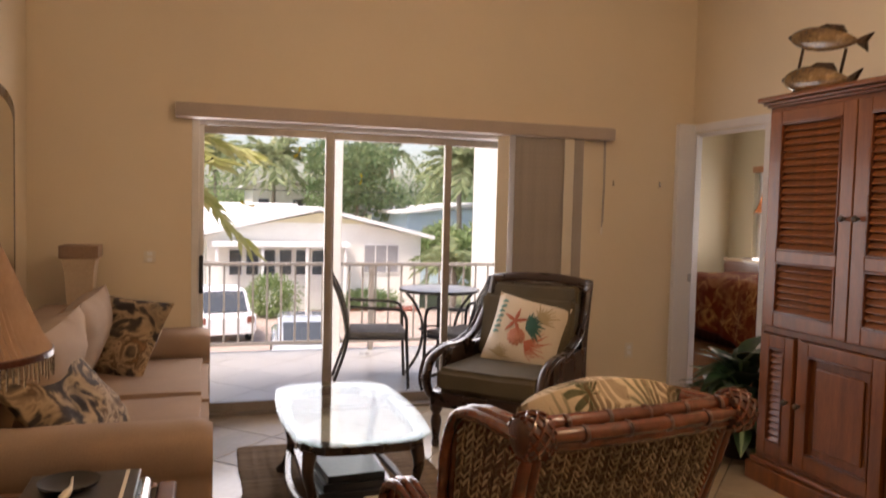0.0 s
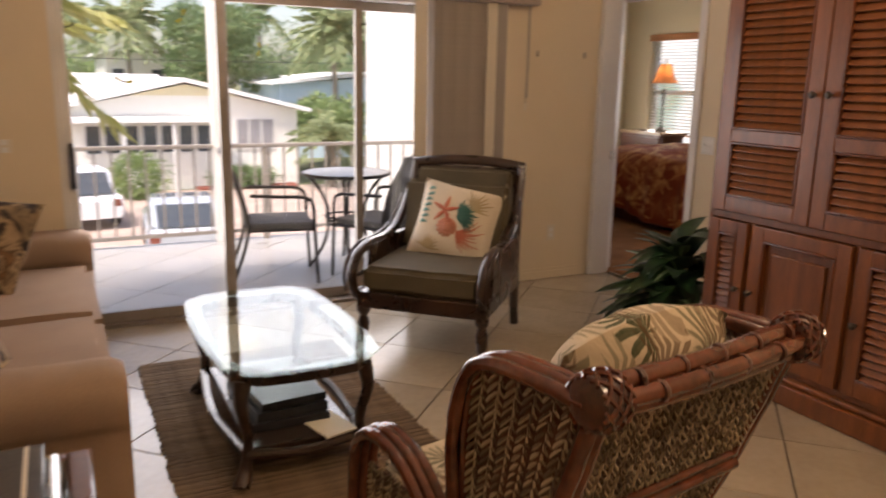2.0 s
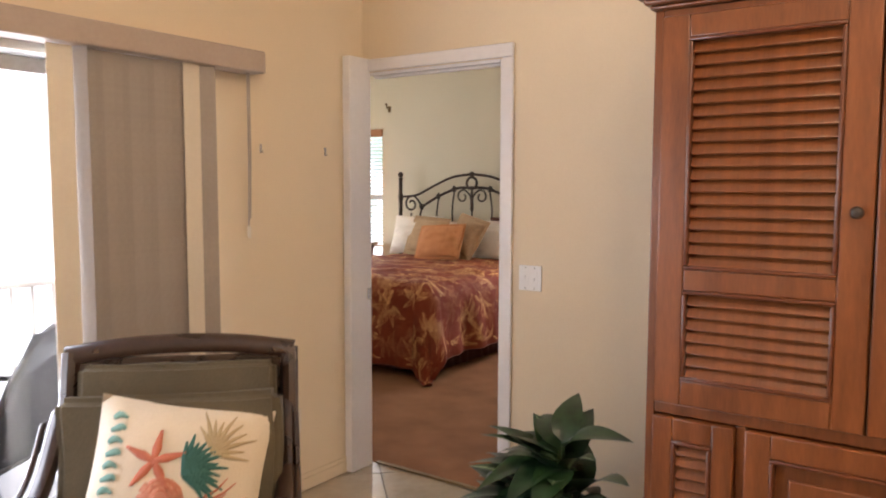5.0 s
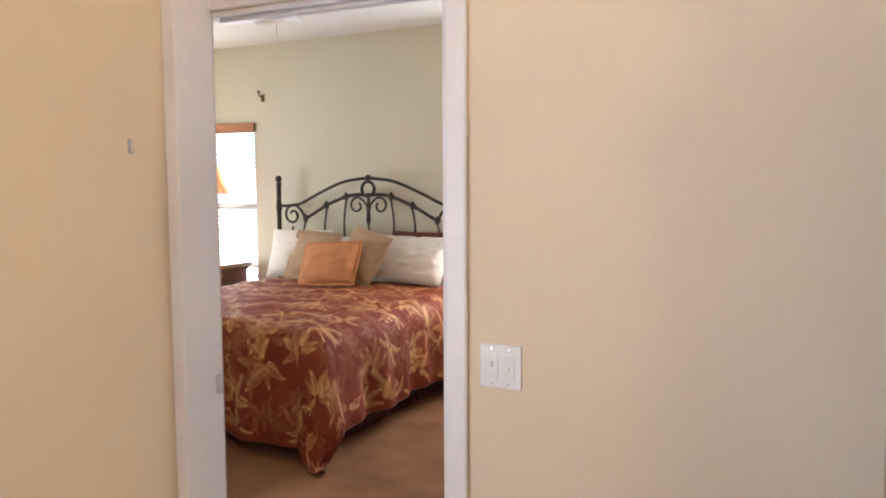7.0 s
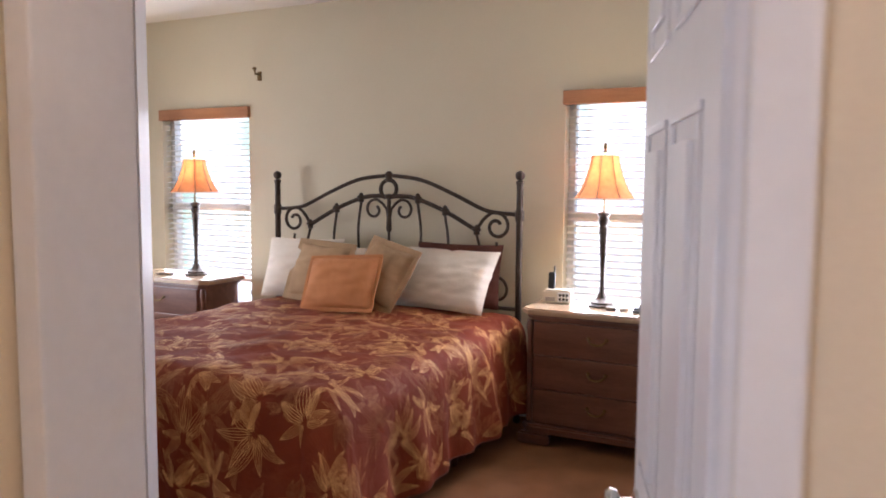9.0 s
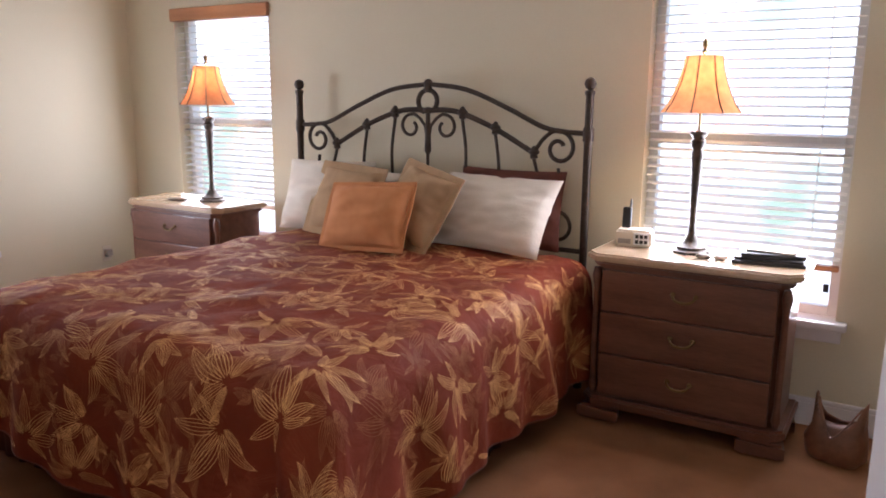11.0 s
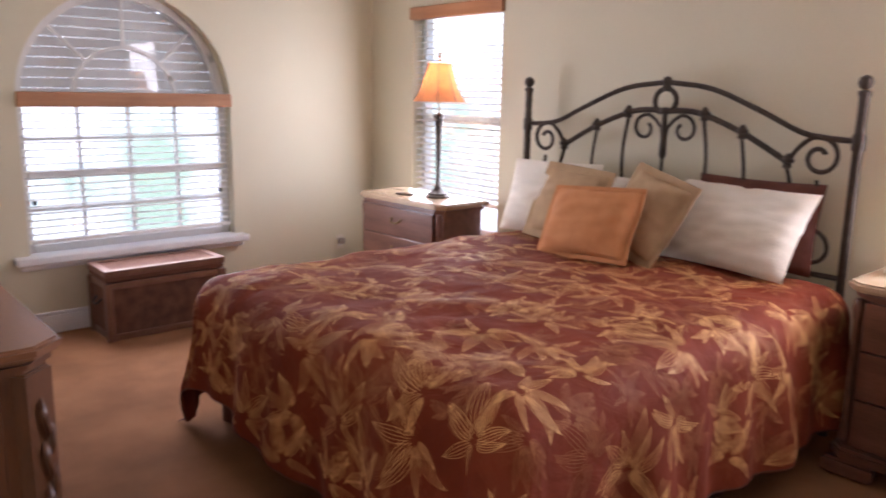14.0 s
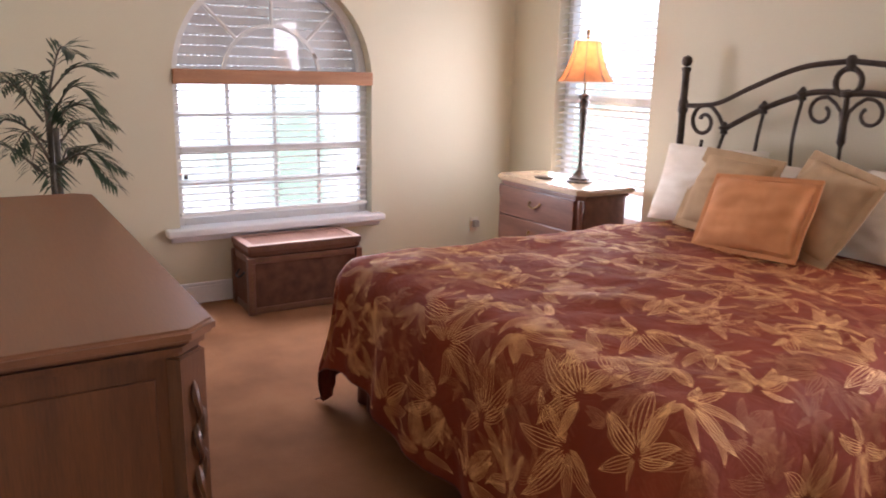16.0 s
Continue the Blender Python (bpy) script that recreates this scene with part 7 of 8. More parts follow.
# beam and an unseen eave stub; the roof is left open for daylight
solid("balcony_beam", box(-2.52, -2.34, SY - 1.0, -.101, 2.7495, 2.95), M_STUCCO, "white beam over the balcony railing", "beam", kind="structure", smooth=False)
solid("balcony_eave_stub", box(-.35, -.15, SY - 1.0, -.1, 2.75, 2.95), M_CEIL, "unseen white eave stub over the sliding door, cut short for daylight", "roof", kind="structure", smooth=False)
solid("balcony_end_wall", box(-2.52, -.15, SY - 1.15, SY - 1.0, -3.0, 2.95), M_STUCCO, "white stucco wall closing the balcony's end", "wall", kind="structure", smooth=False)


def patio_chair(m, label):
    o = thing("patio_chair", label, "patio chair", m, "patio chairs")
    # faces -y
    for s in (-1, 1):
        x = s * .25
        part("arm", tube(smooth_line([(x, -.27, .003), (x, -.25, .40), (x * 1.02, -.24, .58), (x * 1.03, -.18, .64), (x * 1.03, .0, .65), (x * 1.0, .20, .66)], 6), .013, 8), M_FRAMEMETAL, o, "dark curved metal arm and front leg")
        part("back_leg", tube(smooth_line([(x, .34, .003), (x, .22, .40), (x * .95, .27, .70), (x * .75, .36, .90)], 6), .013, 8), M_FRAMEMETAL, o)
    part("top_tube", tube(smooth_line([(-.188, .36, .90), (-.10, .385, .955), (0, .39, .97), (.10, .385, .955), (.188, .36, .90)], 6), .013, 8), M_FRAMEMETAL, o)
    for y in (-.24, .21):
        part("seat_tube", tube([(-.25, y, .40), (.25, y, .40)], .011, 8), M_FRAMEMETAL, o)
    bm = bmesh.new()
    rows = [[bm.verts.new((x * (1 - .25 * max(0, (t - .5))), .215 + .055 * t + .11 * t * t + .02 * (1 - (x / .24) ** 2), .42 + t * .53)) for x in [-.24 + .48 * i / 8 for i in range(9)]] for t in [j / 8 for j in range(9)]]
    for a, c in zip(rows, rows[1:]):
        for k in range(8):
            bm.faces.new((a[k], a[k + 1], c[k + 1], c[k]))
    b = part("back_sling", bm, M_MESH, o, "charcoal woven sling back")
    b.modifiers.new("thickness", "SOLIDIFY").thickness = .006
    part("seat_pan", box(-.245, .245, -.25, .215, .395, .408, .004), M_MESH, o)
    part("seat_pad", soft_box(-.235, .235, -.25, .20, .409, .455, .018, lump=.005, seed=51), M_CUSH, o, "grey seat pad")
    return o


BZ = -.041
patio_chair(pose(-.95, -2.28, BZ, 0, 0, 170), "dark metal balcony chair with grey pad facing the round table")
patio_chair(pose(-.72, -1.54, BZ, 0, 0, -60), "dark metal balcony chair with grey pad tucked under the round table")
bt = thing("bistro_table", "round balcony table with bowed dark metal legs", "patio table", pose(-1.16, -1.66, BZ, 0, 0, -60))
part("tabletop", lathe([(.30, .735), (.335, .735), (.345, .745), (.335, .755), (.001, .757)], 40), surface("grey_stone_table", (0.28, 0.28, 0.29), (0.40, 0.40, 0.41), 14, 0.3, bump=0.05), bt)
part("rim", lathe([(.345, .730), (.352, .735), (.352, .752), (.345, .757)], 40, cap=False), M_FRAMEMETAL, bt)
for k in range(4):
    a = radians(45 + 90 * k)
    part("leg", tube(smooth_line([(r * math.cos(a), r * math.sin(a), z) for r, z in ((.30, .73), (.20, .60), (.14, .42), (.17, .20), (.28, .004))], 6), .013, 8), M_FRAMEMETAL, bt)
part("ring", tube([(.17 * math.cos(2 * math.pi * k / 24), .17 * math.sin(2 * math.pi * k / 24), .40) for k in range(25)], .009, 6), M_FRAMEMETAL, bt)
part("ring", tube([(.145 * math.cos(2 * math.pi * k / 24), .145 * math.sin(2 * math.pi * k / 24), .34) for k in range(25)], .009, 6), M_FRAMEMETAL, bt)

# small butterfly stickers on the sliding glass
M_STICKY = plain("yellow_sticker", (0.55, 0.45, 0.02), .5)
for x, y, z, s, a, mt in ((-.022, -3.60, 1.68, .035, 20, M_BLACK), (-.022, -3.02, 1.76, .04, 60, M_STICKY), (-.022, -3.35, 1.40, .045, -15, M_STICKY), (-.067, -2.58, 1.60, .035, 85, M_STICKY)):
    st = thing("butterfly_sticker", "small black and yellow butterfly sticker on the sliding glass", "sticker", pose(x, y, z, a, 0, 0), "butterfly stickers")
    to = Matrix(((0, 0, 1, 0), (1, 0, 0, 0), (0, 1, 0, 0), (0, 0, 0, 1)))
    part("wing", prism([(0, 0), (s, s * .5), (s * 1.1, s * .1), (s * .5, -s * .1)], 0, .001, 0, to), mt, st, smooth=False)
    part("wing", prism([(0, 0), (-s * .5, -s * .1), (-s * 1.1, s * .1), (-s, s * .5)], 0, .001, 0, to), mt, st, smooth=False)
    part("body", prism([(-s * .2, -s * .12), (s * .2, -s * .12), (s * .06, s * .12), (-s * .06, s * .12)], .0012, .0022, 0, to), M_BLACK, st, smooth=False)

# ---- street and gardens below ----
GZ = -3.05
M_GRASS = surface("garden_ground", (0.10, 0.13, 0.05), (0.22, 0.21, 0.12), 0.6, 0.95, bump=0.5, grain=12)
M_DRIVE = surface("pink_paver_drive", (0.36, 0.27, 0.22), (0.48, 0.38, 0.32), 1.5, 0.85, bump=0.3, grain=14)
M_RED = surface("red_mulch", (0.16, 0.045, 0.03), (0.26, 0.08, 0.05), 5, 0.95, bump=0.6)
solid("ground", box(-420, 60, -300, 300, GZ - .5, GZ), M_GRASS, "sandy grass ground reaching the horizon", "ground", kind="structure", smooth=False)
solid("driveway", box(-27, -4.8, -9, 10, GZ + .004, GZ + .03), M_DRIVE, "pale pink paved driveway", "driveway", kind="structure", smooth=False)
solid("flower_bed", prism([(-28.2, 1.2), (-26.6, 1.2), (-26.2, 5.2), (-28.2, 5.5)], GZ + .032, GZ + .10, .02), M_RED, "red mulch bed before the white house", "flower bed", kind="structure", smooth=False)

M_HWALL = surface("white_house_stucco", (0.76, 0.75, 0.70), (0.83, 0.82, 0.77), 1.5, 0.85, bump=0.3, grain=20)
M_HROOF = surface("white_tile_roof", (0.70, 0.70, 0.69), (0.80, 0.80, 0.79), 2, 0.8, bump=0.5, grain=8)
M_HBLUE = surface("pale_blue_stucco", (0.46, 0.60, 0.70), (0.55, 0.68, 0.77), 1.5, 0.85)
M_WINDARK = plain("dark_window_glass", (0.06, 0.07, 0.08), 0.1)
M_SCREEN = surface("grey_screen", (0.22, 0.22, 0.23), (0.32, 0.32, 0.33), 6, 0.7)


def gable_house(name, label, x0, x1, y0, y1, eave, ridge, wall_m, roof_m, over=.5):
    """The gable faces +x."""
    o = thing(name, label, "house", pose(0, 0, GZ), "neighbouring houses")
    ym = (y0 + y1) / 2
    toyz = Matrix(((0, 0, 1, 0), (1, 0, 0, 0), (0, 1, 0, 0), (0, 0, 0, 1)))
    part("wall", prism([(y0, 0), (y1, 0), (y1, eave), (ym, ridge - .15), (y0, eave)], x0, x1, 0, toyz), wall_m, o, smooth=False)
    sl = (ridge - eave) / (ym - y0)
    for s in (-1, 1):
        ye = y0 - over if s < 0 else y1 + over
        part("roof", prism([(ye, eave - sl * over), (ym, ridge), (ym, ridge + .16), (ye, eave - sl * over + .16)], x0 - over, x1 + over, 0, toyz), roof_m, o, smooth=False)
    return o


def house_window(o, x, y0, y1, z0, z1, bars=2, m=None):
    w = part("window", box(x, x + .05, y0, y1, z0, z1, .01), M_WHITEALU, o)
    n = max(1, bars)
    for i in range(n):
        a, c = y0 + .06 + i * (y1 - y0 - .06) / n, y0 + (i + 1) * (y1 - y0 - .06) / n
        part("pane", box(x + .051, x + .06, a, c, z0 + .07, z1 - .07), m or M_WINDARK, w)


h1 = gable_house("bungalow", "white bungalow with a low gable across the drive", -36, -27.4, -3.6, 5.5, 3.2, 4.25, M_HWALL, M_HROOF)
toyz = Matrix(((0, 0, 1, 0), (1, 0, 0, 0), (0, 1, 0, 0), (0, 0, 0, 1)))
part("gable_panel", prism([(-1.1, 3.72), (1.0, 4.16), (3.1, 3.72)], -27.395, -27.36, 0, toyz), surface("cream_gable_boards", (0.66, 0.60, 0.40), (0.74, 0.68, 0.48), 3, 0.8, stretch=(1, 1, 12)), h1, "cream boarded gable", smooth=False)
part("wing_wall", box(-36, -28.3, -13.0, -3.62, 0, 3.0), M_HWALL, h1, smooth=False)
toxz = Matrix(((1, 0, 0, 0), (0, 0, 1, 0), (0, 1, 0, 0), (0, 0, 0, 1)))
part("wing_roof", prism([(-36.6, 3.0), (-32.4, 4.36), (-27.5, 2.95), (-27.5, 3.10), (-32.4, 4.52), (-36.6, 3.16)], -13.4, 0.6, 0, toxz), M_HROOF, h1, smooth=False)
for i in range(7):
    house_window(h1, -27.39, -2.75 + i * .68, -2.15 + i * .68, 1.45, 2.62, 1)
house_window(h1, -27.39, 2.9, 4.5, 1.55, 2.85, 3, M_SCREEN)
part("porch_roof", prism([(-27.3, -3.4), (-26.5, -3.4), (-26.5, 2.2), (-27.3, 2.2)], 2.72, 2.92), M_HROOF, h1, smooth=False)
for y in (-3.2, -1.4, .4, 2.0):
    part("porch_post", box(-26.7, -26.58, y - .06, y + .06, .005, 2.719, .01), M_WHITEALU, h1)
h2 = gable_house("blue_house", "pale blue house with a flat white eave among the trees", -48, -38, 7.6, 19, 4.15, 4.75, M_HBLUE, M_HROOF)
house_window(h2, -37.99, 8.6, 9.6, 2.0, 3.4, 2)
house_window(h2, -37.99, 10.6, 11.8, 2.0, 3.4, 2)
h3 = gable_house("far_house", "cream two-storey house behind the trees", -60, -48, -.6, 4.2, 5.75, 6.0, M_HWALL, M_HROOF)
house_window(h3, -47.99, -.3, .5, 3.9, 4.9, 1)
house_window(h3, -47.99, 2.0, 2.8, 3.9, 4.9, 1)

# parked cars
M_CARW = surface("white_car_paint", (0.74, 0.75, 0.76), (0.80, 0.81, 0.82), 2, 0.15, bump=0.0, coat=0.8)
M_TYRE = plain("black_rubber", (0.015, 0.015, 0.015), 0.8)


def car(m, label, paint, ln=4.5, wd=1.8, ht=1.5, van=False):
    o = thing("parked_car", label, "car", m, "parked cars")
    L, W = ln / 2, wd / 2
    to = Matrix(((1, 0, 0, 0), (0, 0, 1, 0), (0, 1, 0, 0), (0, 0, 0, 1)))
    body = [(-L, .35), (L, .35), (L, .72), (L * .96, .88), (L * .45, .98), (-L * .92, 1.0), (-L, .85)]
    part("body", prism(body, -W, W, .07, to, 3), paint, o)
    cab = [(L * .48, .97), (L * .16, ht), (-L * .55, ht + .01), (-L * .92, 1.0)]
    part("cabin", prism(cab, -W * .84, W * .84, .06, to, 3), paint, o)
    part("windscreen", prism([(L * .47, .995), (L * .175, ht - .05), (L * .20, ht - .04), (L * .495, 1.0)], -W * .74, W * .74, 0, to), M_WINDARK, o)
    part("rear_window", prism([(-L * .90, 1.03), (-L * .58, ht - .05), (-L * .60, ht - .04), (-L * .925, 1.04)], -W * .72, W * .72, 0, to), M_WINDARK, o)
    for s in (-1, 1):
        a, c = (W * .835, W * .845) if s > 0 else (-W * .845, -W * .835)
        part("side_window", prism([(L * .40, 1.03), (L * .15, ht - .07), (-L * .52, ht - .06), (-L * .80, 1.03)], a, c, 0, to), M_WINDARK, o)
        for x in (-L * .62, L * .62):
            w = part("wheel", lathe([(.20, -.10), (.32, -.09), (.33, 0), (.32, .09), (.20, .10)], 20, pose(x, s * (W - .08), .33, 90)), M_TYRE, o)
            part("rim", lathe([(.19, -.11), (.10, -.10), (.10, .10), (.19, .11)], 14, pose(x, s * (W - .08), .33, 90)), M_CHROME, w)
        part("headlight", box(L * .965, L + .005, s * W * .72 - .16, s * W * .72 + .16, .66, .80, .02), M_PLATE, o)
        part("tail_light", box(-L - .005, -L * .96, s * W * .8 - .12, s * W * .8 + .12, .68, .9, .02), M_RED, o)
    return o


car(pose(-21.5, -3.3, GZ + .031, 0, 0, 188), "white parked car on the drive before the bungalow", M_CARW, 4.6, 1.85, 1.65)
car(pose(-15.6, -1.0, GZ + .031, 0, 0, 176), "pale silver parked car below the balcony", surface("silver_blue_paint", (0.42, 0.46, 0.50), (0.48, 0.52, 0.56), 2, 0.15, bump=0.0, coat=0.8), 4.5, 1.8, 1.5)


# trees and hedges
def foliage(name, dark, light):
    m, n, l, b = shader(name)
    g = n.new("ShaderNodeNewGeometry")
    r = ramp_node(n, [(0.0, dark), (1.0, light)])
    l.new(g.outputs["Random Per Island"], r.inputs[0]), l.new(r.outputs[0], b.inputs["Base Color"])
    b.inputs["Roughness"].default_value = 0.6
    tr, mx = n.new("ShaderNodeBsdfTranslucent"), n.new("ShaderNodeMixShader")
    mx.inputs[0].default_value = 0.4
    l.new(r.outputs[0], tr.inputs[0])
    l.new(b.outputs[0], mx.inputs[1]), l.new(tr.outputs[0], mx.inputs[2]), l.new(mx.outputs[0], n["Material Output"].inputs[0])
    return m


M_LEAF = foliage("mixed_green_leaf", (0.10, 0.17, 0.075), (0.24, 0.33, 0.15))
M_LEAF2 = foliage("bright_green_leaf", (0.16, 0.24, 0.09), (0.32, 0.41, 0.17))
M_PALMLEAF = foliage("palm_leaf", (0.19, 0.25, 0.11), (0.38, 0.43, 0.23))
M_BARK = surface("grey_palm_bark", (0.16, 0.13, 0.10), (0.28, 0.24, 0.19), 5, 0.9, bump=0.7, grain=20)


def add_leaf(bm, q, way, ln, w):
    side = way.cross(Vector((random.uniform(-1, 1), random.uniform(-1, 1), random.uniform(-.3, 1)))).normalized() * w
    a, b, c, d = [bm.verts.new(p) for p in (q, q + way * ln * .45 + side, q + way * ln, q + way * ln * .45 - side)]
    bm.faces.new((a, b, c, d))


def leaf_cloud(verts_bm, centre, rad, n, size):
    for _ in range(n):
        d = Vector((random.gauss(0, 1), random.gauss(0, 1), random.gauss(0, 1))).normalized()
        q = Vector(centre) + Vector((d.x * rad[0], d.y * rad[1], d.z * rad[2])) * random.uniform(.55, 1.0)
        add_leaf(verts_bm, q, (d + Vector((random.uniform(-.7, .7), random.uniform(-.7, .7), random.uniform(-.6, .6)))).normalized(), size * random.uniform(.7, 1.4), size * .22)


def broad_tree(x, y, h, r, seed, label, mat, clumps=16, per=260):
    random.seed(seed)
    o = thing("tree", label, "tree", pose(x, y, GZ), "garden trees")
    part("trunk", tube(smooth_line([(0, 0, -.05), (.1, .05, h * .25), (-.05, .1, h * .55), (0, 0, h * .8)], 6), [.22 - .16 * i / 18 for i in range(19)], 8), M_BARK, o)
    bm = bmesh.new()
    for k in range(clumps):
        a, e = random.uniform(0, 6.28), random.uniform(.3, 1)
        c = (r * .75 * math.cos(a) * math.sqrt(1 - (e - .55) ** 2), r * .75 * math.sin(a) * math.sqrt(1 - (e - .55) ** 2), h * (.32 + .62 * e))
        leaf_cloud(bm, c, (r * .42, r * .42, r * .36), per, .34)
        if k < 6:
            part("limb", tube(smooth_line([(0, 0, h * .4), (c[0] * .5, c[1] * .5, h * .5), c], 5), [.07 - .005 * i for i in range(11)], 6), M_BARK, o)
    part("crown", bm, mat, o, smooth=False)
    return o


def palm_tree(x, y, h, fr, seed, label, n=26, mat=None, fan=False):
    random.seed(seed)
    o = thing("palm_tree", label, "palm tree", pose(x, y, GZ), "garden palms")
    if h > .8:
        part("trunk", tube(smooth_line([(0, 0, -.05), (.15, .1, h * .5), (.05, 0, h)], 6), [.17 - .04 * i / 12 for i in range(13)], 9), M_BARK, o)
    top = Vector((.05, 0, h)) if h > .8 else Vector((0, 0, h))
    for k in range(n):
        a, el = k * 2.399, random.uniform(-.35, 1.15)
        ln = fr * random.uniform(.8, 1.15)
        d = Vector((math.cos(a) * math.cos(el), math.sin(a) * math.cos(el), math.sin(el)))
        pts = smooth_line([top, top + d * ln * .5 + Vector((0, 0, .06 * ln)), top + d * ln + Vector((0, 0, -.32 * ln * math.cos(el)))], 8)
        bm = bmesh.new()
        add_tube(bm, pts, [.025 * (1 - .85 * i / 16) for i in range(17)], 5)
        for i in range(3 if not fan else 9, 17):
            q = pts[i]
            t = (pts[min(16, i + 1)] - pts[max(0, i - 1)]).normalized()
            s = t.cross(Vector((0, 0, 1))).normalized()
            for sd_ in (-1, 1):
                for _ in range(2):
                    w = (t * random.uniform(.5, .9) + s * sd_ * random.uniform(.6, 1) + Vector((0, 0, random.uniform(-.55, .05)))).normalized()
                    add_leaf(bm, q, w, fr * random.uniform(.22, .34), .028 * fr)
        part("frond", bm, mat or M_PALMLEAF, o, smooth=False)
    return o


broad_tree(-44, 5.7, 8.5, 3.0, 11, "dense dark green tree behind the bungalow", M_LEAF, 22, 420)
broad_tree(-52, 15.5, 6.5, 5.0, 12, "green tree behind the blue house", M_LEAF, 16, 300)
broad_tree(-56, -8, 7.0, 5.0, 13, "pale green tree beyond the bungalow", M_LEAF2, 16, 300)
broad_tree(-70, 2, 6.2, 5.5, 14, "distant green tree beyond the roofs", M_LEAF2, 16, 260)
broad_tree(-70, 22, 8, 7, 15, "distant green tree behind the roofs", M_LEAF, 16, 260)
broad_tree(-75, -16, 7.5, 8, 16, "distant green tree behind the roofs", M_LEAF2, 16, 260)
broad_tree(-33, 8.6, 3.2, 1.9, 17, "bushy bright green shrub beside the bungalow", M_LEAF2, 12, 240)
palm_tree(-46, .5, 7.2, 2.6, 21, "tall palm behind the bungalow's roof", 30)
palm_tree(-50, 9.4, 8.6, 2.4, 22, "coconut palm against the sky", 22)
palm_tree(-36, 10.0, 6.6, 2.6, 23, "leaning palm beside the blue house", 32)
palm_tree(-40, 13.2, 6.9, 2.6, 27, "full-headed palm over the blue house", 34)
palm_tree(-26, 6.5, 1.9, 1.7, 24, "low spreading palm beside the drive", 26, M_PALMLEAF)
palm_tree(-7.6, -4.75, 4.9, 2.0, 25, "yellow-green palm close to the balcony", 24, foliage("yellowing_palm_leaf", (0.34, 0.35, 0.10), (0.52, 0.50, 0.22)))
palm_tree(-62, -3, 8.2, 2.8, 26, "distant palm over the roofs", 26)


def hedge(x, y, rx, ry, h, seed, label, mat):
    random.seed(seed)
    bm = bmesh.new()
    for _ in range(7):
        leaf_cloud(bm, (random.uniform(-.35, .35) * rx, random.uniform(-.35, .35) * ry, h * .5), (rx * .75, ry * .75, h * .5), 330, .16)
    o = thing("hedge", label, "hedge", pose(x, y, GZ), "clipped hedges")
    part("foliage", bm, mat, o, smooth=False)
    part("stem", lathe([(.06, 0), (.04, h * .5)], 8), M_BARK, o)


hedge(-25.2, -.9, 1.0, 1.2, 1.7, 31, "round clipped green hedge before the bungalow", M_LEAF2)
hedge(-26.9, 3.3, .7, 1.7, .9, 32, "low grey-green hedge in the mulch bed", M_LEAF)
# overhead wire
solid("overhead_wire", tube(smooth_line([(-38, -30, 2.6), (-38, 0, 2.2), (-38, 30, 2.6)], 12), .02, 5), M_BLACK, "thin overhead wire across the street", "cable")

# glowing panels stand in for the overexposed gardens outside the bedroom windows
M_GARDENGLOW, hn, hl, hb = shader("glowing_garden_panel")
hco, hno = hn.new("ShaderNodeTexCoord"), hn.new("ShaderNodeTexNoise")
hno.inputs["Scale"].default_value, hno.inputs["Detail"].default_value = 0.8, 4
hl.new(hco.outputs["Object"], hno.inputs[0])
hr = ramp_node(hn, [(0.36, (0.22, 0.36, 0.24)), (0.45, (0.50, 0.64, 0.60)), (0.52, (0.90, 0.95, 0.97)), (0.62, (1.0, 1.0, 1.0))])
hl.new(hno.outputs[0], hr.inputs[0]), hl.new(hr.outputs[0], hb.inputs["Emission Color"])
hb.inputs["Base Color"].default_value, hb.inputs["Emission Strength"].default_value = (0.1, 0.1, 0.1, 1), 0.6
solid("backdrop_north", box(-20, 8, 10.0, 10.1, GZ, 6), M_GARDENGLOW, "glowing panel for the overexposed garden beyond the bedroom windows", "backdrop", kind="structure", smooth=False)
solid("backdrop_west", box(-6.6, -6.5, .95, 9.9, GZ, 6), M_GARDENGLOW, "glowing panel for the overexposed garden beyond the arched window", "backdrop", kind="structure", smooth=False)

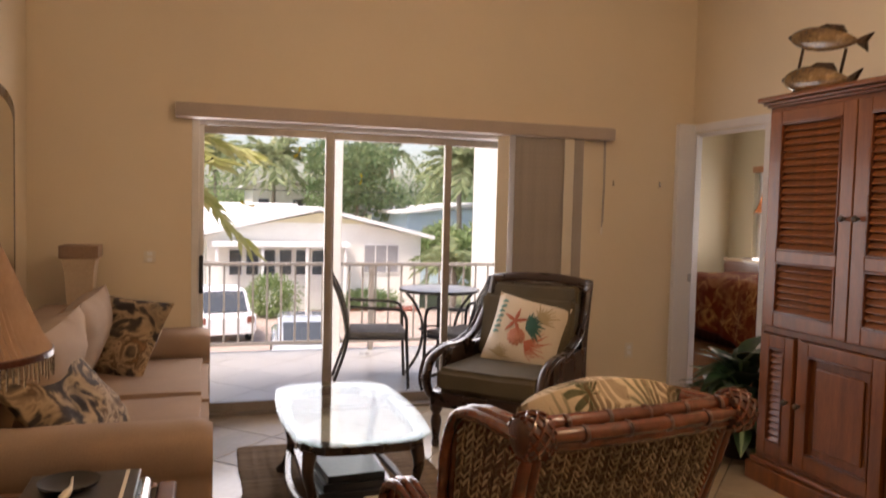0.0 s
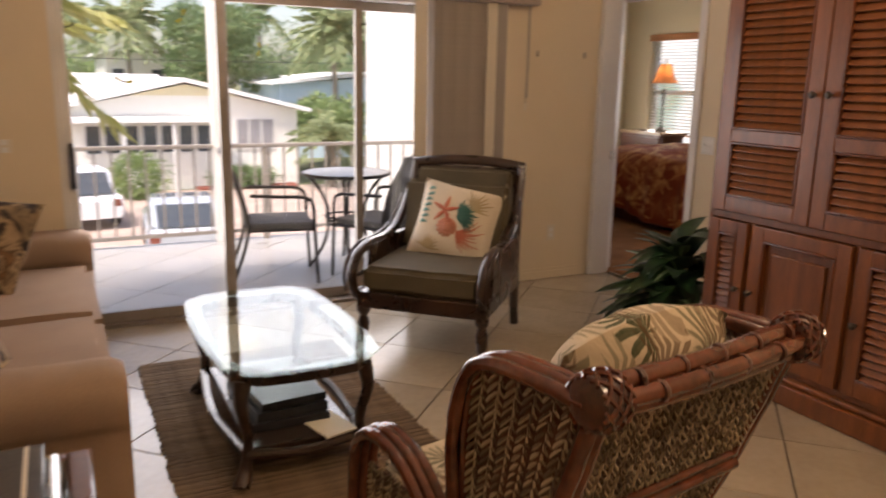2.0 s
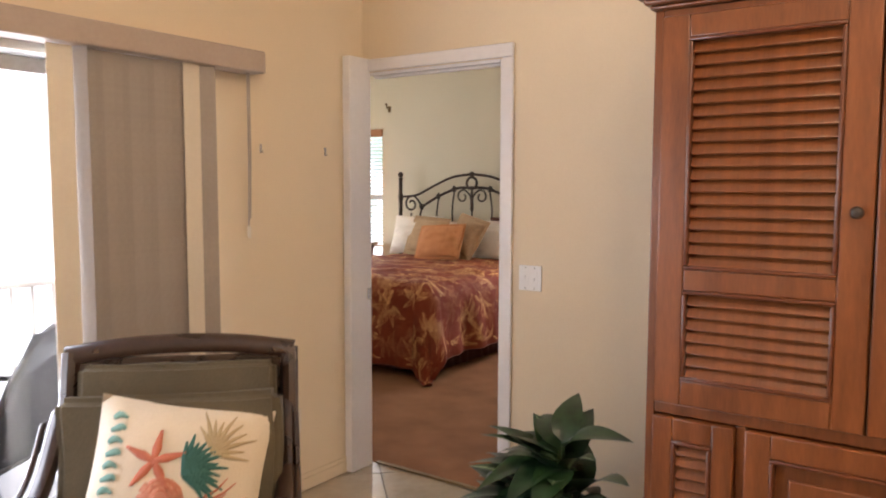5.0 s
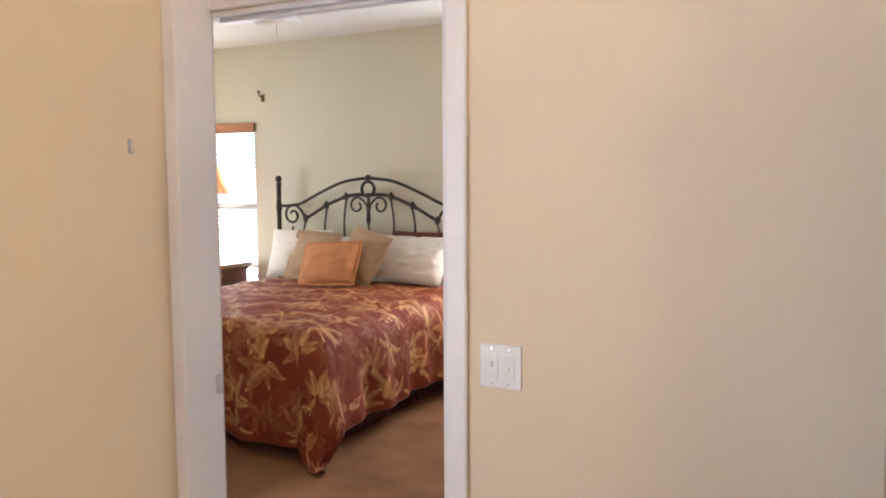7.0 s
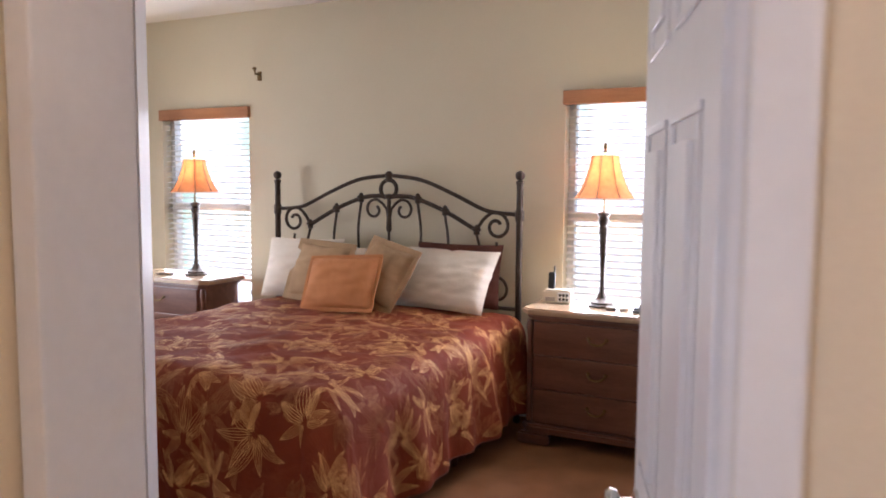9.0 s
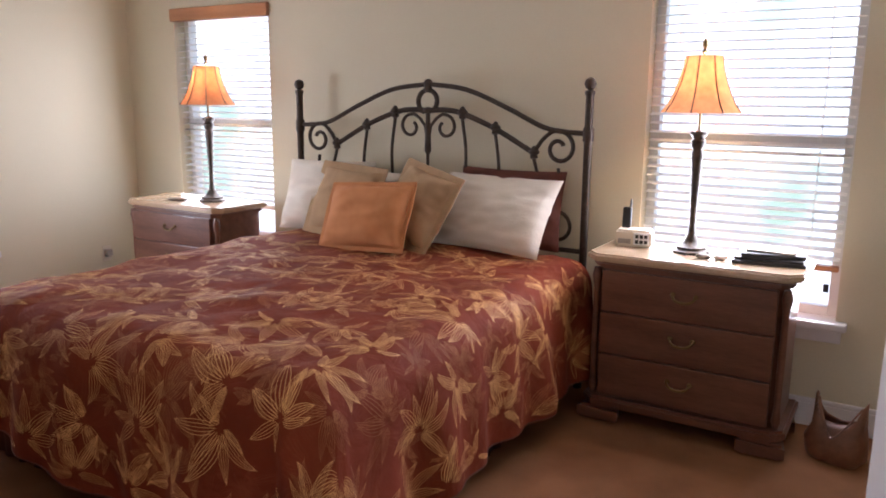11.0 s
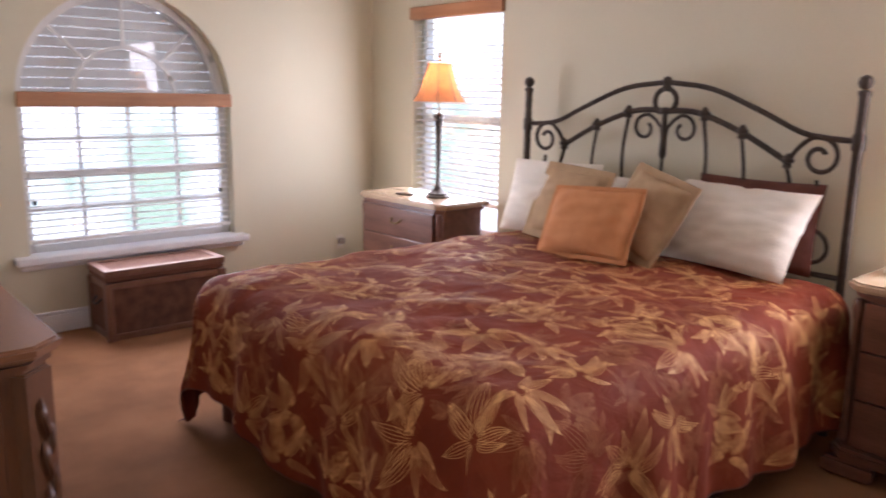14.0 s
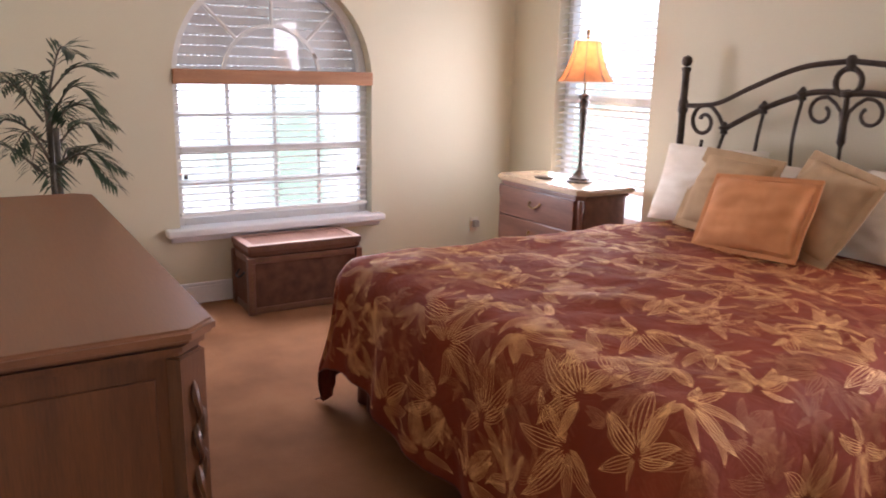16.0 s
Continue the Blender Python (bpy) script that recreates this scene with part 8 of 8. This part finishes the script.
# ---- floor tiles, laid diagonally ----
TS, GAP = 0.5, 0.006
U0, V0 = 1.64, 0.092
R2 = math.sqrt(0.5)


def clip_poly(poly, x0, x1, y0, y1):
    for axis, lim, keep in ((0, x0, 1), (0, x1, -1), (1, y0, 1), (1, y1, -1)):
        out = []
        for a, b in zip(poly, poly[1:] + poly[:1]):
            ia, ib = (a[axis] - lim) * keep >= 0, (b[axis] - lim) * keep >= 0
            if ia:
                out.append(a)
            if ia != ib:
                t = (lim - a[axis]) / (b[axis] - a[axis])
                out.append((a[0] + (b[0] - a[0]) * t, a[1] + (b[1] - a[1]) * t))
        poly = out
        if len(poly) < 3:
            return []
    return poly


def lay_tiles(parent, x0, x1, y0, y1, z0, z1, mat):
    h = TS / 2 - GAP / 2
    full = finish("tile", prism([(0, -h * 2 * R2), (h * 2 * R2, 0), (0, h * 2 * R2), (-h * 2 * R2, 0)], z0, z1, .0015, seg=1), mat)
    for i in range(-30, 30):
        for j in range(-30, 30):
            u, v = U0 + (i + .5) * TS, V0 + (j + .5) * TS
            cx, cy = (u + v) * R2, (v - u) * R2
            poly = [(cx + dx, cy + dy) for dx, dy in ((0, -h * 2 * R2), (h * 2 * R2, 0), (0, h * 2 * R2), (-h * 2 * R2, 0))]
            cut = clip_poly(poly, x0, x1, y0, y1)
            if not cut:
                continue
            whole = len(cut) == 4 and all(math.hypot(a[0] - b[0], a[1] - b[1]) < 1e-6 for a, b in zip(cut, poly))
            if whole:
                o = new("tile", full)
                o.parent, o.matrix_local = parent, Matrix.Translation((cx, cy, 0))
            else:
                area = abs(sum(a[0] * b[1] - b[0] * a[1] for a, b in zip(cut, cut[1:] + cut[:1]))) / 2
                if area > .002:
                    clean = [p for k, p in enumerate(cut) if math.hypot(p[0] - cut[k - 1][0], p[1] - cut[k - 1][1]) > 1e-4]
                    part("tile", prism(clean, z0, z1), mat, parent, smooth=False)


lay_tiles(floor, .002, EX - .002, SY + .002, DYM - .002, -.0085, 0, M_TILE)
lay_tiles(balcony, -2.51, -.152, SY - .98, -.102, -.0485, -.0415, M_TILEOUT)
